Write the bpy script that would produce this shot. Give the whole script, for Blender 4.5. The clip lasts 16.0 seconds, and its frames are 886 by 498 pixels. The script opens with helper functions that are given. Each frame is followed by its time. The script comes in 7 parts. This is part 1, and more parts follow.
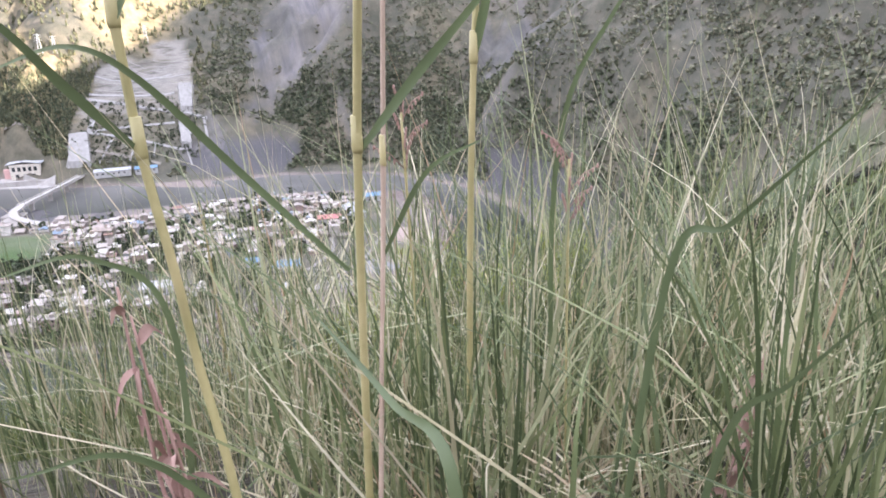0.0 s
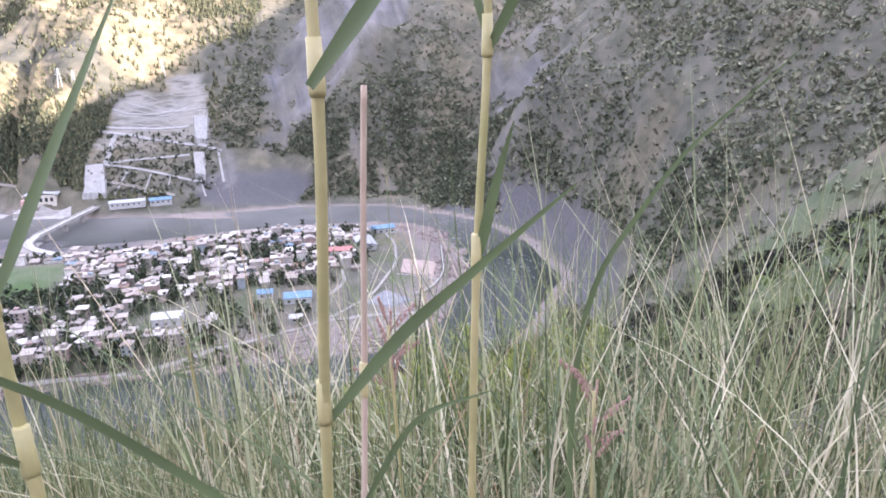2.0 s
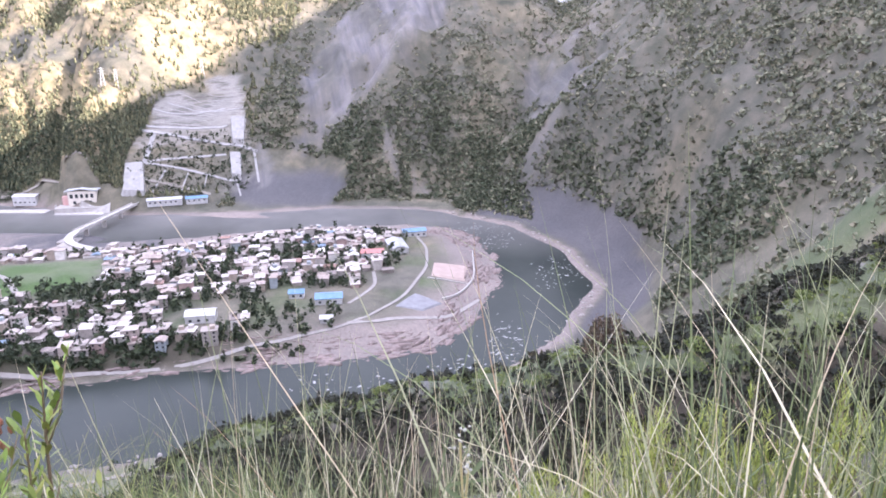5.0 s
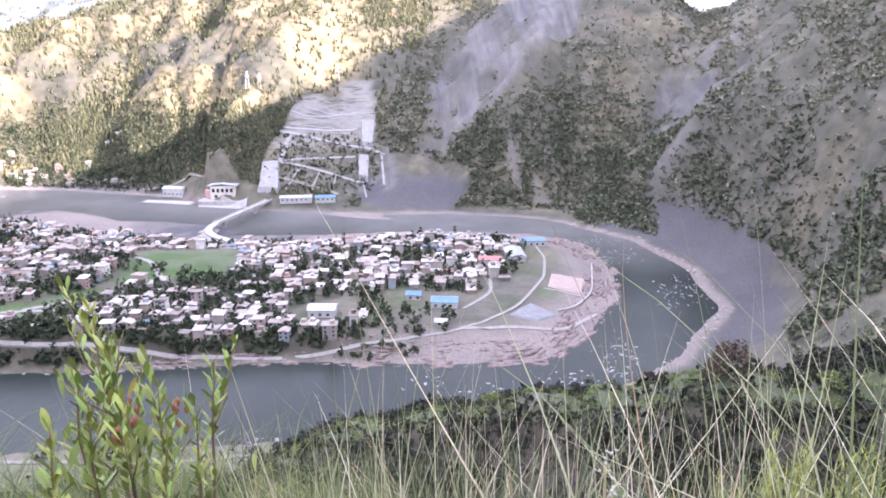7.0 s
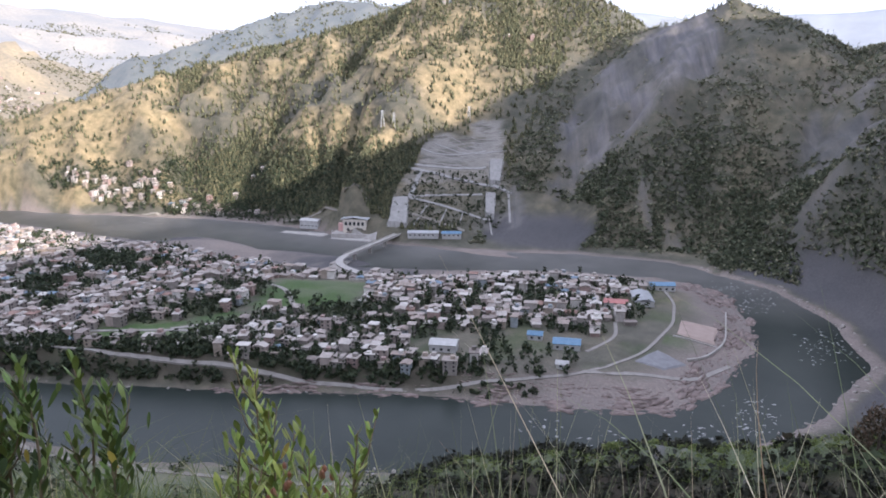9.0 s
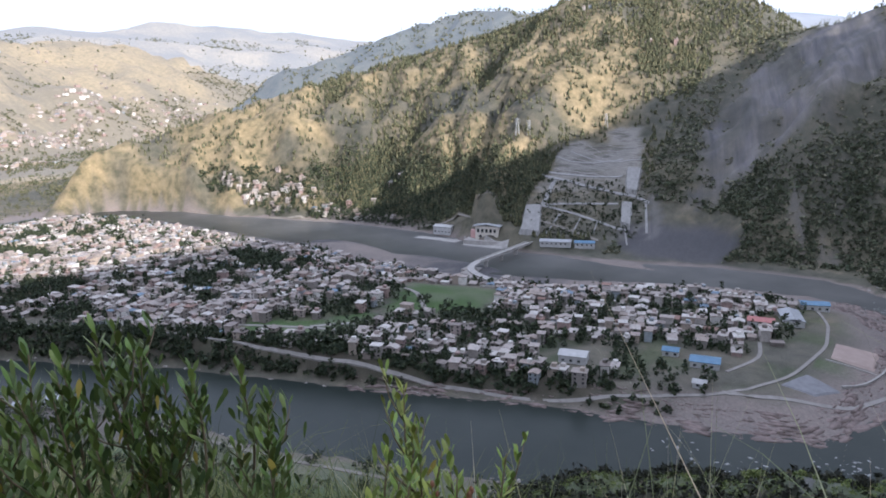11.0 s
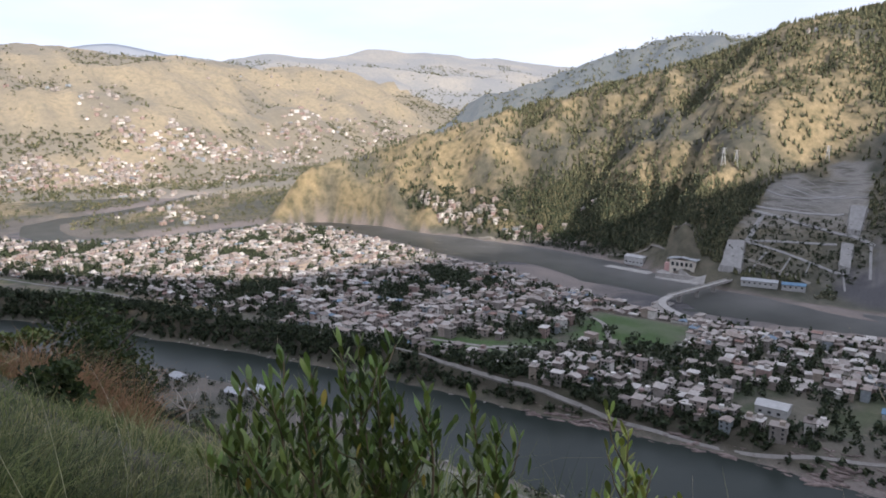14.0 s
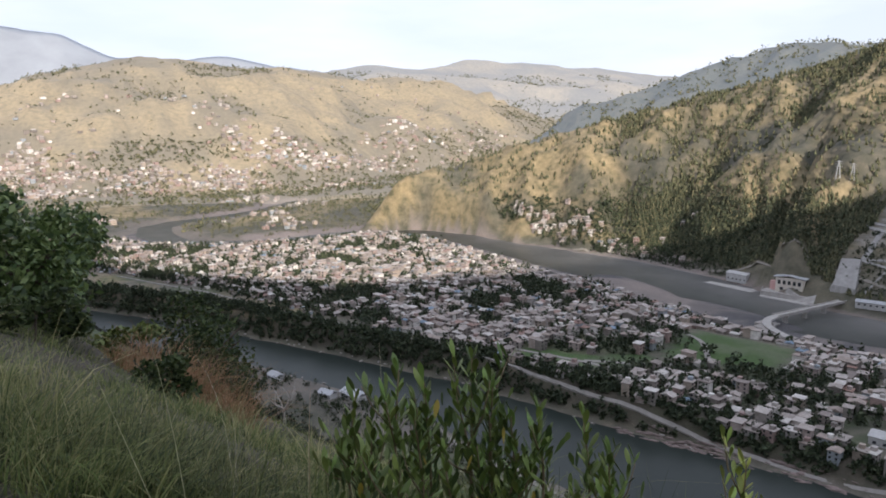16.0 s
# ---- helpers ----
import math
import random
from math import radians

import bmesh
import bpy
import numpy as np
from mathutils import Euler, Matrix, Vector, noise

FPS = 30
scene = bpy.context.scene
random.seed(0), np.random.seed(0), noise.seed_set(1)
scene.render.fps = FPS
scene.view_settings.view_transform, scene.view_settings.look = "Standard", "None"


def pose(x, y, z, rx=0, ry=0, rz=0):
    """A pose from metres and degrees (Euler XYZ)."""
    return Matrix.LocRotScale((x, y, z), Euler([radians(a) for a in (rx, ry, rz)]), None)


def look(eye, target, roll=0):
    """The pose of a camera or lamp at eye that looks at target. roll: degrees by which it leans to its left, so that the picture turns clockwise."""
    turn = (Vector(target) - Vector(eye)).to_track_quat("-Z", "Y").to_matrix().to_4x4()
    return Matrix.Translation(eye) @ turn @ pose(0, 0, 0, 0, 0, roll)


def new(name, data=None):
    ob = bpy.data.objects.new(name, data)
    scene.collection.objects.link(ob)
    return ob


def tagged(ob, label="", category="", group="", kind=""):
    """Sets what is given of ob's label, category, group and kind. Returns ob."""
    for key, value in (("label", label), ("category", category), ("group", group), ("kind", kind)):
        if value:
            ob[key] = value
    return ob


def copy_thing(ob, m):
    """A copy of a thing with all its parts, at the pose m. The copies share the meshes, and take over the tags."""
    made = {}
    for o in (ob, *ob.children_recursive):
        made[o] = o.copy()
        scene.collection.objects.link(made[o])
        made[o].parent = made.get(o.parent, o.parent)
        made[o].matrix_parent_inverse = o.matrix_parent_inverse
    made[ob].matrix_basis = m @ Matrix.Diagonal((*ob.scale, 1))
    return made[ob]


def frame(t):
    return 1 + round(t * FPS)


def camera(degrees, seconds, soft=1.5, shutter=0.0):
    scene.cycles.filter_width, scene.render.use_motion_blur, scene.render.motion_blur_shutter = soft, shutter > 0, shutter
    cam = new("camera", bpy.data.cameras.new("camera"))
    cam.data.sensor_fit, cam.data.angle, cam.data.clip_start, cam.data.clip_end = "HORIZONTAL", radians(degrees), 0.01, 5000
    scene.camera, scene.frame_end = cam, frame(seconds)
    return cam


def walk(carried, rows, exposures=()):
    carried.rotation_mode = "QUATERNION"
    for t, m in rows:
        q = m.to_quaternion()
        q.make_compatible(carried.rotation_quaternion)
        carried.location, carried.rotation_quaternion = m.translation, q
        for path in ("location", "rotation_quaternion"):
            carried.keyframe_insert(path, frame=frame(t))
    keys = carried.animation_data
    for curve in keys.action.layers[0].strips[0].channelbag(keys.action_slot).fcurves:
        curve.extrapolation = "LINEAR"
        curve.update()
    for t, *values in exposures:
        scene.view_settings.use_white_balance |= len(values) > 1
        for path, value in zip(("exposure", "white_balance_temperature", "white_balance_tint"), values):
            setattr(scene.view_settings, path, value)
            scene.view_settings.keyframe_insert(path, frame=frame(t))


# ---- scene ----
cam = camera(63.5, 16.0, soft=1.8)
EYE = 150.0
PATH = [
    (0.0, 0.608, -0.627, 149.785, 69.06, 1.21, 1.38),
    (0.5, 0.598, -0.586, 149.811, 69.69, 1.20, 1.26),
    (1.0, 0.599, -0.540, 149.846, 70.53, 1.20, 1.06),
    (1.5, 0.607, -0.488, 149.883, 71.13, 1.20, 2.12),
    (2.0, 0.619, -0.430, 149.912, 71.66, 1.20, 2.32),
    (2.5, 0.611, -0.382, 149.945, 72.98, 1.40, 1.35),
    (3.0, 0.598, -0.352, 149.975, 73.56, 0.50, -0.05),
    (5.5, -0.006, 0.114, 149.864, 70.54, 0.04, 7.82),
    (6.0, -0.007, 0.107, 149.881, 68.93, -0.37, 10.71),
    (6.5, -0.011, 0.083, 149.891, 71.86, 0.38, 12.55),
    (7.0, 0.001, 0.052, 149.892, 72.73, 0.22, 15.06),
    (7.5, 0.004, 0.028, 149.915, 74.05, 0.19, 18.49),
    (8.0, 0.008, 0.012, 149.948, 74.03, 0.14, 20.17),
    (8.5, -0.003, 0.008, 149.967, 74.70, 0.65, 23.06),
    (9.0, 0.000, 0.000, 150.000, 75.83, 0.67, 25.21),
    (11.5, -0.072, 0.016, 150.009, 76.48, 1.43, 38.00),
    (12.0, -0.084, 0.016, 150.006, 76.45, 1.06, 39.67),
    (12.5, -0.087, 0.011, 150.009, 77.23, 1.04, 41.46),
    (13.0, -0.094, 0.001, 150.017, 78.13, 1.03, 44.34),
    (13.5, -0.119, -0.003, 150.016, 78.52, 0.92, 47.83),
    (14.0, -0.139, -0.010, 150.014, 78.87, 0.80, 51.26),
    (14.5, -0.155, -0.013, 150.011, 78.51, 0.28, 55.33),
    (15.0, -0.152, -0.023, 150.016, 79.07, 0.06, 56.37),
    (15.5, -0.155, -0.027, 150.019, 79.47, 0.27, 57.39),
    (16.0, -0.158, -0.037, 150.020, 79.73, 0.66, 58.81),
]
EXPO = [(0.0, 2.24, 5800, 18), (2.5, 2.28, 5500, 25), (5.5, 2.4, 5590, 26), (7.0, 2.36, 5550, 27), (8.0, 2.0, 5550, 24), (8.5, 1.65, 5600, 21), (9.0, 1.12, 5500, 17), (11.5, 0.82, 5300, 14), (13.0, 0.62, 5480, 14), (16.0, 0.48, 5720, 12)]
walk(cam, [(t, pose(*p)) for t, *p in PATH], EXPO)

# ---- light: low sun from the right, behind the camera, under a pale hazy sky ----
SUN_TO = Vector((0.94, -0.34, 0.289)).normalized()
world = bpy.data.worlds.new("sky")
scene.world = world
world.use_nodes = True
wn, wl = world.node_tree.nodes, world.node_tree.links
wn.clear()
sky = wn.new("ShaderNodeTexSky")
sky.sky_type, sky.sun_disc = "NISHITA", False
sky.sun_elevation = math.asin(SUN_TO.z)
sky.sun_rotation = math.atan2(SUN_TO.x, SUN_TO.y)
sky.altitude, sky.air_density, sky.dust_density, sky.ozone_density = 800, 1.0, 3.0, 1.0
wcoord, wmap, wcloud, wramp = wn.new("ShaderNodeTexCoord"), wn.new("ShaderNodeMapping"), wn.new("ShaderNodeTexNoise"), wn.new("ShaderNodeValToRGB")
wmap.inputs["Scale"].default_value = (1.6, 1.6, 7.0)
wcloud.inputs["Scale"].default_value, wcloud.inputs["Detail"].default_value = 2.2, 7.0
wramp.color_ramp.elements[0].position, wramp.color_ramp.elements[1].position = 0.35, 0.7
wramp.color_ramp.elements[0].color, wramp.color_ramp.elements[1].color = (0.70, 0.70, 0.70, 1), (0.97, 0.97, 0.97, 1)
wmix, wbg, wout = wn.new("ShaderNodeMix"), wn.new("ShaderNodeBackground"), wn.new("ShaderNodeOutputWorld")
wmix.data_type = "RGBA"
wmix.inputs[7].default_value = (9.8, 9.6, 9.9, 1)
wl.new(wcoord.outputs["Generated"], wmap.inputs["Vector"])
wl.new(wmap.outputs["Vector"], wcloud.inputs["Vector"])
wl.new(wcloud.outputs["Fac"], wramp.inputs["Fac"])
wl.new(wramp.outputs["Color"], wmix.inputs[0])
wl.new(sky.outputs["Color"], wmix.inputs[6])
wl.new(wmix.outputs[2], wbg.inputs["Color"])
wbg.inputs["Strength"].default_value = 0.082
wl.new(wbg.outputs["Background"], wout.inputs["Surface"])
sun = new("sun", bpy.data.lights.new("sun", "SUN"))
sun.data.energy, sun.data.angle, sun.data.color = 4.6, radians(0.6), (1.0, 0.83, 0.62)
sun.matrix_basis = look(SUN_TO * 1000, (0, 0, 0))

# ---- terrain functions ----
RIVER = [(-1000, -250, 30), (-800, -60, 28), (-640, 12, 25), (-535, 82, 25), (-428, 142, 20), (-325, 188, 24), (-228, 212, 33),
         (-140, 243, 34), (-82, 262, 27), (-22, 290, 18), (4, 332, 23), (25, 400, 28), (15, 452, 25), (-10, 508, 19), (-44, 530, 19),
         (-73, 541, 22), (-145, 537, 25), (-238, 505, 30), (-305, 497, 40), (-395, 508, 48), (-468, 516, 42), (-535, 508, 48),
         (-665, 495, 32), (-765, 492, 25), (-842, 464, 20), (-886, 388, 14), (-881, 310, 14), (-892, 232, 15), (-935, 174, 17), (-1020, 160, 22), (-1097, 172, 22)]
RIVER_UP = [(-1097, 172, 22), (-1135, 218, 20), (-1160, 295, 15), (-1215, 375, 12), (-1300, 460, 10)]
M1 = [(-872, 468, 60), (-848, 572, 84), (-777, 661, 110), (-730, 712, 130), (-632, 826, 180), (-568, 871, 201), (-496, 903, 222),
      (-444, 918, 245), (-368, 983, 262), (-290, 1010, 255)]
M2 = [(-214, 926, 179), (-115, 852, 192), (-60, 858, 216), (-10, 850, 195), (40, 880, 162), (89, 940, 158)]
M2_RIB = [(-60, 858, 216), (-110, 700, 105), (-145, 590, 12)]
M2_RIB_B = [(20, 865, 175), (0, 700, 85), (-30, 600, 15)]
# last four points are unseen, their heights set to shade the town
M3 = [(89, 940, 158), (200, 820, 240), (358, 640, 332), (432, 420, 320), (400, 150, 287), (300, -80, 272), (150, -280, 292)]
SPUR = [(140, 120, 150), (60, 100, 120), (31, 90, 109), (13, 94, 103), (-11, 104, 93), (-30, 111, 84), (-47, 116, 75), (-61, 120, 65), (-90, 160, 22)]
HILL_A = [(-2300, -300, 190), (-2300, 0, 226), (-2340, 217, 300), (-2321, 368, 326), (-2327, 499, 322), (-2360, 659, 311), (-2537, 923, 319)]
HILL_B = [(-2710, 1287, 364), (-2693, 1536, 341), (-2842, 1867, 403), (-2568, 2378, 366), (-2265, 2798, 306), (-1800, 3100, 310)]
HILL_SPURS = [[(-2321, 368, 326), (-1930, 470, 190), (-1690, 560, 85)], [(-2340, 217, 300), (-2010, 200, 175), (-1800, 210, 70)],
              [(-2360, 659, 311), (-2050, 830, 205), (-1790, 930, 110)], [(-2537, 923, 319), (-2330, 1130, 225), (-2040, 1260, 130)], [(-2300, 0, 226), (-1960, -40, 120), (-1740, -20, 45)]]
HILL_C = [(-850, 1850, 305), (-973, 1632, 289), (-1038, 1568, 270), (-1164, 1438, 224), (-1302, 1214, 138), (-1392, 975, 50)]
SLOPE_DIR = (-0.25, 0.968)


def sstep(a, b, v):
    t = np.clip((v - a) / (b - a), 0, 1)
    return t * t * (3 - 2 * t)


def smax(a, b, k):
    h = np.clip(0.5 + 0.5 * (a - b) / k, 0, 1)
    return b + (a - b) * h + k * h * (1 - h)


def lattice(ix, iy, seed):
    h = (ix.astype(np.int64) * 374761393 + iy.astype(np.int64) * 668265263 + seed * 974634577) & 0xFFFFFFFF
    h = ((h ^ (h >> 13)) * 1274126177) & 0xFFFFFFFF
    return ((h ^ (h >> 16)) & 0xFFFF) / 65535.0


def vnoise(x, y, seed=0):
    ix, iy = np.floor(x), np.floor(y)
    fx, fy = x - ix, y - iy
    fx, fy = fx * fx * (3 - 2 * fx), fy * fy * (3 - 2 * fy)
    a, b = lattice(ix, iy, seed), lattice(ix + 1, iy, seed)
    c, d = lattice(ix, iy + 1, seed), lattice(ix + 1, iy + 1, seed)
    return (a + (b - a) * fx) * (1 - fy) + (c + (d - c) * fx) * fy


def fbm(x, y, seed=0, octaves=4):
    v, amp, tot = 0.0, 1.0, 0.0
    for o in range(octaves):
        v = v + amp * vnoise(x * 2 ** o + 17.3 * o, y * 2 ** o - 9.1 * o, seed + o)
        tot += amp
        amp *= 0.5
    return v / tot


def along(x, y, pts):
    """Distance to a polyline, its third value at the closest place, and the running index of that place."""
    best = np.full(np.shape(x), 1e9)
    val, idx = np.zeros(np.shape(x)), np.zeros(np.shape(x))
    for i in range(len(pts) - 1):
        (ax, ay, az), (bx, by, bz) = pts[i], pts[i + 1]
        ux, uy = bx - ax, by - ay
        t = np.clip(((x - ax) * ux + (y - ay) * uy) / (ux * ux + uy * uy), 0, 1)
        d = np.hypot(x - ax - t * ux, y - ay - t * uy)
        near = d < best
        best, val, idx = np.where(near, d, best), np.where(near, az + t * (bz - az), val), np.where(near, i + t, idx)
    return best, val, idx


def crest(x, y, pts, slope, rounding):
    h = np.full(np.shape(x), -500.0)
    for i in range(len(pts) - 1):
        (ax, ay, az), (bx, by, bz) = pts[i], pts[i + 1]
        ux, uy = bx - ax, by - ay
        t = np.clip(((x - ax) * ux + (y - ay) * uy) / (ux * ux + uy * uy), 0, 1)
        d = np.hypot(x - ax - t * ux, y - ay - t * uy)
        h = np.maximum(h, az + t * (bz - az) - slope * (np.sqrt(d * d + rounding ** 2) - rounding))
    return h


def inside(x, y, poly):
    r = np.zeros(np.shape(x), bool)
    j = len(poly) - 1
    for i in range(len(poly)):
        xi, yi, xj, yj = poly[i][0], poly[i][1], poly[j][0], poly[j][1]
        r ^= ((yi > y) != (yj > y)) & (x < (xj - xi) * (y - yi) / (yj - yi + 1e-9) + xi)
        j = i
    return r


def river_sd(x, y):
    d, w, i = along(x, y, RIVER)
    d2, w2, _ = along(x, y, RIVER_UP)
    wob = 5 * (fbm(x / 22, y / 22, 5, 3) - 0.5)
    return np.minimum(d - w, d2 - w2) + wob, i


def in_town(x, y):
    return inside(x, y, RIVER[1:])


def hill_plane(x, y):
    """The hillside on which the camera stands."""
    u = SLOPE_DIR[0] * x + SLOPE_DIR[1] * y
    h = 149.0 - 0.5 * u - 0.32 * np.where(u > 0, np.sqrt(u * u + 36) - 6, 0)
    h = h - 0.9 * np.exp(-((x + 12.0) / 3.4) ** 2 - ((y - 3.2) / 1.7) ** 2)
    return np.minimum(h, 330 + 0 * u)


def m1_ribs(x, y):
    """Ribs and gullies that run down from the long crest: 0 on a rib, towards 1 in a gully; and the distance to the crest."""
    d, _, i = along(x, y, M1)
    return np.abs(fbm(i * 1.5 + 0.5 * fbm(x / 120, y / 120, 13, 3), d / 260, 12, 3) - 0.5) * 2, d


def height(x, y):
    x, y = np.asarray(x, float), np.asarray(y, float)
    sd, idx = river_sd(x, y)
    town = in_town(x, y)
    tip = sstep(-300, -110, x)
    level = 13 - 6.5 * tip + 3 * (fbm(x / 90, y / 90, 3, 2) - 0.5)
    near_ch = idx < 8.6
    bw = np.where(near_ch, 14 + 28 * sstep(-140, -60, x), 48 + 67 * (1 - sstep(-230, -130, x)))
    base = level * (0.85 * sstep(0, 1, sd / bw) + 0.15 * np.clip(sd / bw, 0, 1))
    other = 3.0 * sstep(2, 40, sd) + 0.03 * np.clip(sd, 0, 1600) + 1.5 * (fbm(x / 30, y / 30, 8, 3) - 0.5) * sstep(5, 40, sd)
    h = np.where(town, base, other)
    bar = 2.6 * np.exp(-(((x + 438) * 0.96 - (y - 462) * 0.26) / 56) ** 2 - (((y - 462) * 0.96 + (x + 438) * 0.26) / 19) ** 2) - 0.6
    bar2 = 2.4 * np.exp(-((x + 345) / 50) ** 2 - ((y - 468) / 11) ** 2) - 0.6
    far_bar = 1.5 * np.exp(-((x + 232) / 46) ** 2 - ((y - 540 + 0.12 * (x + 232)) / 6) ** 2) - 0.5
    h = np.where(sd < 0, -3.0 * sstep(0, 10, -sd), h)
    h = np.maximum(h, np.maximum(bar, np.maximum(bar2, far_bar)))
    # mountains across the river
    g = np.abs(fbm(x / 70, y / 70, 11, 4) - 0.5) * 2
    rough = (0.5 - g) * 40 + 7 * (fbm(x / 16, y / 16, 21, 3) - 0.5)
    ribs, m1_d = m1_ribs(x, y)
    m = crest(x, y, M1, 0.63 + 0.13 * (1 - sstep(-440, -350, x)) + 0.55 * (1 - sstep(-850, -770, x)), 22) + (0.35 - ribs) * 46 * sstep(10, 80, m1_d) * sstep(-840, -760, x) * (1 - sstep(-345, -310, x))
    m = smax(m, crest(x, y, M2, 0.8, 6), 4)
    m = smax(m, crest(x, y, M2_RIB, 0.95, 5), 4)
    m = smax(m, crest(x, y, M2_RIB_B, 0.9, 8), 4)
    m = smax(m, crest(x, y, M3, 0.85, 20), 6)
    quiet = 1 - 0.85 * np.exp(-((x + 290) / 62) ** 4 - ((y - 660) / 105) ** 4)
    m = m + rough * quiet * sstep(5, 90, m) * (1 - 0.85 * sstep(130, 200, m))
    hills = smax(crest(x, y, HILL_A, 0.4, 60), crest(x, y, HILL_B, 0.34, 80), 20)
    for line in HILL_SPURS:
        hills = smax(hills, crest(x, y, line, 0.5, 25), 12)
    hills = smax(hills, crest(x, y, HILL_C, 0.55, 30), 10)
    hills = hills + ((0.5 - np.abs(fbm(x / 330, y / 330, 51, 5) - 0.5) * 2.2) * 90 + (0.5 - np.abs(fbm(x / 120, y / 120, 53, 3) - 0.5) * 2) * 26) * sstep(20, 130, hills) * (1 - 0.7 * sstep(230, 330, hills))
    m = np.maximum(m, hills)
    fan = 24 - 0.36 * np.hypot(x + 195, y - 622)
    m = smax(m, fan, 5)
    fan2 = 30 - 0.26 * np.hypot(x - 85, y - 590)
    m = smax(m, np.where(x > -60, fan2, -99), 5)
    # the near hillside, its spur and the bench below
    hp = hill_plane(x, y)
    near = hp + (fbm(x / 25, y / 25, 31, 4) - 0.5) * 10 * sstep(20, 90, np.hypot(x, y)) + (fbm(x / 2.2, y / 2.2, 33, 3) - 0.5) * 0.25 * sstep(1, 5, np.hypot(x, y))
    near = near - 2.6 * sstep(13, 34, np.hypot(x, y)) * (x < 0)
    sp = crest(x, y, SPUR, 0.8, 5) + (fbm(x / 14, y / 14, 37, 4) - 0.5) * 5
    near = smax(near, sp, 3)
    m = np.maximum(m, near)
    bend = sstep(-48, -18, x) * sstep(300, 350, y) * (1 - sstep(600, 650, y))
    keep = (1 - bend) * sstep(-6, 10, sd) + bend * sstep(14, 75, sd)
    return np.where(town, h, smax(h, np.where(sd < 0, np.minimum(m, -1 + 0 * m), m * keep + (1 - keep) * h), 2))


# ---- materials ----
def material(name):
    m = bpy.data.materials.new(name)
    m.use_nodes = True
    return m, m.node_tree.nodes, m.node_tree.links, m.node_tree.nodes["Principled BSDF"]


def noise_node(n, l, scale, detail=4.0, rough=0.6, vec=None):
    t = n.new("ShaderNodeTexNoise")
    t.inputs["Scale"].default_value, t.inputs["Detail"].default_value, t.inputs["Roughness"].default_value = scale, detail, rough
    if vec is not None:
        l.new(vec, t.inputs["Vector"])
    return t


def ramp_node(n, l, fac, stops):
    r = n.new("ShaderNodeValToRGB")
    e = r.color_ramp.elements
    while len(e) < len(stops):
        e.new(0.5)
    for k, (p, c) in zip(e, stops):
        k.position, k.color = p, (*c, 1)
    l.new(fac, r.inputs["Fac"])
    return r


def mix_node(n, l, fac, a, b, blend="MIX"):
    m = n.new("ShaderNodeMix")
    m.data_type, m.blend_type = "RGBA", blend
    for sock, v in ((m.inputs[0], fac), (m.inputs[6], a), (m.inputs[7], b)):
        if isinstance(v, (int, float)):
            sock.default_value = v
        elif isinstance(v, tuple):
            sock.default_value = (*v, 1)
        else:
            l.new(v, sock)
    return m.outputs[2]


def bump_node(n, l, bsdf, height_out, strength, distance):
    b = n.new("ShaderNodeBump")
    b.inputs["Strength"].default_value, b.inputs["Distance"].default_value = strength, distance
    l.new(height_out, b.inputs["Height"])
    l.new(b.outputs["Normal"], bsdf.inputs["Normal"])


def simple(name, lo, hi, scale, rough=0.8, bump=0.0, dist=0.01, per_object=0.0, metal=0.0, detail=5.0, hue=0.0):
    """A surface of two tones with fine grain; per_object varies its brightness from object to object, hue its colour."""
    m, n, l, bs = material(name)
    co = n.new("ShaderNodeTexCoord").outputs["Object"]
    t = noise_node(n, l, scale, detail, 0.65, co)
    col = ramp_node(n, l, t.outputs["Fac"], [(0.3, lo), (0.7, hi)]).outputs["Color"]
    if per_object or hue:
        info = n.new("ShaderNodeObjectInfo")
        hs = n.new("ShaderNodeHueSaturation")
        mr = n.new("ShaderNodeMapRange")
        mr.inputs["To Min"].default_value, mr.inputs["To Max"].default_value = 1 - per_object, 1 + per_object
        l.new(info.outputs["Random"], mr.inputs["Value"])
        l.new(mr.outputs["Result"], hs.inputs["Value"])
        if hue:
            mul, fr, mh = n.new("ShaderNodeMath"), n.new("ShaderNodeMath"), n.new("ShaderNodeMapRange")
            mul.operation, fr.operation = "MULTIPLY", "FRACT"
            mul.inputs[1].default_value = 17.31
            l.new(info.outputs["Random"], mul.inputs[0])
            l.new(mul.outputs[0], fr.inputs[0])
            mh.inputs["To Min"].default_value, mh.inputs["To Max"].default_value = 0.5 - hue, 0.5 + hue
            l.new(fr.outputs[0], mh.inputs["Value"])
            l.new(mh.outputs["Result"], hs.inputs["Hue"])
        l.new(col, hs.inputs["Color"])
        col = hs.outputs["Color"]
    l.new(col, bs.inputs["Base Color"])
    bs.inputs["Roughness"].default_value, bs.inputs["Metallic"].default_value = rough, metal
    if bump:
        bump_node(n, l, bs, t.outputs["Fac"], bump, dist)
    return m


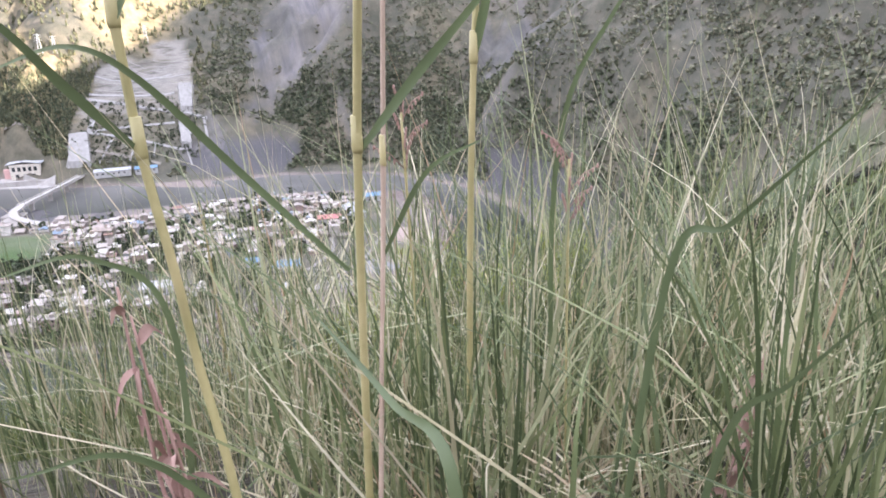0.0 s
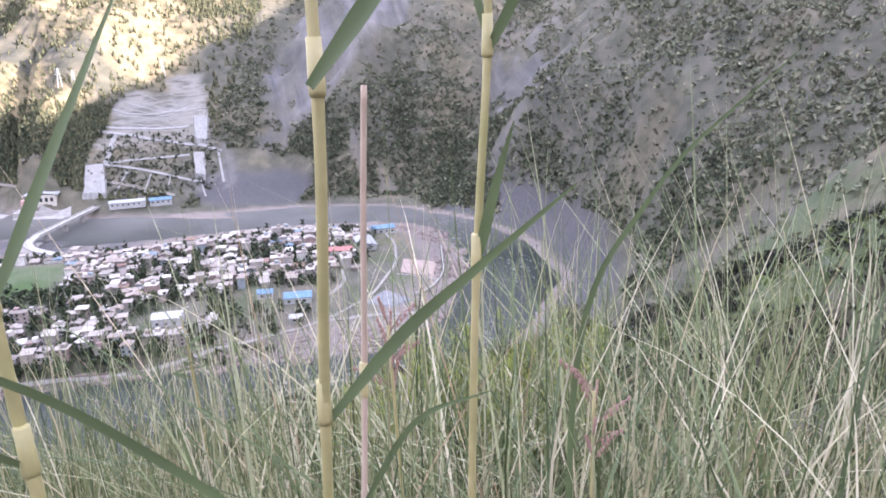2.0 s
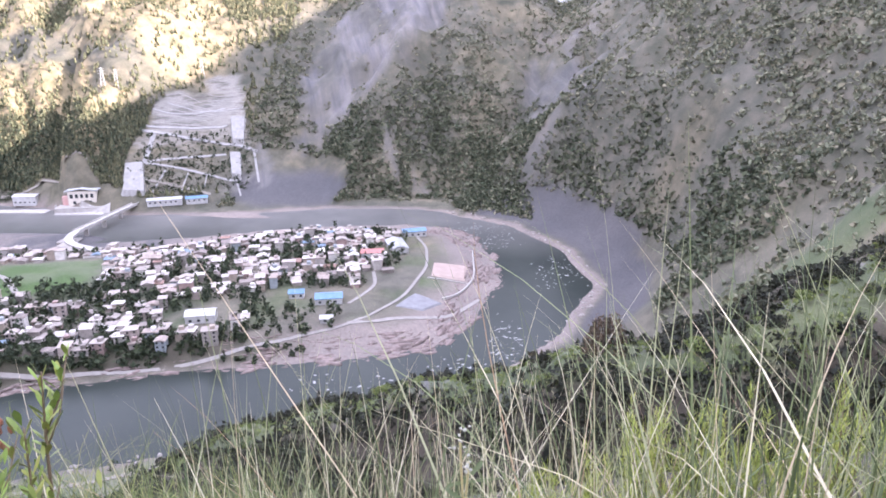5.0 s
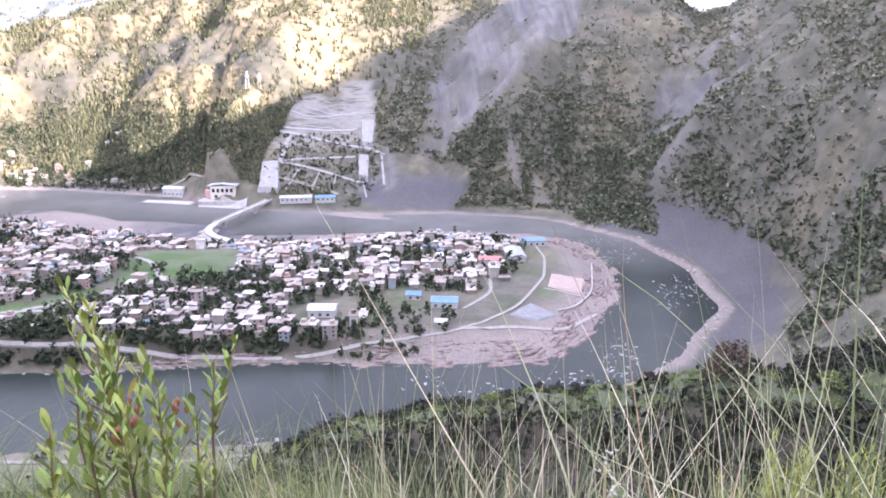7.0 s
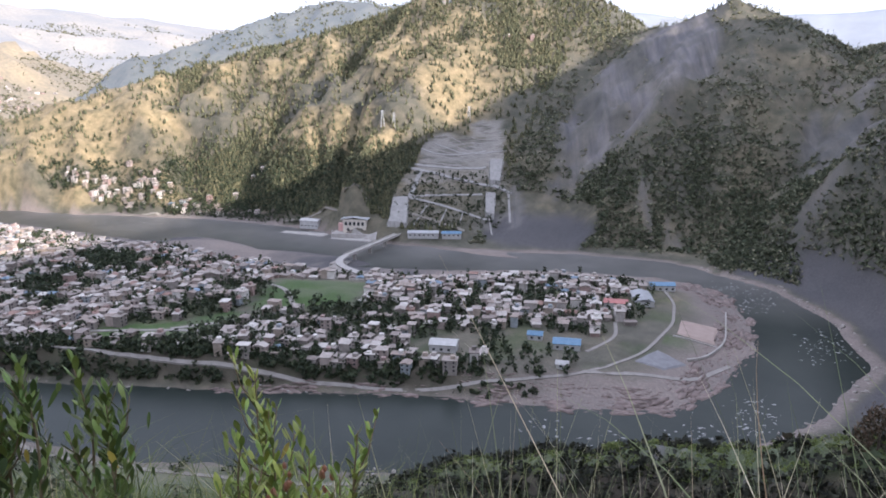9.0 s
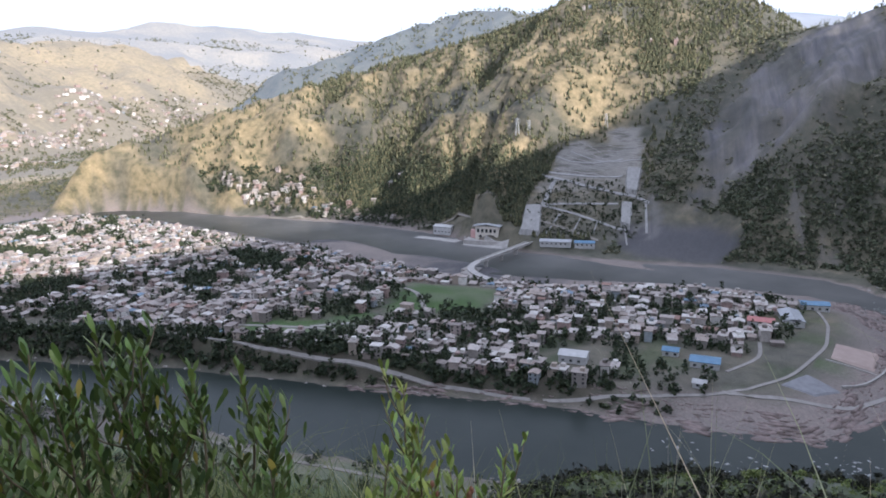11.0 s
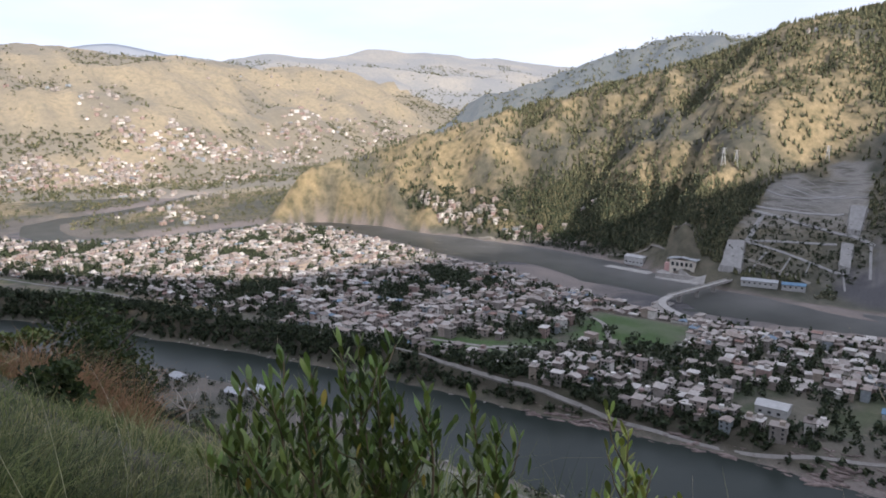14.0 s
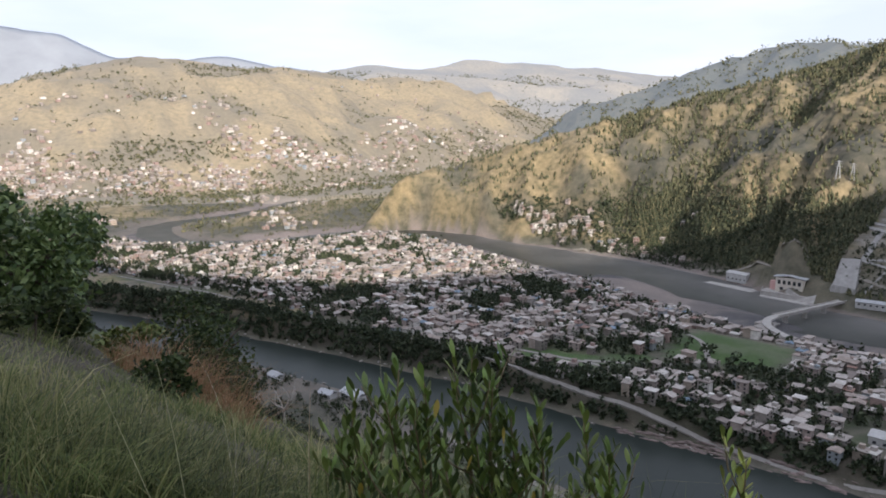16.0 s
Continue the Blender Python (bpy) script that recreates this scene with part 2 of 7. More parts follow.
def ground_material(name, glow, tone=(0.36, 0.295, 0.20), air=(0.72, 0.66, 0.58), share=0.32):
    m, n, l, bs = material(name)
    co = n.new("ShaderNodeTexCoord").outputs["Object"]

    def attr(name):
        a = n.new("ShaderNodeAttribute")
        a.attribute_name = name
        return a.outputs["Fac"]
    big = noise_node(n, l, 0.012, 8, 0.62, co)
    mid = noise_node(n, l, 0.09, 6, 0.65, co)
    fine = noise_node(n, l, 0.7, 6, 0.7, co)
    tiny = noise_node(n, l, 6.0, 4, 0.7, co)
    scrub = ramp_node(n, l, mid.outputs["Fac"], [(0.3, (0.062, 0.066, 0.046)), (0.48, (0.096, 0.094, 0.070)), (0.66, (0.142, 0.129, 0.098))]).outputs["Color"]
    dry = ramp_node(n, l, mid.outputs["Fac"], [(0.32, (0.092, 0.088, 0.048)), (0.48, (0.222, 0.182, 0.102)), (0.68, (0.335, 0.266, 0.156))]).outputs["Color"]
    c = mix_node(n, l, attr("dry"), scrub, dry)
    green = ramp_node(n, l, fine.outputs["Fac"], [(0.3, (0.040, 0.078, 0.020)), (0.7, (0.078, 0.13, 0.036))]).outputs["Color"]
    c = mix_node(n, l, attr("green"), c, green)
    earth = ramp_node(n, l, fine.outputs["Fac"], [(0.3, (0.15, 0.135, 0.11)), (0.7, (0.26, 0.235, 0.20))]).outputs["Color"]
    c = mix_node(n, l, attr("earth"), c, earth)
    sand = ramp_node(n, l, fine.outputs["Fac"], [(0.3, (0.165, 0.145, 0.132)), (0.55, (0.235, 0.20, 0.182)), (0.75, (0.31, 0.262, 0.235))]).outputs["Color"]
    c = mix_node(n, l, attr("sand"), c, sand)
    grav = ramp_node(n, l, fine.outputs["Fac"], [(0.3, (0.066, 0.065, 0.070)), (0.7, (0.110, 0.107, 0.112))]).outputs["Color"]
    c = mix_node(n, l, attr("gravel"), c, grav)
    turn, stretch = n.new("ShaderNodeMapping"), n.new("ShaderNodeMapping")
    turn.inputs["Rotation"].default_value = (0, 0, radians(-22))
    stretch.inputs["Scale"].default_value = (0.16, 0.012, 0.012)
    l.new(co, turn.inputs["Vector"])
    l.new(turn.outputs["Vector"], stretch.inputs["Vector"])
    streak = noise_node(n, l, 1.0, 5, 0.6, stretch.outputs["Vector"])
    rock = ramp_node(n, l, streak.outputs["Fac"], [(0.3, (0.095, 0.094, 0.104)), (0.45, (0.145, 0.139, 0.146)), (0.56, (0.18, 0.169, 0.168)), (0.7, (0.225, 0.207, 0.20))]).outputs["Color"]
    c = mix_node(n, l, attr("rock"), c, rock)
    layers = n.new("ShaderNodeMapping")
    layers.inputs["Scale"].default_value = (0.035, 0.035, 0.26)
    l.new(co, layers.inputs["Vector"])
    strata = noise_node(n, l, 1.0, 4, 0.7, layers.outputs["Vector"])
    pale = ramp_node(n, l, strata.outputs["Fac"], [(0.34, (0.11, 0.10, 0.082)), (0.45, (0.20, 0.187, 0.165)), (0.52, (0.29, 0.272, 0.243)), (0.66, (0.23, 0.214, 0.188))]).outputs["Color"]
    c = mix_node(n, l, attr("cut"), c, pale)
    # dark brown tone, masked to the near grass, spur flanks and river bank
    dark_ground = ramp_node(n, l, tiny.outputs["Fac"], [(0.3, (0.026, 0.022, 0.015)), (0.7, (0.062, 0.050, 0.034))]).outputs["Color"]
    c = mix_node(n, l, attr("dark_ground"), c, dark_ground)
    v = ramp_node(n, l, big.outputs["Fac"], [(0.3, (0.72, 0.74, 0.76)), (0.7, (1.15, 1.12, 1.08))]).outputs["Color"]
    c = mix_node(n, l, 1.0, c, v, "MULTIPLY")
    v2 = ramp_node(n, l, tiny.outputs["Fac"], [(0.3, (0.75, 0.75, 0.75)), (0.7, (1.2, 1.2, 1.2))]).outputs["Color"]
    c = mix_node(n, l, 1.0, c, v2, "MULTIPLY")
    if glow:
        # aerial haze painted in: base pulled to a haze tone, faint emission added
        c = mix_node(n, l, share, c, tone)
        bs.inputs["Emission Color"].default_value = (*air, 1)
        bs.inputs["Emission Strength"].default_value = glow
    l.new(c, bs.inputs["Base Color"])
    bs.inputs["Roughness"].default_value = 0.95
    bump_node(n, l, bs, fine.outputs["Fac"], 0.6, 0.8)
    return m


def water_material():
    m, n, l, bs = material("river_water")
    co = n.new("ShaderNodeTexCoord").outputs["Object"]
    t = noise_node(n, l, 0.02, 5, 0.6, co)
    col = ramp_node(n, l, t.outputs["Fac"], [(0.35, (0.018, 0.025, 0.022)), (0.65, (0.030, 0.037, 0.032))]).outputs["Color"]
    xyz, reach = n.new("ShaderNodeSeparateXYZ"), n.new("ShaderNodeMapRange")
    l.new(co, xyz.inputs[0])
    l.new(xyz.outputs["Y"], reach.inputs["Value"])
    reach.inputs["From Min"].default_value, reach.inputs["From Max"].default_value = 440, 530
    # upper reach: silt tone plus sky sheen painted in as paler colour
    silt_and_sheen = ramp_node(n, l, t.outputs["Fac"], [(0.35, (0.105, 0.106, 0.102)), (0.65, (0.155, 0.152, 0.144))]).outputs["Color"]
    l.new(mix_node(n, l, reach.outputs["Result"], col, silt_and_sheen), bs.inputs["Base Color"])
    r = n.new("ShaderNodeMapRange")
    t2 = noise_node(n, l, 0.035, 3, 0.6, co)
    l.new(t2.outputs["Fac"], r.inputs["Value"])
    r.inputs["To Min"].default_value, r.inputs["To Max"].default_value = 0.24, 0.38
    l.new(r.outputs["Result"], bs.inputs["Roughness"])
    bs.inputs["IOR"].default_value = 1.33
    bs.inputs["Specular IOR Level"].default_value = 0.26
    w = noise_node(n, l, 0.5, 5, 0.65, co)
    bump_node(n, l, bs, w.outputs["Fac"], 0.10, 0.25)
    return m


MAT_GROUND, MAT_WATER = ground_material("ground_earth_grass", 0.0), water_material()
MAT_HILLS, MAT_HILLS_FAR = ground_material("dry_hills_painted_haze", 0.075), ground_material("remote_hills_painted_haze", 0.17, (0.25, 0.245, 0.235), (0.64, 0.66, 0.70), 0.5)
# this hill's blue shade and haze are put into its colour and emission
MAT_HILLS_BLUE = ground_material("wooded_hill_painted_haze", 0.09, (0.085, 0.10, 0.10), (0.56, 0.64, 0.74), 0.65)


def island_material(name, stops, rough=0.9, scale=0.5, var=0.25):
    """Colour picked island by island out of a few tones, with faint staining."""
    m, n, l, bs = material(name)
    g = n.new("ShaderNodeNewGeometry")
    r = ramp_node(n, l, g.outputs["Random Per Island"], stops)
    r.color_ramp.interpolation = "CONSTANT"
    co = n.new("ShaderNodeTexCoord").outputs["Object"]
    t = noise_node(n, l, scale, 5, 0.65, co)
    v = ramp_node(n, l, t.outputs["Fac"], [(0.3, (1 - var,) * 3), (0.7, (1 + var,) * 3)]).outputs["Color"]
    l.new(mix_node(n, l, 1.0, r.outputs["Color"], v, "MULTIPLY"), bs.inputs["Base Color"])
    bs.inputs["Roughness"].default_value = rough
    return m


def object_material(name, stops, rough=0.9, scale=0.6, var=0.22, metal=0.0):
    """The same, picked object by object."""
    m, n, l, bs = material(name)
    g = n.new("ShaderNodeObjectInfo")
    r = ramp_node(n, l, g.outputs["Random"], stops)
    r.color_ramp.interpolation = "CONSTANT"
    co = n.new("ShaderNodeTexCoord").outputs["Object"]
    t = noise_node(n, l, scale, 5, 0.65, co)
    v = ramp_node(n, l, t.outputs["Fac"], [(0.3, (1 - var,) * 3), (0.7, (1 + var,) * 3)]).outputs["Color"]
    l.new(mix_node(n, l, 1.0, r.outputs["Color"], v, "MULTIPLY"), bs.inputs["Base Color"])
    bs.inputs["Roughness"].default_value, bs.inputs["Metallic"].default_value = rough, metal
    bump_node(n, l, bs, t.outputs["Fac"], 0.3, 0.05)
    return m


WALL_TONES = [(0.0, (0.389, 0.358, 0.330)), (0.16, (0.283, 0.254, 0.232)), (0.32, (0.365, 0.306, 0.278)), (0.46, (0.62, 0.59, 0.555)),
              (0.58, (0.200, 0.177, 0.159)), (0.70, (0.340, 0.287, 0.239)), (0.82, (0.302, 0.221, 0.199)), (0.92, (0.266, 0.235, 0.215)), (0.96, (0.280, 0.306, 0.326))]
ROOF_TONES = [(0.0, (0.331, 0.293, 0.264)), (0.2, (0.222, 0.190, 0.171)), (0.34, (0.410, 0.372, 0.340)), (0.54, (0.296, 0.248, 0.216)),
              (0.68, (0.498, 0.470, 0.435)), (0.80, (0.292, 0.259, 0.232)), (0.92, (0.265, 0.172, 0.140)), (0.965, (0.172, 0.229, 0.291))]
LEAF_TONES = [(0.0, (0.019, 0.030, 0.014)), (0.3, (0.031, 0.044, 0.021)), (0.55, (0.044, 0.059, 0.027)), (0.8, (0.064, 0.076, 0.037))]
PINE_TONES = [(0.0, (0.060, 0.070, 0.038)), (0.25, (0.088, 0.096, 0.051)), (0.5, (0.120, 0.122, 0.064)), (0.75, (0.168, 0.152, 0.082))]
SCRUB_TONES = [(0.0, (0.101, 0.110, 0.071)), (0.3, (0.141, 0.150, 0.095)), (0.6, (0.190, 0.191, 0.123)), (0.85, (0.256, 0.238, 0.160))]
MAT_LOWSCRUB = island_material("lower_scrub_leaves", [(0.0, (0.046, 0.059, 0.033)), (0.3, (0.068, 0.081, 0.046)), (0.6, (0.094, 0.106, 0.059)), (0.85, (0.127, 0.130, 0.077))], 0.95, 0.2)
MAT_SCRUB = island_material("mountain_scrub_leaves", SCRUB_TONES, 0.95, 0.2)
MAT_WALLS_FAR, MAT_ROOFS_FAR = island_material("far_house_walls", WALL_TONES), island_material("far_house_roofs", ROOF_TONES)
MAT_LEAF_FAR, MAT_PINES = island_material("far_leaves", LEAF_TONES, 0.9, 0.2), island_material("far_pines", PINE_TONES, 0.95, 0.1)
MAT_WALL, MAT_ROOF = object_material("house_plaster", WALL_TONES), object_material("concrete_roof", ROOF_TONES)
MAT_CONCRETE = simple("pale_concrete", (0.30, 0.285, 0.265), (0.43, 0.41, 0.385), 0.25, 0.9, 0.3, 0.05)
MAT_SHOTCRETE = simple("grey_shotcrete", (0.23, 0.222, 0.212), (0.34, 0.33, 0.315), 0.25, 0.9, 0.3, 0.05)
MAT_BENCH = simple("cut_rock_bench", (0.20, 0.188, 0.172), (0.33, 0.312, 0.288), 0.25, 0.95, 0.4, 0.2)
MAT_STONE = simple("rubble_stone", (0.20, 0.185, 0.17), (0.36, 0.33, 0.30), 1.2, 0.9, 0.6, 0.1)
MAT_PINKROCK = simple("pinkish_river_rock", (0.13, 0.105, 0.095), (0.27, 0.21, 0.19), 0.35, 0.9, 0.5, 0.2)
MAT_BLUE = simple("blue_painted_sheet", (0.085, 0.17, 0.27), (0.14, 0.25, 0.37), 0.3, 0.5)
MAT_RED = simple("red_painted_sheet", (0.34, 0.13, 0.12), (0.44, 0.19, 0.17), 0.3, 0.6)
MAT_PINKWALL = simple("pink_plaster", (0.50, 0.30, 0.28), (0.62, 0.40, 0.37), 0.3, 0.85)
MAT_CREAM = simple("cream_plaster", (0.56, 0.51, 0.44), (0.70, 0.65, 0.57), 0.3, 0.85)
MAT_WHITE = simple("white_plaster", (0.36, 0.355, 0.345), (0.52, 0.515, 0.505), 0.3, 0.85)
MAT_FOAM = simple("river_foam", (0.24, 0.25, 0.245), (0.42, 0.42, 0.41), 2.0, 0.7)
MAT_STEEL = simple("galvanised_steel", (0.45, 0.46, 0.47), (0.60, 0.61, 0.62), 1.0, 0.5, metal=0.6)
MAT_TIN = simple("tin_sheet_roof", (0.30, 0.31, 0.325), (0.46, 0.47, 0.485), 0.4, 0.5, per_object=0.2, metal=0.2)
MAT_PANE = simple("window_dark", (0.02, 0.022, 0.025), (0.05, 0.055, 0.06), 0.7, 0.25)
MAT_BARK = simple("bark", (0.07, 0.055, 0.04), (0.14, 0.11, 0.085), 4.0, 0.9, 0.4)
MAT_ROAD = simple("dusty_road", (0.21, 0.195, 0.178), (0.30, 0.28, 0.258), 0.3, 0.95)


def mesh_object(name, verts, faces, mat=None, smooth=False):
    me = bpy.data.meshes.new(name)
    me.from_pydata([tuple(v) for v in verts], [], [tuple(f) for f in faces])
    me.update()
    if smooth:
        me.shade_smooth()
    if mat:
        me.materials.append(mat)
    return new(name, me)


# ---- ground: one sheet to the horizon ----
def axis(lo, hi, mid_lo, mid_hi, fine=0.5, grow=0.022, mid=6.5, far_grow=0.05):
    def side(end, mid_end):
        v, s, out = 0.0, fine, []
        while v < end:
            s = max(fine, min(mid, grow * v)) if v < mid_end else min(34.0, max(mid, far_grow * (v - mid_end) + mid))
            v += s
            out.append(v)
        return out
    return np.array([-v for v in side(-lo, -mid_lo)][::-1] + [0.0] + side(hi, mid_hi))


def build_ground():
    xs, ys = axis(-4700, 2500, -1150, 200), axis(-1500, 4700, -60, 960)
    X, Y = np.meshgrid(xs, ys)
    Z = height(X, Y)
    nx, ny = len(xs), len(ys)
    co = np.stack([X.ravel(), Y.ravel(), Z.ravel()], 1)
    i = (np.arange(ny - 1)[:, None] * nx + np.arange(nx - 1)[None, :]).ravel()
    quads = np.stack([i, i + 1, i + nx + 1, i + nx], 1)
    mx, my = co[quads, 0].mean(1), co[quads, 1].mean(1)
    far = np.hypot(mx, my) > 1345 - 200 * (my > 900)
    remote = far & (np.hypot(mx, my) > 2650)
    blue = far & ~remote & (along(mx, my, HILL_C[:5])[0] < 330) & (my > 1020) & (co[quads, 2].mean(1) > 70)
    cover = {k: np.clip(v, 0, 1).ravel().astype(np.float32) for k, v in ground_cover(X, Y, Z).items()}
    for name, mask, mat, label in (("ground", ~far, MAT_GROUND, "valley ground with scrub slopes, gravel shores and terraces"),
                                   ("backdrop", blue, MAT_HILLS_BLUE, "wooded hill behind the long crest, blue shade and haze painted on"),
                                   ("backdrop", far & ~remote & ~blue, MAT_HILLS, "dry sunlit hills across the valley, haze painted on"),
                                   ("backdrop", remote, MAT_HILLS_FAR, "pale remote hills, thick haze painted on")):
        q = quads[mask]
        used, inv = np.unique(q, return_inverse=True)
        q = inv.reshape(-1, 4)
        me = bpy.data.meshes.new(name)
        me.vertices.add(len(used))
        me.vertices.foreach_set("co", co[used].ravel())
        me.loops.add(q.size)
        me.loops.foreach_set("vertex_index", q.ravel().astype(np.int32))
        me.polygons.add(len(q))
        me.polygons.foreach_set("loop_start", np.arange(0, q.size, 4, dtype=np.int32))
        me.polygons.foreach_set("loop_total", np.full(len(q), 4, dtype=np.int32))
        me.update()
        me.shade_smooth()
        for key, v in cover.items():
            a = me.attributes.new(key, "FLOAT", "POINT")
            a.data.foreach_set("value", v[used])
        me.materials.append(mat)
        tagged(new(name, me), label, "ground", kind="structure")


FIELD = [(-309, 384), (-285, 397), (-252, 404), (-236, 376), (-233, 348), (-262, 330), (-276, 313)]
FIELD_B = [(-336, 255), (-297, 288), (-284, 313), (-272, 308), (-283, 270), (-318, 243)]
PARK = [(-52, 467), (-25, 454), (-22, 398), (-30, 369), (-49, 377), (-47, 428)]
CUT_L = [(-317, 618), (-327, 632), (-326, 655), (-315, 674), (-300, 667), (-288, 658), (-275, 640)]
CUT_R = [(-288, 660), (-282, 681), (-258, 688), (-244, 659), (-257, 648), (-275, 640)]
CUT_TOP = [(-292, 684), (-296, 698), (-272, 712), (-256, 690), (-270, 686)]
SCAR = [(-146, 858), (-158, 846), (-191, 780), (-209, 737), (-200, 683), (-192, 640), (-178, 640), (-140, 678), (-106, 690), (-80, 742), (-60, 796), (-70, 850)]
QUARRY = [(-313, 548), (-324, 568), (-328, 600), (-323, 619), (-327, 639), (-322, 663), (-309, 676), (-292, 679), (-291, 690), (-297, 700), (-269, 711), (-256, 690), (-244, 653), (-228, 633), (-224, 585)]


def ground_cover(x, y, z):
    sd, idx = river_sd(x, y)
    town = in_town(x, y)
    nz = fbm(x / 18, y / 18, 41, 4)
    nf = fbm(x / 7, y / 7, 42, 3)
    nb = fbm(x / 120, y / 60, 43, 4)
    down = fbm((x + 0.3 * y) / 16, y / 110, 47, 4)
    c = {}
    shore = (1 - sstep(18, 42, sd + 22 * (nz - 0.5))) * (z < 16)
    tipz = sstep(-190, -70, x)
    shore = np.where(~town & (((y > 505) & (x > -290)) | ((x > -70) & (y > 300))), 1 - sstep(3, 9, sd + 7 * (nz - 0.5)), shore)
    c["sand"] = np.where(town, shore * np.where(idx > 8.6, 1, 0.25 + 0.75 * tipz), shore) * (1 - sstep(4.5, 8, z))
    steep = np.hypot(height(x + 2.5, y) - height(x - 2.5, y), height(x, y + 2.5) - height(x, y - 2.5)) / 5
    c["sand"] = c["sand"] * (1 - sstep(0.25, 0.5, steep))
    c["sand"] = c["sand"] * np.where(~town & (y < 250) & (x < -60), 0.45, 1.0)
    apron = (1 - sstep(45, 85, np.hypot(x - 40, (y - 490) * 0.75) + 40 * (nz - 0.5))) * (1 - sstep(20, 34, z)) * (~town)
    cone = (1 - sstep(36, 46, np.hypot((x + 190) * 0.8, y - 598) + 8 * (nz - 0.5))) * (1 - sstep(16, 24, z)) * (~town)
    bend = sstep(-48, -18, x) * sstep(300, 350, y) * (1 - sstep(600, 650, y)) * (~town) * (1 - sstep(9, 16, z))
    c["gravel"] = np.maximum(np.maximum(apron, cone), bend) * sstep(5, 11, sd + 4 * (nf - 0.5))
    flats = town * (idx > 14.5) * (sd < 34) * (x < -230) * (z < 5) * (np.hypot((x + 438) * 0.5, (y - 462) * 1.3) > 30)
    c["gravel"] = np.maximum(c["gravel"], flats * (0.35 + 0.6 * sstep(0.42, 0.55, nz)))
    c["earth"] = np.where(town & (sd > 14), 0.28 * sstep(0.42, 0.62, nz), 0)
    sx, sy = x + 22 * (nz - 0.5) + 8 * (nf - 0.5), y + 26 * (fbm(x / 30, y / 30, 48, 3) - 0.5)
    scar = sum(inside(sx + dx, sy + dy, SCAR) * 0.2 for dx, dy in ((0, 0), (5, 0), (-5, 0), (0, 7), (0, -7)))
    scar = scar * (0.45 + 0.55 * sstep(0.42, 0.58, down))
    chutes = sstep(0.60, 0.72, down) * (x > -110) * (x < 60) * (y > 560) * (y < 800) * (z > 4) * 0.45
    blue_scar = sstep(0.0, 1.0, (x - 8 + 25 * (nz - 0.5)) / 20) * (1 - sstep(70, 95, x + 20 * (nz - 0.5))) * sstep(545, 590, y) * (1 - sstep(720, 780, y)) * sstep(12, 26, z)
    gash = inside(sx, sy, [(-232, 640), (-214, 636), (-198, 590), (-214, 588)]) * 0.6
    c["rock"] = np.maximum(np.maximum(np.maximum(scar * (0.65 + 0.35 * sstep(0.4, 0.6, nf)), gash), chutes), 0.6 * blue_scar * sstep(0.36, 0.6, nz))
    spur_d = along(x, y, SPUR)[0]
    c["rock"] = np.maximum(c["rock"], (spur_d < 34) * (y < 112) * (x < 60) * 0.8 * sstep(0.64, 0.72, fbm(x / 5, y / 8, 49, 4)))
    qx, qy = x + 6 * (nf - 0.5), y + 6 * (nz - 0.5)
    q = inside(qx, qy, QUARRY)
    c["cut"] = (inside(qx, qy, CUT_L) | inside(qx, qy, CUT_R)) * 0.9 + inside(qx, qy, CUT_TOP) * 0.55 + q * np.where(z > 44, 0.75, 0.35 * sstep(0.5, 0.62, nf))
    c["green"] = np.where(inside(x, y, FIELD) | inside(x, y, FIELD_B), 1.0, 0.0)
    c["green"] = np.maximum(c["green"], np.where(town & (sd > 8), 0.35 * (1 - sstep(0.35, 0.5, nz)), 0))
    lawn = inside(x, y, PARK) & (y < 389)
    c["green"] = np.maximum(c["green"], lawn * 0.8)
    near = (np.hypot(x, y + 40) < 330) & ~town & (sd > 4)
    c["green"] = np.maximum(c["green"], near * (0.5 * sstep(0.3, 0.6, nz) * (spur_d > 45) + 0.5 * (spur_d < 5) + 0.7 * (z < 16)))
    c["dry"] = np.where(z > 9, sstep(0.30, 0.50, nb + 0.10 * (1 - sstep(-900, -560, x))) * (1 - sstep(-330, -210, x)) * (1 - 0.55 * sstep(0.35, 0.6, m1_ribs(x, y)[0])), 0.0)
    c["dry"] = np.maximum(c["dry"], 0.3 * sstep(0.5, 0.7, nb))
    c["dry"] = c["dry"] * (1 - 0.6 * sstep(0.12, 0.24, np.abs(fbm(x / 70, y / 70, 11, 4) - 0.5)))
    c["dry"] = np.maximum(c["dry"], near * (0.3 * (1 - sstep(0.3, 0.5, nz)) + 0.45 * (z < 45) * (spur_d > 60)))
    c["dry"] = c["dry"] * (1 - 0.8 * (x > -470) * (x < -200) * (1 - sstep(26, 60, z)))
    far = (x < -1000) | (y > 1300)
    c["dry"] = np.where(far, sstep(0.43, 0.60, fbm(x / 150, y / 150, 45, 5) + 0.06 * sstep(90, 200, z)) * (1 - 0.85 * sstep(0.10, 0.18, np.abs(fbm(x / 330, y / 330, 51, 5) - 0.5))), c["dry"])
    c["dry"] = c["dry"] * np.where(far, 1 - 0.75 * (1 - sstep(150, 320, along(x, y, HILL_C)[0])), 1.0)
    c["dark_ground"] = np.maximum((1 - sstep(14, 26, np.hypot(x, y))) * 0.85, 0.95 * (1 - sstep(40, 60, spur_d)) * sstep(4, 8, spur_d) * (~town) * (z > 10))
    c["dark_ground"] = np.maximum(c["dark_ground"], 0.65 * (town & (idx < 8.4)) * sstep(2, 5, sd) * (1 - sstep(14, 20, sd)) * (1 - sstep(-150, -100, x)))
    return c


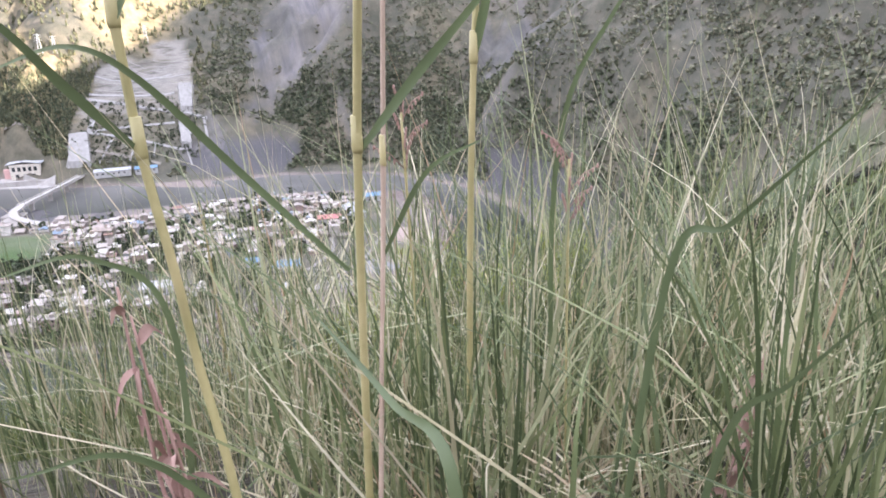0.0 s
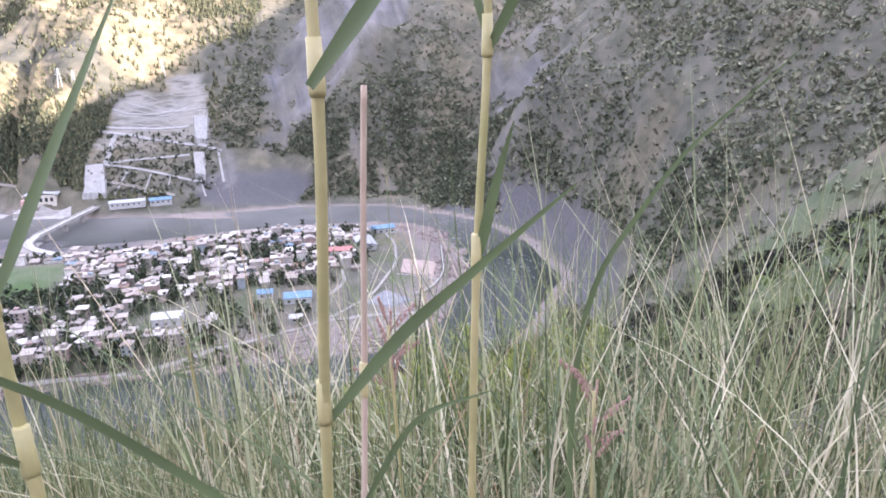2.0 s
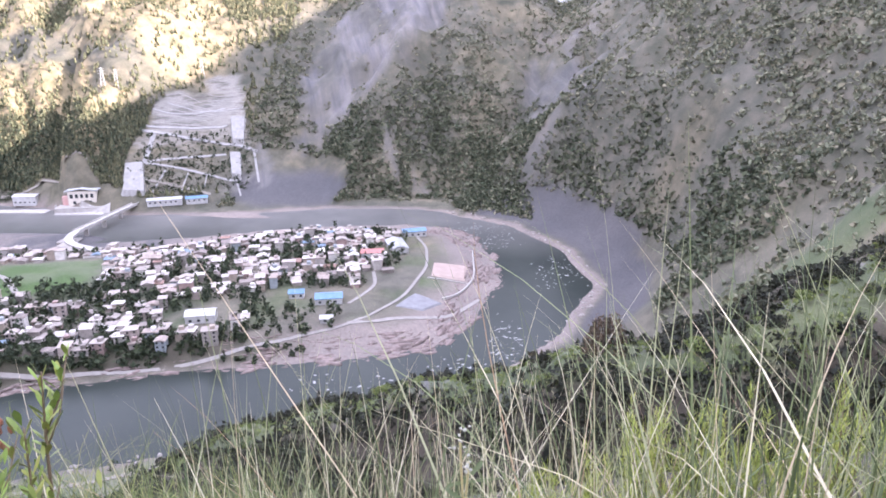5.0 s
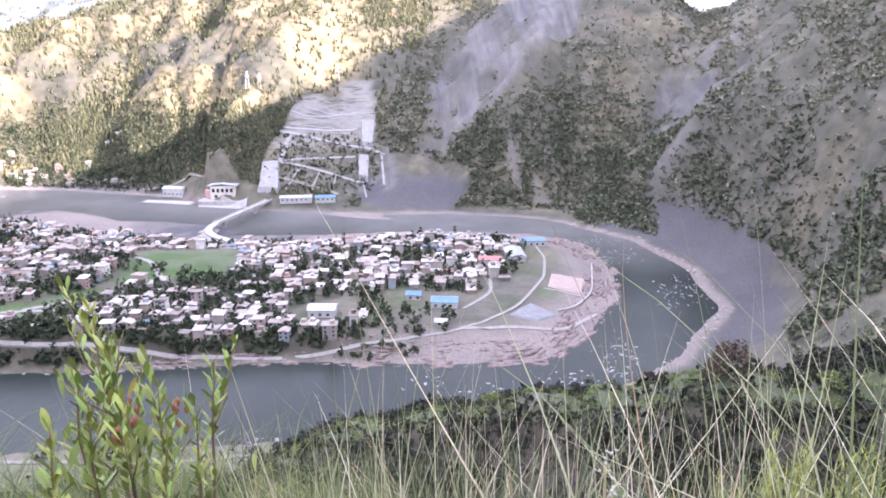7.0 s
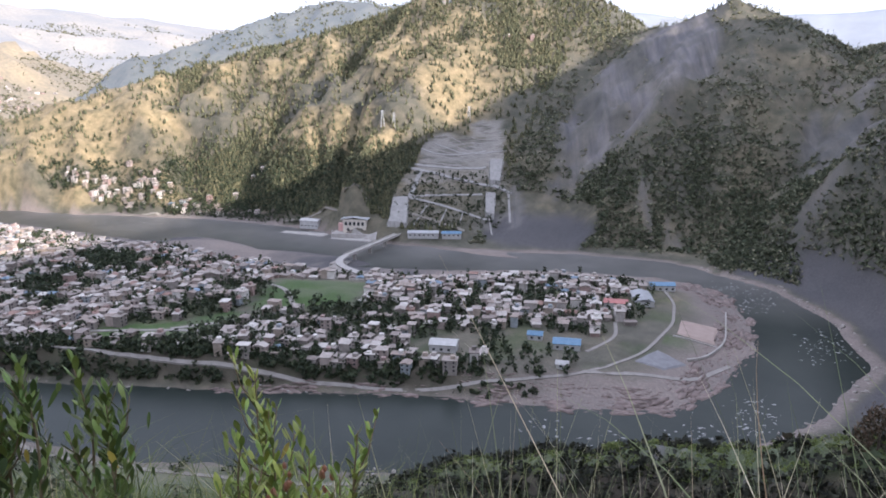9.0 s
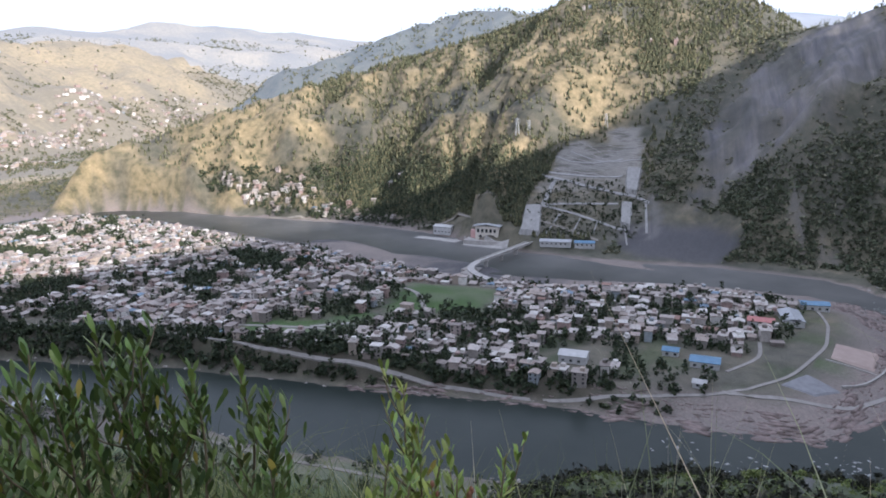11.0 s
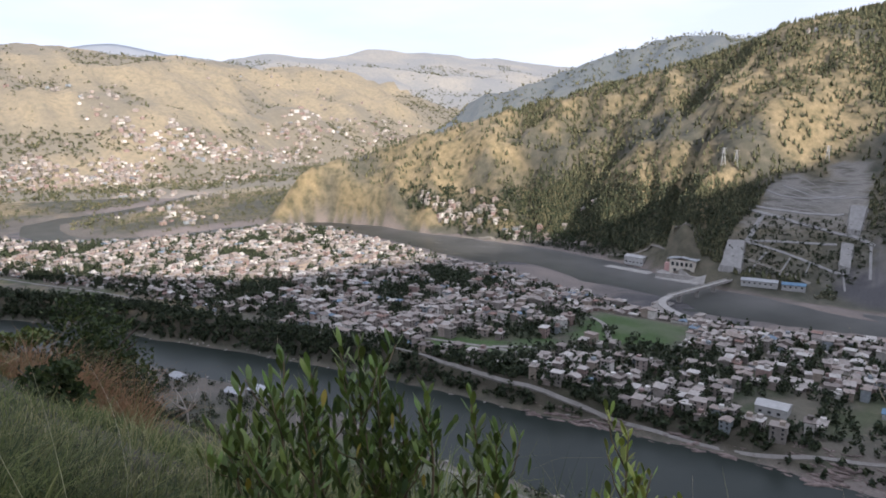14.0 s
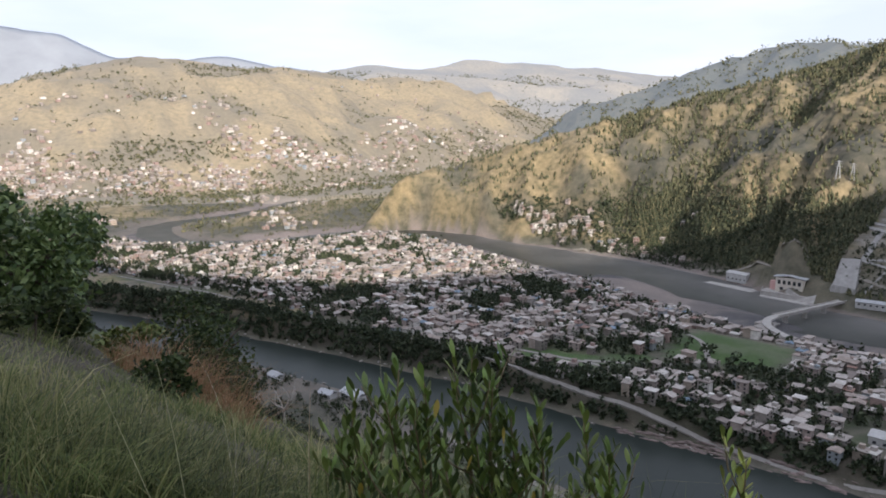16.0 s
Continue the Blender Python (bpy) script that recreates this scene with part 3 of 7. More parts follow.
build_ground()
n_w = 60
wx, wy = np.meshgrid(np.linspace(-1750, 260, n_w), np.linspace(-320, 860, n_w))
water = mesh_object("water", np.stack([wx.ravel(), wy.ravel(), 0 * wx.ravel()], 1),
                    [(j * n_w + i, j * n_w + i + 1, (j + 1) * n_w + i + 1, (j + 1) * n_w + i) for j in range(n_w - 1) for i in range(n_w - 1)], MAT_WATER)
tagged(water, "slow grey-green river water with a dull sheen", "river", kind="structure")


# ---- helpers for things and parts ----
def z_at(x, y):
    return float(height(np.array([x]), np.array([y]))[0])


def box(bm, cx, cy, z0, sx, sy, sz, bevel=0.0):
    m = bmesh.ops.create_cube(bm, size=1.0, matrix=Matrix.Translation((cx, cy, z0 + sz / 2)) @ Matrix.Diagonal((sx, sy, sz, 1)))
    if bevel:
        es = list({e for v in m["verts"] for e in v.link_edges})
        bmesh.ops.bevel(bm, geom=es, offset=bevel, segments=1, affect="EDGES")


def prism(bm, pts, axis_len, y0):
    """A profile in x and z drawn out along y."""
    a = [bm.verts.new((x, y0, z)) for x, z in pts]
    b = [bm.verts.new((x, y0 + axis_len, z)) for x, z in pts]
    n = len(pts)
    bm.faces.new(a[::-1])
    bm.faces.new(b)
    for i in range(n):
        bm.faces.new((a[i], a[(i + 1) % n], b[(i + 1) % n], b[i]))


def part(name, bm, mat, parent, label=""):
    me = bpy.data.meshes.new(name)
    bmesh.ops.recalc_face_normals(bm, faces=bm.faces[:])
    bm.to_mesh(me)
    bm.free()
    if mat:
        me.materials.append(mat)
    ob = new(name, me)
    ob.parent = parent
    if label:
        tagged(ob, label)
    return ob


def shared(name, me, parent, m):
    ob = new(name, me)
    ob.parent = parent
    ob.matrix_basis = m
    return ob


def boxes(name, specs, mat, parent, label="", bevel=0.0):
    bm = bmesh.new()
    for s in specs:
        box(bm, *s, bevel=bevel)
    return part(name, bm, mat, parent, label)


def ribbon(name, pts, width, mat, label="", category="road", lift=0.25, thick=0.5, step=5.0, kind="structure", level=None, parent=None):
    """A strip laid along a line over the ground, with real thickness."""
    line = []
    for (ax, ay), (bx, by) in zip(pts, pts[1:]):
        n = max(1, int(math.hypot(bx - ax, by - ay) / step))
        line += [(ax + (bx - ax) * i / n, ay + (by - ay) * i / n) for i in range(n)]
    line.append(pts[-1])
    for _ in range(3):
        line = [line[0]] + [((a[0] + 2 * b[0] + c[0]) / 4, (a[1] + 2 * b[1] + c[1]) / 4) for a, b, c in zip(line, line[1:], line[2:])] + [line[-1]]
    vs, fs = [], []
    for i, (x, y) in enumerate(line):
        a, b = line[max(0, i - 1)], line[min(len(line) - 1, i + 1)]
        d = Vector((b[0] - a[0], b[1] - a[1])).normalized()
        w = width / 2
        px, py = -d.y * w, d.x * w
        if level is None:
            zs = [z_at(x + px, y + py), z_at(x, y), z_at(x - px, y - py)]
            zl, zr = max(zs[0], zs[1] - 0.5) + lift, max(zs[2], zs[1] - 0.5) + lift
        else:
            zl = zr = level(i / (len(line) - 1))
        vs += [(x + px, y + py, zl), (x - px, y - py, zr), (x - px, y - py, zr - thick), (x + px, y + py, zl - thick)]
    for i in range(len(line) - 1):
        for k in range(4):
            fs.append((4 * i + k, 4 * i + 4 + k, 4 * i + 4 + (k + 1) % 4, 4 * i + (k + 1) % 4))
    e = 4 * (len(line) - 1)
    fs += [(0, 1, 2, 3), (e + 3, e + 2, e + 1, e)]
    ob = mesh_object(name, vs, fs, mat)
    bm = bmesh.new()
    bm.from_mesh(ob.data)
    bmesh.ops.recalc_face_normals(bm, faces=bm.faces[:])
    bm.to_mesh(ob.data)
    bm.free()
    if parent:
        ob.parent = parent
    elif label:
        tagged(ob, label, category, kind=kind)
    return ob


def patch(name, corners, mat, label="", category="", lift=0.6, n=10, rough=0.3, kind="", parent=None, thick=1.2):
    """A four-cornered slab laid over the slope."""
    a, b, c, d = [Vector((*p, 0)) for p in corners]
    vs, fs = [], []
    for j in range(n + 1):
        for i in range(n + 1):
            u, v = i / n, j / n
            p = (a * (1 - u) + b * u) * (1 - v) + (d * (1 - u) + c * u) * v
            edge = i in (0, n) or j in (0, n)
            vs.append((p.x + (random.uniform(-rough, rough) if edge else 0), p.y + (random.uniform(-rough, rough) if edge else 0),
                       max(z_at(p.x + dx, p.y + dy) for dx, dy in ((0, 0), (2.5, 0), (-2.5, 0), (0, 2.5), (0, -2.5))) + (-thick if edge else lift + random.uniform(-0.1, 0.1) * rough)))
    for j in range(n):
        for i in range(n):
            k = j * (n + 1) + i
            fs.append((k, k + 1, k + n + 2, k + n + 1))
    ob = mesh_object(name, vs, fs, mat)
    if parent:
        ob.parent = parent
    elif label:
        tagged(ob, label, category, kind=kind)
    return ob


def empty_thing(name, x, y, z, turn, label, category, group=""):
    ob = new(name)
    ob.empty_display_size = 0.5
    ob.matrix_basis = pose(x, y, z, 0, 0, turn)
    return tagged(ob, label, category, group)


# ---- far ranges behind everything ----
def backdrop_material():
    m, n, l, bs = material("range_painted_haze")
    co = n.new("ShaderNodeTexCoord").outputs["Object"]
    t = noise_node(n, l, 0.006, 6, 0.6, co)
    # haze blue of the distance goes straight into base colour and emission
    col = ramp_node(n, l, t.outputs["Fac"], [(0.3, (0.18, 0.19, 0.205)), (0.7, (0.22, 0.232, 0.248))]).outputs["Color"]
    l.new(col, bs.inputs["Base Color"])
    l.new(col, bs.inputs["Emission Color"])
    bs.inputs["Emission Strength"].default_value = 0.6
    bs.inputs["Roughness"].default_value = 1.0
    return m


MAT_BACKDROP = backdrop_material()


def far_range(az0, az1, dist, tops, seed, label):
    """A far mountain range as a ridge with a front and a back slope; tops: elevations in degrees at even steps of azimuth."""
    n, rows = 160, 14
    vs, fs = [], []
    for i in range(n + 1):
        f = i / n * (len(tops) - 1)
        k = min(int(f), len(tops) - 2)
        w = f - k
        w = w * w * (3 - 2 * w)
        el = tops[k] * (1 - w) + tops[k + 1] * w
        a = radians(az0 + (az1 - az0) * i / n)
        for j in range(rows + 1):
            s = j / rows
            d = dist - 700 + 900 * s
            x, y = -math.sin(a) * d, math.cos(a) * d
            prof = min(1.0, s / 0.78) if s < 0.78 else 1 - (s - 0.78) / 0.22
            nz = float(fbm(np.array([x / 260]), np.array([y / 260]), seed, 5)[0]) - 0.5
            top = EYE + dist * math.tan(radians(el))
            vs.append((x, y, top * prof ** 0.9 + nz * (150 * prof * (1 - prof) + 22)))
    for i in range(n):
        for j in range(rows):
            k = i * (rows + 1) + j
            fs.append((k, k + 1, k + rows + 2, k + rows + 1))
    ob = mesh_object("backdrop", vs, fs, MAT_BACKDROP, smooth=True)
    return tagged(ob, label, "mountains", kind="structure")


far_range(78, 104, 4550, (4.4, 4.7, 6.3, 6.8, 7.0, 7.2, 6.0), 61, "pale blue mountain range, distant haze painted on")
far_range(58, 84, 4700, (3.0, 3.6, 3.5, 4.2, 5.0, 4.55, 4.5), 62, "faint blue ridge, distant haze painted on")
far_range(-34, 24, 4300, (3.0, 2.6, 3.0, 3.4, 3.7, 3.4, 3.2, 3.9, 4.2, 3.4), 63, "blue mountains behind the valley, haze painted on")


# ---- roads, walls and bridge ----
MAT_TRACK = simple("earth_track", (0.17, 0.155, 0.13), (0.26, 0.24, 0.205), 0.3, 0.95)
EMBANK = [(-700, 75), (-590, 128), (-500, 158), (-420, 192), (-360, 222), (-294, 236), (-235, 253), (-179, 268), (-138, 282), (-107, 300), (-80, 318), (-66, 335),
                (-55, 355), (-47, 405), (-52, 447), (-71, 492)]
ribbon("road", EMBANK, 1.7, MAT_ROAD, "dusty grey embankment road along the town edge", lift=0.4, thick=1.0)
ribbon("road", [(-78, 322), (-48, 334), (-28, 342), (-14, 370)], 2.6, MAT_ROAD, "narrow pale track below the embankment road", lift=0.3)
ribbon("road", [(-296, 272), (-270, 300), (-255, 330), (-285, 360), (-320, 372)], 3.2, MAT_ROAD, "pale lane past the green fields", lift=0.3)
ribbon("road", [(-400, 215), (-352, 245), (-296, 270), (-240, 292)], 2.8, MAT_ROAD, "pale town lane between houses", lift=0.3)
ribbon("road", [(-306, 468), (-305, 452), (-297, 441), (-282, 432), (-268, 424), (-262, 410)], 4.5, MAT_CONCRETE, "pale approach road curving up from the bridge", lift=0.7, thick=1.6)
ribbon("road", [(-82, 345), (-72, 372), (-78, 395)], 2.0, MAT_ROAD, "narrow earth path over grass", lift=0.25)
ribbon("road", [(-640, 538), (-540, 566), (-440, 570), (-370, 566), (-305, 568), (-250, 572)], 3.0, MAT_TRACK, "dirt road along the foot of the mountain", lift=0.4)
ribbon("road", [(-330, 175), (-260, 165), (-205, 176), (-150, 190), (-120, 205)], 2.4, MAT_TRACK, "sandy track on the near river bank", lift=0.3)


def wall_along(name, pts, h, w, mat, label):
    return ribbon(name, pts, w, mat, label, "wall", lift=h, thick=h + 1.2, step=6, kind="structure")


wall_along("wall_park", [(-22, 452), (-18, 398), (-27, 367), (-34, 362)], 1.3, 0.8, MAT_CONCRETE, "low pale boundary wall round the park")
wall_along("wall_park", [(-22, 390), (-45, 388)], 0.5, 0.6, MAT_CONCRETE, "low kerb wall across the park")
patch("park_court", [(-46, 418), (-22, 424), (-22, 392), (-45, 389)], simple("bare_pink_earth", (0.30, 0.235, 0.205), (0.38, 0.30, 0.26), 0.2, 0.95), "bare pinkish earth sports ground", "ground", 0.15, 8, 0.2, "structure")
patch("car_park", [(-50, 367), (-31, 358), (-42, 343), (-60, 342)], simple("grey_gravel_yard", (0.17, 0.17, 0.18), (0.24, 0.24, 0.25), 0.3, 0.95), "grey gravel yard beside the road", "ground", 0.15, 8, 0.2, "structure")


def build_bridge():
    b = empty_thing("bridge", -305, 510, 0, 0, "long pale concrete road bridge over the river", "bridge")
    def lv(f):
        return 7.0
    def loc(ob):
        ob.matrix_parent_inverse = b.matrix_basis.inverted()
    deck = ribbon("deck", [(-303, 569), (-304, 530), (-305, 490), (-306, 463), (-303, 448), (-293, 437), (-270, 426)], 5.5, MAT_CONCRETE, lift=0, thick=1.1, level=lv, parent=b)
    loc(deck)
    for off in (-2.6, 2.6):
        r = ribbon("railing", [(-303 + off, 568), (-304 + off, 530), (-305 + off, 490), (-306 + off, 465)], 0.35, MAT_CONCRETE, lift=0, thick=0.9, level=lambda f: 7.9, parent=b)
        loc(r)
    for y in (548, 524, 500, 476):
        bm = bmesh.new()
        box(bm, 0, 0, -3, 3.6, 1.6, 8.4, 0.3)
        box(bm, 0, 0, 4.6, 5.0, 1.9, 1.3, 0.2)
        p = part("pier", bm, MAT_CONCRETE, b)
        p.matrix_basis = Matrix.Translation((-0.2, y - 510, 0))
    bm = bmesh.new()
    for x, y, sx, sy in ((2, -62, 9, 10), (9, -72, 12, 10), (24, -80, 26, 9)):
        box(bm, x, y, -2, sx, sy, 7.8, 0.6)
    part("embankment", bm, MAT_STONE, b)


build_bridge()


# ---- power station and the cut slope above it ----
def build_power_house():
    h = empty_thing("power_house", -352, 556, 3.0, 14, "large pale power house with a sloping blue-grey roof", "building")
    boxes("plinth", [(0, 0, -3, 40, 34, 4.2)], MAT_CONCRETE, h, "pale concrete platform")
    boxes("wall", [(1, 2, 1.2, 22, 27, 12.5)], MAT_CREAM, h, bevel=0.2)
    boxes("annex", [(-13, 3, 1.2, 7, 18, 7.5)], MAT_PINKWALL, h, "pink plaster side wing", 0.2)
    boxes("stair_block", [(15, 1, 1.2, 6, 12, 8)], MAT_CREAM, h, bevel=0.2)
    bm = bmesh.new()
    prism(bm, [(-12, 13.6), (0.8, 15.6), (14, 13.6), (14, 14.1), (0.8, 16.1), (-12, 14.1)], 29, -12.5)
    part("roof", bm, MAT_TIN, h, "blue-grey sheet metal roof")
    for i in range(5):
        boxes("window", [(-7 + i * 4, -11.6, 8.2, 2.2, 0.5, 3.2)], MAT_PANE, h)
    for i in range(3):
        boxes("window", [(-5 + i * 6, -11.6, 3.2, 2.4, 0.5, 2.4)], MAT_PANE, h)
    for i in range(4):
        boxes("window", [(-10.1, -7 + i * 6, 9.6, 0.5, 2.4, 2.4)], MAT_PANE, h)
    for i in range(4):
        boxes("gate", [(-16.6, -3.4 + i * 4.2, 1.5, 0.5, 2.6, 4.2)], MAT_PANE, h, "dark intake gate")


build_power_house()
patch("apron", [(-432, 534), (-372, 536), (-374, 549), (-432, 545)], MAT_CONCRETE, "pale concrete apron beside the river", "pavement", 0.8, 8, 0.2, "structure")
patch("apron", [(-372, 530), (-322, 534), (-324, 545), (-372, 542)], MAT_CONCRETE, "pale concrete landing before the power house", "pavement", 0.7, 8, 0.2, "structure")

CUT = empty_thing("cut_slope", -285, 620, 0, 0, "quarried hillside with pale benches, access roads and concrete slabs", "hillside")


def on_cut(ob):
    ob.parent = CUT
    ob.matrix_parent_inverse = CUT.matrix_basis.inverted()
    return ob


for pts, w in (([(-329, 616), (-308, 620), (-284, 621), (-268, 626), (-238, 630), (-227, 630)], 4.5), ([(-325, 622), (-289, 632), (-260, 648)], 3.4),
               ([(-316, 618), (-313, 600), (-311, 583)], 6.0), ([(-313, 583), (-281, 588), (-259, 590), (-236, 592)], 3.2), ([(-308, 586), (-276, 603), (-251, 617)], 3.2),
               ([(-292, 582), (-294, 558)], 2.2), ([(-274, 586), (-273, 567)], 1.8), ([(-259, 589), (-257, 577)], 1.6), ([(-235, 594), (-226, 578)], 2.0),
               ([(-229, 628), (-216, 597)], 3.0), ([(-335, 640), (-300, 646), (-268, 668)], 2.0), ([(-318, 655), (-290, 655), (-252, 672)], 1.6)):
    on_cut(ribbon("access_road", pts, w * 0.68, MAT_SHOTCRETE, lift=0.35, thick=0.9, step=4, parent=CUT))
for k in range(5):
    f = k / 4
    on_cut(ribbon("bench", [(-322 + 6 * f, 628 + 40 * f + random.uniform(-2, 2)), (-298 + 4 * f, 632 + 38 * f + random.uniform(-2, 2)), (-278 + 2 * f, 640 + 28 * f)], random.uniform(0.5, 0.9), MAT_BENCH, lift=0.15, thick=1.4, step=4, parent=CUT))
for k in range(5):
    f = k / 4
    on_cut(ribbon("bench", [(-284 - 4 * f, 656 + 24 * f), (-262 - 4 * f, 658 + 26 * f), (-250 - 4 * f, 662 + 24 * f)], 0.7, MAT_BENCH, lift=0.15, thick=1.4, step=4, parent=CUT))
for c in ([(-316, 549), (-297, 553), (-311, 583), (-326, 578)], [(-249, 629), (-239, 632), (-246, 661), (-260, 657)], [(-239, 594), (-230, 595), (-239, 622), (-249, 619)]):
    on_cut(patch("slab", c, MAT_SHOTCRETE, lift=1.8, n=14, rough=0.8, parent=CUT, thick=2.0))
on_cut(boxes("portal", [(-26, 32, 56, 3.5, 4, 6)], MAT_PANE, CUT, "dark square tunnel mouth")).matrix_parent_inverse = Matrix.Identity(4)


def long_shed(x, y, turn, sx, sy, h, roof_mat, label):
    s = empty_thing("shed", x, y, z_at(x, y) - 0.3, turn, label, "shed")
    boxes("wall", [(0, 0, -1.5, sx, sy, h + 1.5)], MAT_WHITE, s)
    bm = bmesh.new()
    prism(bm, [(-sy / 2 - 0.5, h - 0.1), (0, h + 1.4), (sy / 2 + 0.5, h - 0.1), (sy / 2 + 0.5, h + 0.12), (0, h + 1.65), (-sy / 2 - 0.5, h + 0.12)], sx + 0.8, -(sx + 0.8) / 2)
    r = part("roof", bm, roof_mat, s)
    r.matrix_basis = pose(0, 0, 0, 0, 0, 90)
    for i in range(int(sx / 4)):
        boxes("window", [(-sx / 2 + 2.4 + i * 4, -sy / 2 - 0.05, 1.2, 1.4, 0.25, 1.2)], MAT_PANE, s)
    return s


long_shed(-281, 552, 20, 27, 8, 3.6, MAT_TIN, "long white shed with a pale sheet roof")
long_shed(-258, 562, 22, 17, 7, 3.4, MAT_BLUE, "low shed with a blue sheet roof")
long_shed(-406, 559, 4, 20, 10, 6.5, MAT_WHITE, "white two-storey works building by the river")
long_shed(-93, 347, 12, 14, 9, 3.6, MAT_BLUE, "large hall under a bright blue sheet roof")
long_shed(-112, 352, 12, 8, 6, 3.2, MAT_BLUE, "hall with a pale blue sheet roof")
long_shed(-71, 441, -70, 22, 11, 4.0, MAT_TIN, "long grey hall near the river road")
long_shed(-84, 425, 10, 14, 8, 3.8, MAT_RED, "red-roofed hall beside the river road")
long_shed(-150, 316, 14, 14, 9, 4.2, MAT_WHITE, "large white concrete hall near the embankment")
long_shed(-88, 321, 10, 6, 4, 2.6, MAT_WHITE, "small white hut beside the track")
long_shed(-64, 474, 20, 16, 8, 4.0, MAT_BLUE, "blue-roofed house at the end of the town")
long_shed(-344, 149, 12, 15, 8, 3.4, MAT_TIN, "white farmhouse on the near river bank")
long_shed(-352, 137, 25, 9, 6, 3.0, MAT_TIN, "small white outbuilding on the near bank")
long_shed(-395, 122, 10, 10, 6, 3.0, MAT_TIN, "white farm shed among trees")


# ---- town houses ----
def windows_of(h, sx, sy, floors, front):
    for fl in range(floors):
        z = 1.1 + fl * 3.1
        for i in range(front):
            x = -sx / 2 + sx * (i + 0.5) / front
            boxes("window", [(x, -sy / 2 - 0.02, z, 1.25, 0.22, 1.3)], MAT_PANE, h)
        boxes("window", [(-sx / 2 - 0.02, sy * 0.18, z, 0.22, 1.2, 1.3)], MAT_PANE, h)
    boxes("door", [(sx * 0.12, -sy / 2 - 0.04, 0.0, 1.2, 0.2, 2.1)], MAT_PINKROCK, h)


def flat_house(sx, sy, floors, label, extra="", wall=None, roof=None):
    h = empty_thing("house", 0, 0, 0, 0, label, "house", "houses of the river town")
    H = floors * 3.1
    boxes("wall", [(0, 0, -2.0, sx, sy, H + 2.0)], wall or MAT_WALL, h)
    bm = bmesh.new()
    box(bm, 0, 0, H, sx + 0.9, sy + 0.9, 0.3)
    part("roof", bm, roof or MAT_ROOF, h)
    p, t = 0.75, 0.22
    boxes("parapet", [(0, -sy / 2, H + 0.3, sx + 0.2, t, p), (0, sy / 2, H + 0.3, sx + 0.2, t, p),
                      (-sx / 2, 0, H + 0.3, t, sy - 0.3, p), (sx / 2, 0, H + 0.3, t, sy - 0.3, p)], wall or MAT_WALL, h)
    if "stair" in extra:
        boxes("stair_hut", [(sx * 0.25, sy * 0.22, H + 0.3, 3.0, 3.4, 2.5), (sx * 0.25, sy * 0.22, H + 2.8, 3.4, 3.8, 0.2)], MAT_WALL, h)
    if "tank" in extra:
        bm = bmesh.new()
        bmesh.ops.create_cone(bm, cap_ends=True, segments=10, radius1=0.7, radius2=0.65, depth=1.5, matrix=Matrix.Translation((-sx * 0.25, sy * 0.2, H + 1.05)))
        part("water_tank", bm, MAT_BLUE, h, "blue plastic water tank")
    if "balcony" in extra:
        for fl in range(1, floors):
            boxes("balcony", [(0, -sy / 2 - 0.7, fl * 3.1 - 0.1, sx, 1.4, 0.2), (0, -sy / 2 - 1.35, fl * 3.1 + 0.1, sx, 0.1, 0.8)], MAT_WALL, h)
    if "wing" in extra:
        boxes("wing", [(sx * 0.62, 0.8, -2, sx * 0.5, sy * 0.65, 4.9), (sx * 0.62, 0.8, 2.9, sx * 0.5 + 0.6, sy * 0.65 + 0.6, 0.25)], MAT_WALL, h)
    windows_of(h, sx, sy, floors, 2 if sx < 9 else 3)
    return h


def gable_house(sx, sy, hgt, roof, label):
    h = empty_thing("house", 0, 0, 0, 0, label, "house", "houses of the river town")
    boxes("wall", [(0, 0, -2.0, sx, sy, hgt + 2.0)], MAT_WALL, h)
    bm = bmesh.new()
    prism(bm, [(-sx / 2 - 0.6, hgt - 0.15), (0, hgt + sx * 0.2), (sx / 2 + 0.6, hgt - 0.15), (sx / 2 + 0.6, hgt + 0.02), (0, hgt + sx * 0.2 + 0.18), (-sx / 2 - 0.6, hgt + 0.02)], sy + 1.0, -sy / 2 - 0.5)
    part("roof", bm, roof, h)
    bm = bmesh.new()
    prism(bm, [(-sx / 2, hgt), (0, hgt + sx * 0.19), (sx / 2, hgt)], sy, -sy / 2)
    part("gable", bm, MAT_WALL, h)
    windows_of(h, sx, sy, 1, 2)
    return h


PROTOS = [flat_house(9, 8, 1, "small flat-roofed plastered town house"), flat_house(11, 8, 1, "low flat-roofed house with a stair hut", "stair"),
          flat_house(9, 9, 2, "two-storey plastered house with a balcony", "balcony tank"), flat_house(10, 8, 2, "two-storey flat-roofed town house", "stair"),
          flat_house(12, 9, 2, "wide two-storey house with a side wing", "wing stair"), flat_house(9, 9, 3, "three-storey concrete town house with balconies", "balcony stair"),
          flat_house(8, 7, 2, "narrow two-storey house with a rooftop tank", "tank"), flat_house(14, 8, 1, "long low flat-roofed house", "wing"),
          gable_house(8, 11, 3.0, MAT_TIN, "low house under a pale sheet-metal gable roof"), gable_house(7, 12, 3.2, MAT_ROOF, "old house with a low gable roof"),
          gable_house(9, 10, 5.6, MAT_TIN, "two-storey house under a sheet-metal roof"), flat_house(8, 8, 1, "small square plastered house", "tank"),
          flat_house(11, 9, 2, "pink plastered two-storey house", "balcony", MAT_PINKWALL), flat_house(9, 8, 1, "house with a blue sheet roof", "", None, MAT_BLUE)]


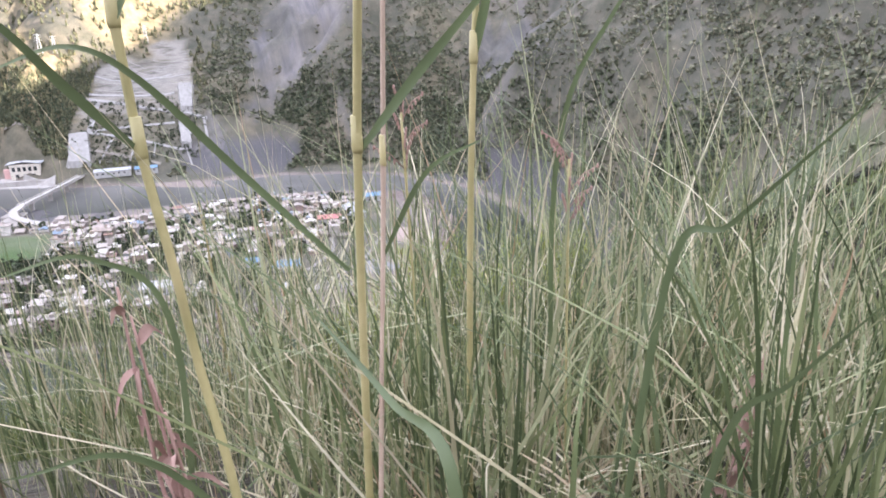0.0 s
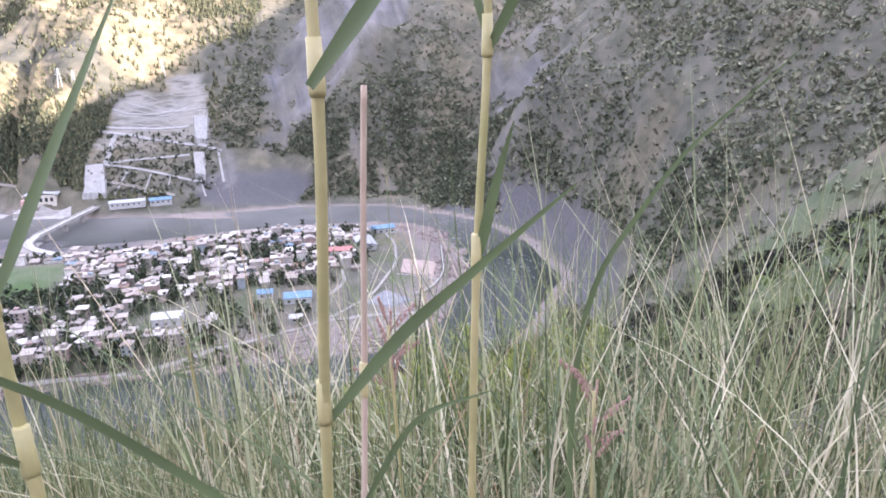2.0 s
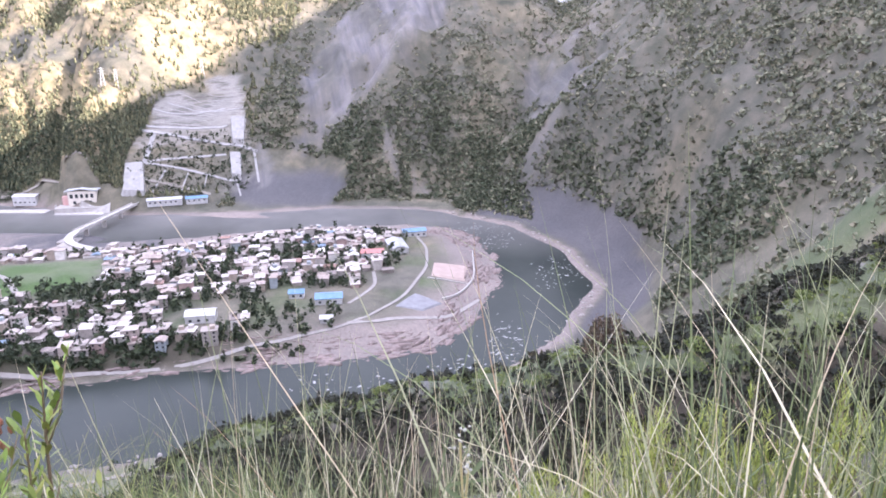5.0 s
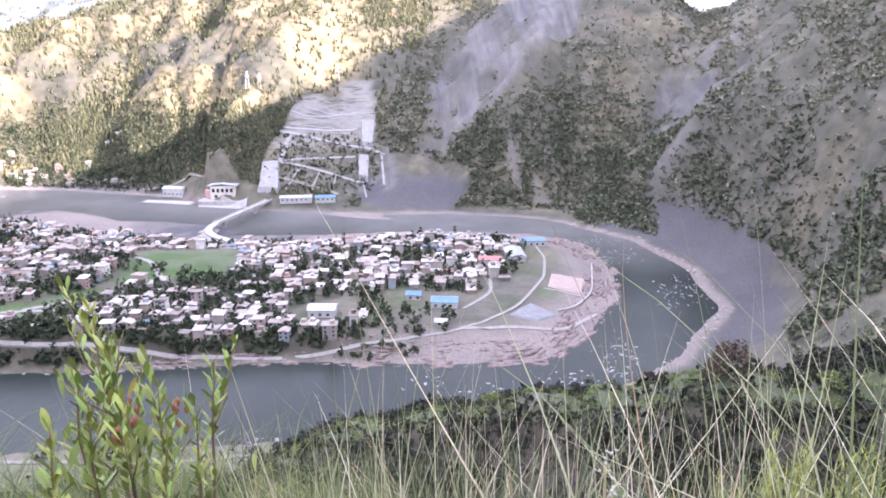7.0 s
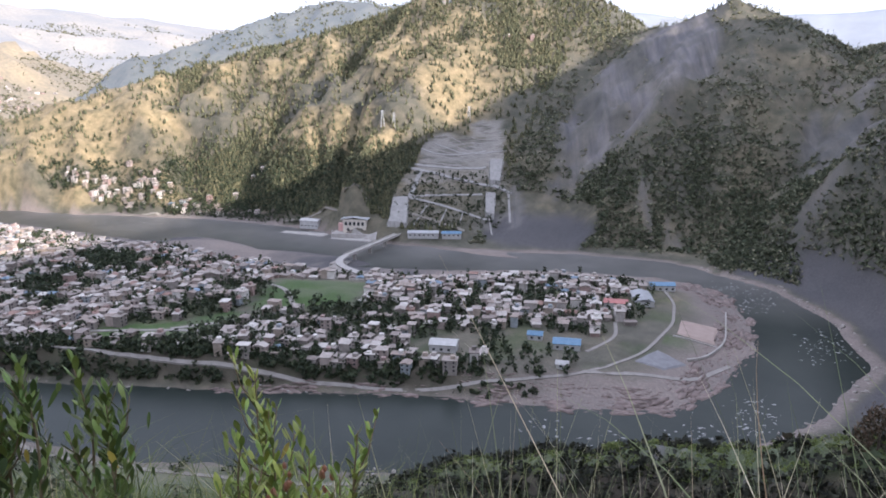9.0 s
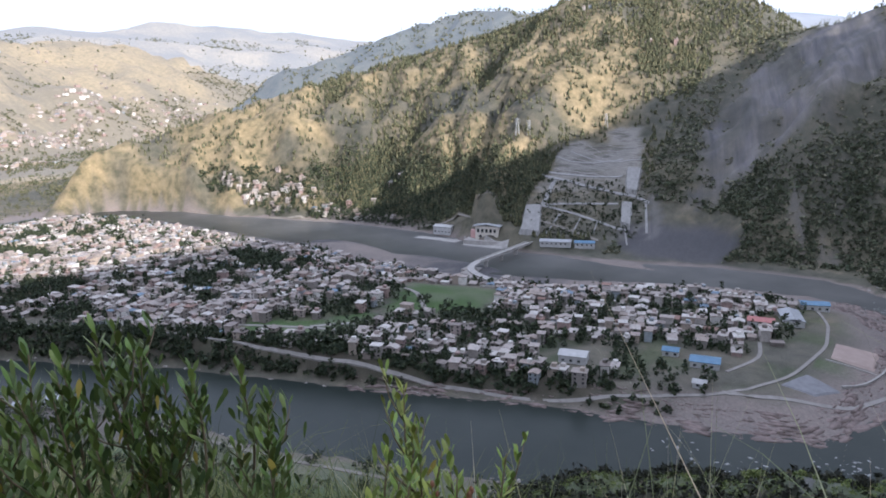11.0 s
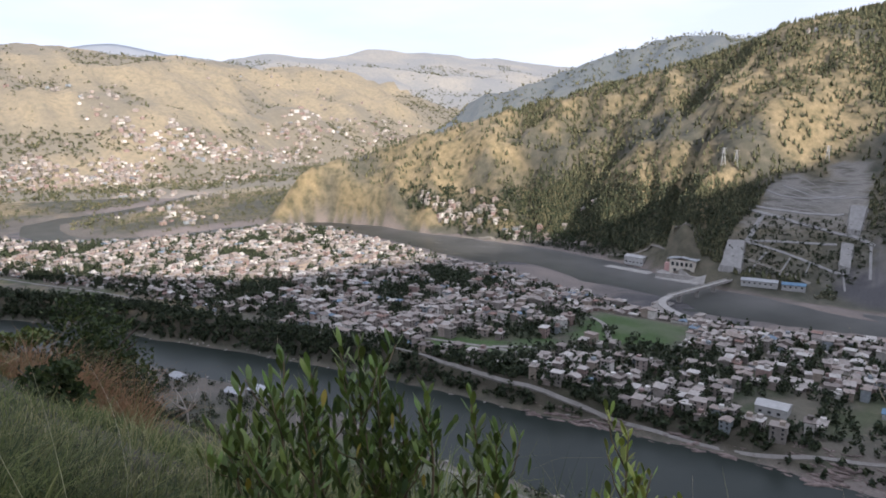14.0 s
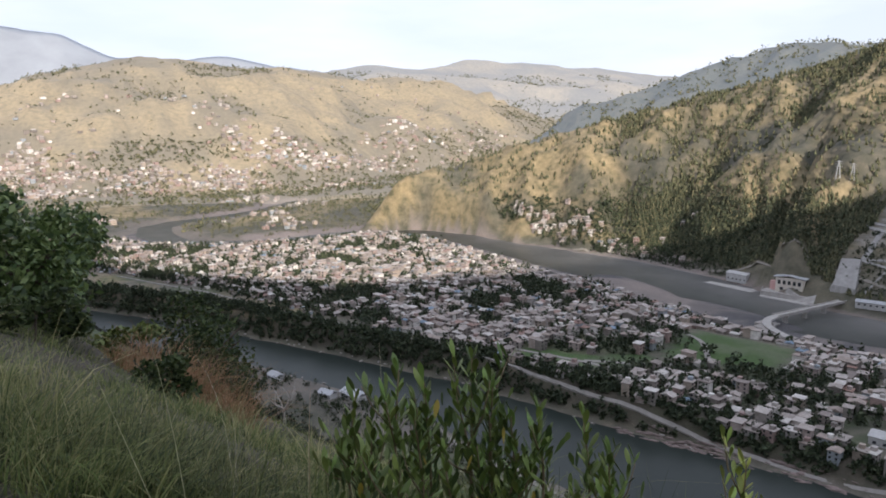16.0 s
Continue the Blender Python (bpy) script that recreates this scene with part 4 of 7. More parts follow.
def town_sites():
    rng = random.Random(5)
    out = []
    ux, uy = 0.965, 0.262
    for i in range(-164, 29):
        for j in range(-13, 97):
            a, b = i * 6.7 + rng.uniform(-1.9, 1.9), j * 6.3 + rng.uniform(-1.8, 1.8)
            out.append((a * ux - b * uy - 10, a * uy + b * ux + 130, rng.random(), rng.random()))
    arr = np.array(out)
    x, y = arr[:, 0], arr[:, 1]
    sd, idx = river_sd(x, y)
    ok = in_town(x, y) & (x > -985)
    d_road, _, i_road = along(x, y, [(*p, 0) for p in EMBANK])
    seg = np.clip(i_road.astype(int), 0, len(EMBANK) - 2)
    line = np.array(EMBANK, float)
    cross = (line[seg + 1, 0] - line[seg, 0]) * (y - line[seg, 1]) - (line[seg + 1, 1] - line[seg, 1]) * (x - line[seg, 0])
    behind = (cross > 0) & (d_road > 5.6)
    ok &= np.where(idx < 12, behind & (sd > 11), np.where(idx < 15, sd > 42, np.where(x < -520, sd > 30, sd > 34)))
    ok &= ~((x > -68) & (y < 470))
    for poly in (FIELD, FIELD_B):
        cx, cy = sum(p[0] for p in poly) / len(poly), sum(p[1] for p in poly) / len(poly)
        ok &= ~inside((x - cx) * 0.86 + cx, (y - cy) * 0.86 + cy, poly)
    ok &= ~inside(x, y, [(-128, 298), (-60, 330), (-58, 385), (-90, 400), (-82, 372), (-128, 330)])
    for cx, cy, r in ((-97, 347, 19), (-121, 352, 14), (-71, 441, 14), (-84, 425, 11), (-150, 318, 18), (-64, 474, 12), (-290, 436, 22), (-303, 455, 16), (-272, 424, 12)):
        ok &= np.hypot(x - cx, y - cy) > r
    wood = fbm(x / 34, y / 34, 71, 3)
    green = (wood < 0.33) | ((wood < 0.44) & (arr[:, 2] < 0.4)) | (arr[:, 2] < 0.13 + 0.09 * sstep(-330, -240, x))
    return arr, ok, green, sd, idx


SITES, SITE_OK, SITE_GREEN, SITE_SD, SITE_IDX = town_sites()
house_sites = [i for i in range(len(SITES)) if SITE_OK[i] and not SITE_GREEN[i] and SITES[i, 3] > 0.10]
house_sites.sort(key=lambda i: -0.25 * SITES[i, 0] + 0.968 * SITES[i, 1])
site_z = height(SITES[:, 0], SITES[:, 1])
rng = random.Random(11)
WEIGHTS = [6, 5, 4, 5, 3, 2, 4, 4, 4, 3, 2, 6, 1, 1]
for n_house, i in enumerate(house_sites[:300]):
    x, y = SITES[i, 0], SITES[i, 1]
    k = rng.choices(range(len(PROTOS)), WEIGHTS)[0]
    turn = 15 + rng.choice((0, 0, 0, 90, 180)) + rng.uniform(-9, 9)
    s = rng.uniform(0.48, 0.68)
    m = pose(x, y, site_z[i] + 0.1, 0, 0, turn) @ Matrix.Diagonal((s * rng.uniform(0.9, 1.15), s, s, 1))
    if n_house < len(PROTOS):
        PROTOS[n_house].matrix_basis = m
    else:
        copy_thing(PROTOS[k], m)


def joined(name, groups, label, category):
    """One mesh of many simple solids: groups of (verts, faces, material)."""
    vs, fs, mi, mats = [], [], [], []
    for v, f, mat in groups:
        if mat not in mats:
            mats.append(mat)
        k = mats.index(mat)
        o = len(vs)
        vs += v
        fs += [tuple(o + q for q in face) for face in f]
        mi += [k] * len(f)
    ob = mesh_object(name, vs, fs)
    for mat in mats:
        ob.data.materials.append(mat)
    ob.data.polygons.foreach_set("material_index", np.array(mi, np.int32))
    return tagged(ob, label, category, kind="stuff")


def block(x, y, z0, sx, sy, sz, turn):
    c, s = math.cos(turn), math.sin(turn)
    v = [(x + a * sx / 2 * c - b * sy / 2 * s, y + a * sx / 2 * s + b * sy / 2 * c, z0 + h * sz) for h in (0, 1) for a, b in ((-1, -1), (1, -1), (1, 1), (-1, 1))]
    return v, [(0, 1, 5, 4), (1, 2, 6, 5), (2, 3, 7, 6), (3, 0, 4, 7), (4, 5, 6, 7)]


def far_house(out, x, y, z, rng, windows=True, k=1.0):
    sx, sy, fl = k * rng.uniform(5.5, 10.5), k * rng.uniform(5.0, 7.4), rng.choice((1, 1, 1, 2, 2, 3) if k < 0.9 else (1, 1, 1, 1, 2))
    t = radians(15 + rng.choice((0, 90)) + rng.uniform(-10, 10))
    h = fl * 2.8 * k
    c, s = math.cos(t), math.sin(t)
    out.append((*block(x, y, z - 2, sx, sy, h + 2, t), MAT_WALLS_FAR))
    if rng.random() < 0.3:
        rise, o = sx * 0.18, 0.5
        v = []
        for px, py, pz in ((-sx / 2 - o, -sy / 2 - o, h), (sx / 2 + o, -sy / 2 - o, h), (sx / 2 + o, sy / 2 + o, h), (-sx / 2 - o, sy / 2 + o, h), (0, -sy / 2 - o, h + rise), (0, sy / 2 + o, h + rise)):
            v.append((x + px * c - py * s, y + px * s + py * c, z + pz + 0.05))
        out.append((v, [(0, 4, 5, 3), (1, 2, 5, 4), (0, 1, 4), (2, 3, 5), (0, 3, 2, 1)], MAT_ROOFS_FAR))
    else:
        out.append((*block(x, y, z + h, sx + 0.9, sy + 0.9, 0.35, t), MAT_ROOFS_FAR))
        if rng.random() < 0.5:
            out.append((*block(x + sx * 0.2 * c, y + sx * 0.2 * s, z + h + 0.35, 3 * k, 3.2 * k, 2.3 * k, t), MAT_WALLS_FAR))
    if windows:
        for f in range(fl):
            for kx in (-0.28, 0.28):
                out.append((*block(x + kx * sx * c + (sy / 2 + 0.02) * s, y + kx * sx * s - (sy / 2 + 0.02) * c, z + k * (1.0 + 2.8 * f), 1.3 * k, 0.2, 1.3 * k, t), MAT_PANE))


groups = []
for n, i in enumerate(house_sites[300:]):
    far_house(groups, SITES[i, 0], SITES[i, 1], site_z[i], rng, n < 900, 0.74)
joined("town_houses", groups, "crowded plastered town houses with flat roofs", "houses")

# foothill village, hamlets on the slopes and the far towns
groups = []
rng = random.Random(23)


def scatter_houses(cx, cy, rx, ry, n, turn=0.0, windows=False, k=1.0, top=110):
    c, s = math.cos(radians(turn)), math.sin(radians(turn))
    pts = [(cx + a * c - b * s, cy + a * s + b * c) for a, b in ((rng.gauss(0, rx), rng.gauss(0, ry)) for _ in range(n))]
    arr = np.array(pts)
    zs, (sd, _) = height(arr[:, 0], arr[:, 1]), river_sd(arr[:, 0], arr[:, 1])
    for (x, y), z, d in zip(pts, zs, sd):
        if d > 12 and z < top:
            far_house(groups, x, y, z + 0.5, rng, windows, k)


for cx, cy, rx, ry, n in ((-690, 552, 22, 10, 34), (-656, 570, 24, 10, 40), (-616, 572, 24, 9, 34), (-577, 598, 18, 8, 12), (-524, 624, 12, 6, 5), (-560, 570, 26, 4, 14), (-500, 580, 26, 3, 10)):
    scatter_houses(cx, cy, rx, ry, n * 2 // 3, 10, True, 0.66, 48)
scatter_houses(-400, 880, 30, 16, 4, 0, False, 0.6, 235)
scatter_houses(-300, 850, 20, 12, 3, 0, False, 0.6, 235)
scatter_houses(-980, 330, 30, 22, 20, 0, False, 0.75)
scatter_houses(-1120, 330, 35, 28, 22, 0, False, 0.75)
joined("village_houses", groups, "small pale village houses at the foot of the slopes", "houses")
groups = []
for cx, cy, rx, ry, n in ((-1678, 24, 40, 34, 90), (-1598, 109, 34, 34, 70), (-1534, 35, 22, 36, 80), (-1550, 226, 26, 40, 60), (-1542, 394, 18, 40, 60), (-1497, 385, 16, 50, 50), (-1519, 252, 22, 60, 34),
                          (-1660, 467, 34, 24, 34), (-1619, 546, 30, 36, 44), (-1602, 621, 26, 46, 44), (-1602, 767, 22, 56, 54), (-1708, 886, 44, 56, 50), (-1775, 1202, 70, 110, 70), (-1455, 613, 16, 50, 26),
                          (-1206, 422, 14, 22, 14), (-1326, 377, 20, 26, 24), (-1777, 437, 50, 24, 16), (-1150, 90, 30, 26, 20), (-2249, 1002, 150, 150, 24), (-1900, 100, 160, 200, 40)):
    scatter_houses(cx, cy, rx, ry, n * 5 // 4, 0, False, rng.uniform(0.9, 1.3), 260)
joined("distant_houses", groups, "pale houses of distant towns scattered over sunlit hills", "houses")


# ---- trees, woods and scrub ----
def leaf_cloud(centres, size, rng, flat=0.5):
    """Small bent leaf clumps, one four-cornered clump for each centre: vertices and faces as arrays."""
    n = len(centres)
    a = rng.normal(size=(n, 3))
    a /= np.linalg.norm(a, axis=1)[:, None]
    b = rng.normal(size=(n, 3))
    b -= a * (a * b).sum(1)[:, None]
    b /= np.linalg.norm(b, axis=1)[:, None]
    c = np.cross(a, b)
    s = np.asarray(size).reshape(-1, 1) * rng.uniform(0.6, 1.3, (n, 1))
    v = np.stack([centres - a * s, centres + b * s * flat + c * s * 0.2, centres + a * s * 0.9, centres - b * s * flat + c * s * 0.25], 1)
    return v.reshape(-1, 3), np.arange(4 * n).reshape(-1, 4)


def crown_points(n, rx, rz, rng, lobes=5):
    """Points in a lumpy crown: lobes round the middle, fuller at the rim."""
    lob = rng.normal(size=(lobes, 3)) * np.array([rx * 0.5, rx * 0.5, rz * 0.38])
    k = rng.integers(0, lobes, n)
    d = rng.normal(size=(n, 3))
    d /= np.linalg.norm(d, axis=1)[:, None]
    r = rng.uniform(0.35, 1.0, (n, 1)) ** 0.5
    return lob[k] + d * r * np.array([rx * 0.55, rx * 0.55, rz * 0.5]) * rng.uniform(0.7, 1.15, (n, 1))


def array_object(name, v, f, mat, smooth=False):
    me = bpy.data.meshes.new(name)
    me.vertices.add(len(v))
    me.vertices.foreach_set("co", np.asarray(v, np.float32).ravel())
    k = f.shape[1]
    me.loops.add(f.size)
    me.loops.foreach_set("vertex_index", f.ravel().astype(np.int32))
    me.polygons.add(len(f))
    me.polygons.foreach_set("loop_start", np.arange(0, f.size, k, dtype=np.int32))
    me.polygons.foreach_set("loop_total", np.full(len(f), k, np.int32))
    me.update()
    me.validate()
    if smooth:
        me.shade_smooth()
    me.materials.append(mat)
    return new(name, me)


def branch_mesh(bm, a, b, r0, r1, sides=6, bend=0.0, rng=None):
    """A tapered, slightly crooked limb from a to b."""
    a, b = Vector(a), Vector(b)
    d = (b - a)
    u = d.orthogonal().normalized()
    w = d.cross(u).normalized()
    rings = []
    segs = 4
    for i in range(segs + 1):
        f = i / segs
        off = u * bend * math.sin(f * math.pi) + (w * rng.uniform(-1, 1) * bend * 0.3 if rng and 0 < i < segs else Vector())
        p, r = a + d * f + off, r0 + (r1 - r0) * f
        rings.append([bm.verts.new(p + (u * math.cos(t) + w * math.sin(t)) * r) for t in (2 * math.pi * k / sides for k in range(sides))])
    for q, s in zip(rings, rings[1:]):
        for k in range(sides):
            bm.faces.new((q[k], q[(k + 1) % sides], s[(k + 1) % sides], s[k]))
    bm.faces.new(rings[-1])


def make_tree(name, hgt, rx, n, size, seed, mat, label, group="", trunk_r=0.16, lobes=6):
    g = np.random.default_rng(seed)
    r = random.Random(seed)
    t = empty_thing(name, 0, 0, 0, 0, label, "tree" if "tree" in name else "shrub", group)
    bm = bmesh.new()
    branch_mesh(bm, (0, 0, -0.4), (0.1, 0.05, hgt * 0.55), trunk_r, trunk_r * 0.5, 6, hgt * 0.03, r)
    for k in range(5):
        an = k * 1.256 + r.random()
        branch_mesh(bm, (0.05, 0.03, hgt * (0.28 + 0.06 * k)), (math.cos(an) * rx * 0.6, math.sin(an) * rx * 0.6, hgt * (0.55 + 0.07 * k)), trunk_r * 0.45, trunk_r * 0.12, 5, hgt * 0.03, r)
    part("trunk", bm, MAT_BARK, t)
    pts = crown_points(n, rx, hgt * 0.66, g, lobes) + np.array([0, 0, hgt * 0.62])
    v, f = leaf_cloud(pts, size, g)
    c = array_object("crown", v, f, mat)
    c.parent = t
    return t


TREE_PROTOS = [make_tree("tree", 7.4 + k * 0.6, 3.0 + 0.3 * (k % 3), 300, 1.0, 100 + k, MAT_LEAF_FAR, lab, "trees of the river town")
               for k, lab in enumerate(("dark broad-leaved tree between town houses", "rounded dark green garden tree", "tall dark tree with an open crown",
                                        "dense dark tree beside a lane", "spreading green shade tree"))]
tree_sites = [i for i in range(len(SITES)) if SITE_OK[i] and (SITE_GREEN[i] or SITES[i, 3] <= 0.10)]
extra = [(SITES[i, 0] + 4.6, SITES[i, 1] + 2.4) for i in tree_sites[::1]] + [(SITES[i, 0] - 2.6, SITES[i, 1] + 4.2) for i in tree_sites[::2]]
extra += [(SITES[i, 0] - 3.5, SITES[i, 1] + 3.5) for i in house_sites if SITES[i, 2] < 0.20]
extra += [(SITES[i, 0] + 3.9, SITES[i, 1] + 3.3) for i in house_sites if SITES[i, 2] > 0.80]
tree_xy = [(SITES[i, 0], SITES[i, 1]) for i in tree_sites] + extra
rng = random.Random(31)
park_trees = [(-128 + rng.uniform(0, 46), 306 + rng.uniform(0, 26)) for _ in range(26)] + [(-262 + rng.uniform(-30, 14), 344 + rng.uniform(-8, 6)) for _ in range(14)]
park_trees += [(-350 + rng.uniform(-7, 7), 388 + rng.uniform(-5, 5)) for _ in range(6)] + [(-90 + rng.uniform(-6, 6), 432 + rng.uniform(-6, 6)) for _ in range(6)]
tree_xy = park_trees + tree_xy
tree_xy.sort(key=lambda p: -0.25 * p[0] + 0.968 * p[1])
tree_z = height(np.array([p[0] for p in tree_xy]), np.array([p[1] for p in tree_xy]))
keep_sd = river_sd(np.array([p[0] for p in tree_xy]), np.array([p[1] for p in tree_xy]))[0] > 10
for k in range(min(300, len(tree_xy))):
    x, y = tree_xy[k]
    s = rng.uniform(0.42, 0.85)
    m = pose(x, y, float(tree_z[k]), 0, 0, rng.uniform(0, 360)) @ Matrix.Diagonal((s, s, s * rng.uniform(0.85, 1.25), 1))
    if k < len(TREE_PROTOS):
        TREE_PROTOS[k].matrix_basis = m
    else:
        copy_thing(TREE_PROTOS[k % len(TREE_PROTOS)], m)


def woods(name, xyz, hgt, rx, n, size, seed, mat, label, category="trees"):
    """Many broad crowns joined into one mesh, each a cloud of leaf clumps; hgt and rx may be arrays."""
    g = np.random.default_rng(seed)
    out = []
    sizes = []
    for (x, y, z), h, r in zip(xyz, hgt, rx):
        p = crown_points(n, r, h * 0.8, g, 4) + np.array([x, y, z + h * 0.52])
        out.append(p)
        sizes.append(np.full(n, size * r))
    if not out:
        return None
    v, f = leaf_cloud(np.concatenate(out), np.concatenate(sizes), g)
    return tagged(array_object(name, v, f, mat), label, category, kind="stuff")


g4 = np.random.default_rng(7)
rest = np.array([(p[0], p[1], z) for p, z, k in zip(tree_xy[300:], tree_z[300:], keep_sd[300:]) if k])
woods("town_trees", rest, g4.uniform(3.0, 6.4, len(rest)), g4.uniform(1.3, 2.6, len(rest)), 26, 0.6, 8, MAT_LEAF_FAR, "dark green trees between the town houses")


def sample(n, x0, x1, y0, y1, seed):
    g = np.random.default_rng(seed)
    x, y = g.uniform(x0, x1, n), g.uniform(y0, y1, n)
    z = height(x, y)
    sd, idx = river_sd(x, y)
    return x, y, z, sd, idx, in_town(x, y), g


# wooded bank below the town
x, y, z, sd, idx, tw, g = sample(40000, -820, -90, -40, 300, 9)
k = tw & (idx < 8.2) & (sd > 3) & (sd < np.where(x < -120, 25, 13)) & (along(x, y, [(*q, 0) for q in EMBANK])[0] > 2.2) & (g.random(len(x)) < 0.9 * (1 - sstep(-170, -90, x) * 0.75))
p = np.stack([x, y, z - 0.3], 1)[k]
woods("bank_trees", p, g.uniform(2.5, 6.5, len(p)) * np.where(p[:, 0] < -330, 0.9, np.where(p[:, 0] < -210, 0.75, 0.6)), g.uniform(1.3, 2.6, len(p)), 34, 0.58, 10, MAT_LEAF_FAR, "dense dark trees on the steep river bank")
# near bank bench
x, y, z, sd, idx, tw, g = sample(5000, -520, -60, 40, 215, 12)
k = ~tw & (sd > 3) & (z < 70) & (fbm(x / 24, y / 24, 73, 3) > 0.46) & (g.random(len(x)) < 0.6)
p = np.stack([x, y, z - 0.3], 1)[k]
woods("bench_trees", p, g.uniform(2.0, 5.5, len(p)), g.uniform(1.2, 2.4, len(p)), 40, 0.32, 13, MAT_LEAF_FAR, "dark trees and bushes on the near river bank")


def conifers(name, xyz, hgt, seed, mat, label, tiers=4, arms=5):
    """Ragged tapering trees of drooping boughs, joined into one mesh."""
    g = np.random.default_rng(seed)
    n = len(xyz)
    tris = []
    for t in range(tiers):
        f = t / tiers
        for a in range(arms):
            an = g.uniform(0, 6.28, n)
            top = xyz + np.stack([0 * an, 0 * an, hgt * (0.38 + 0.62 * f + 0.17 + g.uniform(-0.03, 0.05, n))], 1)
            r = hgt * 0.27 * (1 - 0.68 * f) * g.uniform(0.7, 1.25, n)
            zb = hgt * (0.12 + 0.66 * f + g.uniform(-0.05, 0.05, n))
            p1 = xyz + np.stack([np.cos(an - 0.62) * r, np.sin(an - 0.62) * r, zb], 1)
            p2 = xyz + np.stack([np.cos(an + 0.62) * r, np.sin(an + 0.62) * r, zb * g.uniform(0.92, 1.08, n)], 1)
            tris.append(np.stack([top, p1, p2], 1))
    v = np.stack(tris, 1).reshape(-1, 3)
    return tagged(array_object(name, v, np.arange(len(v)).reshape(-1, 3), mat), label, "trees", kind="stuff")


# pine woods on the mountain behind the power house
x, y, z, sd, idx, tw, g = sample(105000, -985, -180, 500, 1080, 14)
dens = fbm(x / 55, y / 55, 75, 4)
gully = np.abs(fbm(x / 70, y / 70, 11, 4) - 0.5) * 2
grass_gap = fbm((x + 0.4 * y) / 60, (y - 0.3 * x) / 150, 77, 3)
valley_line = 1.25 * sstep(0.24, 0.46, m1_ribs(x, y)[0])
want = sstep(0.34, 0.56, dens) * (0.12 + 0.88 * valley_line) * (0.45 + 0.6 * sstep(-720, -400, x)) * (0.45 + 0.55 * sstep(0.42, 0.55, 1 - grass_gap)) + 0.75 * sstep(-620, -540, x) * (1 - sstep(55, 95, z))
k = ~tw & (sd > 14) & (z > 9) & (g.random(len(x)) < (0.09 + 0.09 * sstep(90, 170, z) + want) * (0.42 + 0.55 * sstep(0.14, 0.34, gully))) & ~inside(x, y, QUARRY) & ~((x > -235) & (y < 860))
k &= ~((np.hypot(x + 640, (y - 570) * 2.6) < 80) & (g.random(len(x)) < 0.8))
p = np.stack([x, y, z - 0.5], 1)[k]
conifers("pine_woods", p, g.uniform(4.0, 8.2, len(p)), 15, MAT_PINES, "olive pine woods on the mountain slope")
x, y, z, sd, idx, tw, g = sample(26000, -650, -325, 535, 735, 38)
k = ~tw & (sd > 16) & (z > 7) & (z < 84) & (g.random(len(x)) < sstep(-650, -570, x) * (1 - sstep(48, 84, z + 40 * (fbm(x / 30, y / 30, 76, 3) - 0.5)))) & ~inside(x, y, QUARRY) & ~((x < -560) & (z < 24)) & ~((x > -420) & (z < 14))
p = np.stack([x, y, z - 0.4], 1)[k]
woods("foot_woods", p, g.uniform(2.5, 5.5, len(p)), g.uniform(1.2, 2.2, len(p)), 12, 0.62, 39, MAT_LOWSCRUB, "dense dark woods along the foot of the mountain")
# scrub on the scarred mountain and on the dark slope beside it
x, y, z, sd, idx, tw, g = sample(125000, -240, 430, 120, 960, 16)
scar_here = ground_cover(x, y, z)["rock"]
want = (0.15 + 0.85 * sstep(0.40, 0.56, fbm(x / 22, y / 60, 79, 4))) * np.clip(1 - 2.2 * scar_here, 0, 1) * np.where(x > 30, 1.0, 0.6 + 0.4 * (1 - sstep(40, 130, z)))
k = ~tw & (sd > 4) & (z > 2) & (along(x, y, SPUR)[0] > 50) & (z < 240) & (g.random(len(x)) < want * 0.85) & ~((x > 20) & (z < 22)) & ~inside(x, y, QUARRY) & (np.hypot((x + 190) * 0.8, y - 598) > 42)
p = np.stack([x, y, z - 0.3], 1)[k]
woods("mountain_scrub", p, g.uniform(0.9, 3.0, len(p)), g.uniform(1.0, 2.6, len(p)), 7, 0.7, 17, MAT_SCRUB, "dark scrub and bushes over the scarred mountain", "bushes")
# thicker bushes low on both slopes and in their gullies
x, y, z, sd, idx, tw, g = sample(110000, -235, 330, 300, 800, 36)
rock_here = ground_cover(x, y, z)["rock"]
want = (1 - sstep(35, 105, z + 60 * (fbm(x / 35, y / 35, 78, 3) - 0.5))) * np.clip(1 - 2.5 * rock_here, 0, 1) * (0.35 + 0.65 * sstep(0.40, 0.52, fbm(x / 20, y / 50, 80, 4)))
k = ~tw & (sd > 6) & (z > 3) & (along(x, y, SPUR)[0] > 60) & (g.random(len(x)) < want) & ~((x > 20) & (z < 24)) & ~inside(x, y, QUARRY) & (np.hypot((x + 190) * 0.8, y - 598) > 42)
p = np.stack([x, y, z - 0.3], 1)[k]
woods("lower_scrub", p, g.uniform(1.2, 3.4, len(p)), g.uniform(1.2, 2.8, len(p)), 8, 0.66, 37, MAT_LOWSCRUB, "dark green bushes low on the mountain slopes", "bushes")
# single trees along the crest
x, y, z, sd, idx, tw, g = sample(4000, -260, 100, 820, 960, 18)
d = along(x, y, M2)[0]
k = (d < 7) & (g.random(len(x)) < 0.35)
p = np.stack([x, y, z - 0.3], 1)[k]
woods("crest_trees", p, g.uniform(3.5, 7.0, len(p)), g.uniform(1.2, 2.2, len(p)), 40, 0.3, 19, MAT_SCRUB, "small trees along the mountain crest")
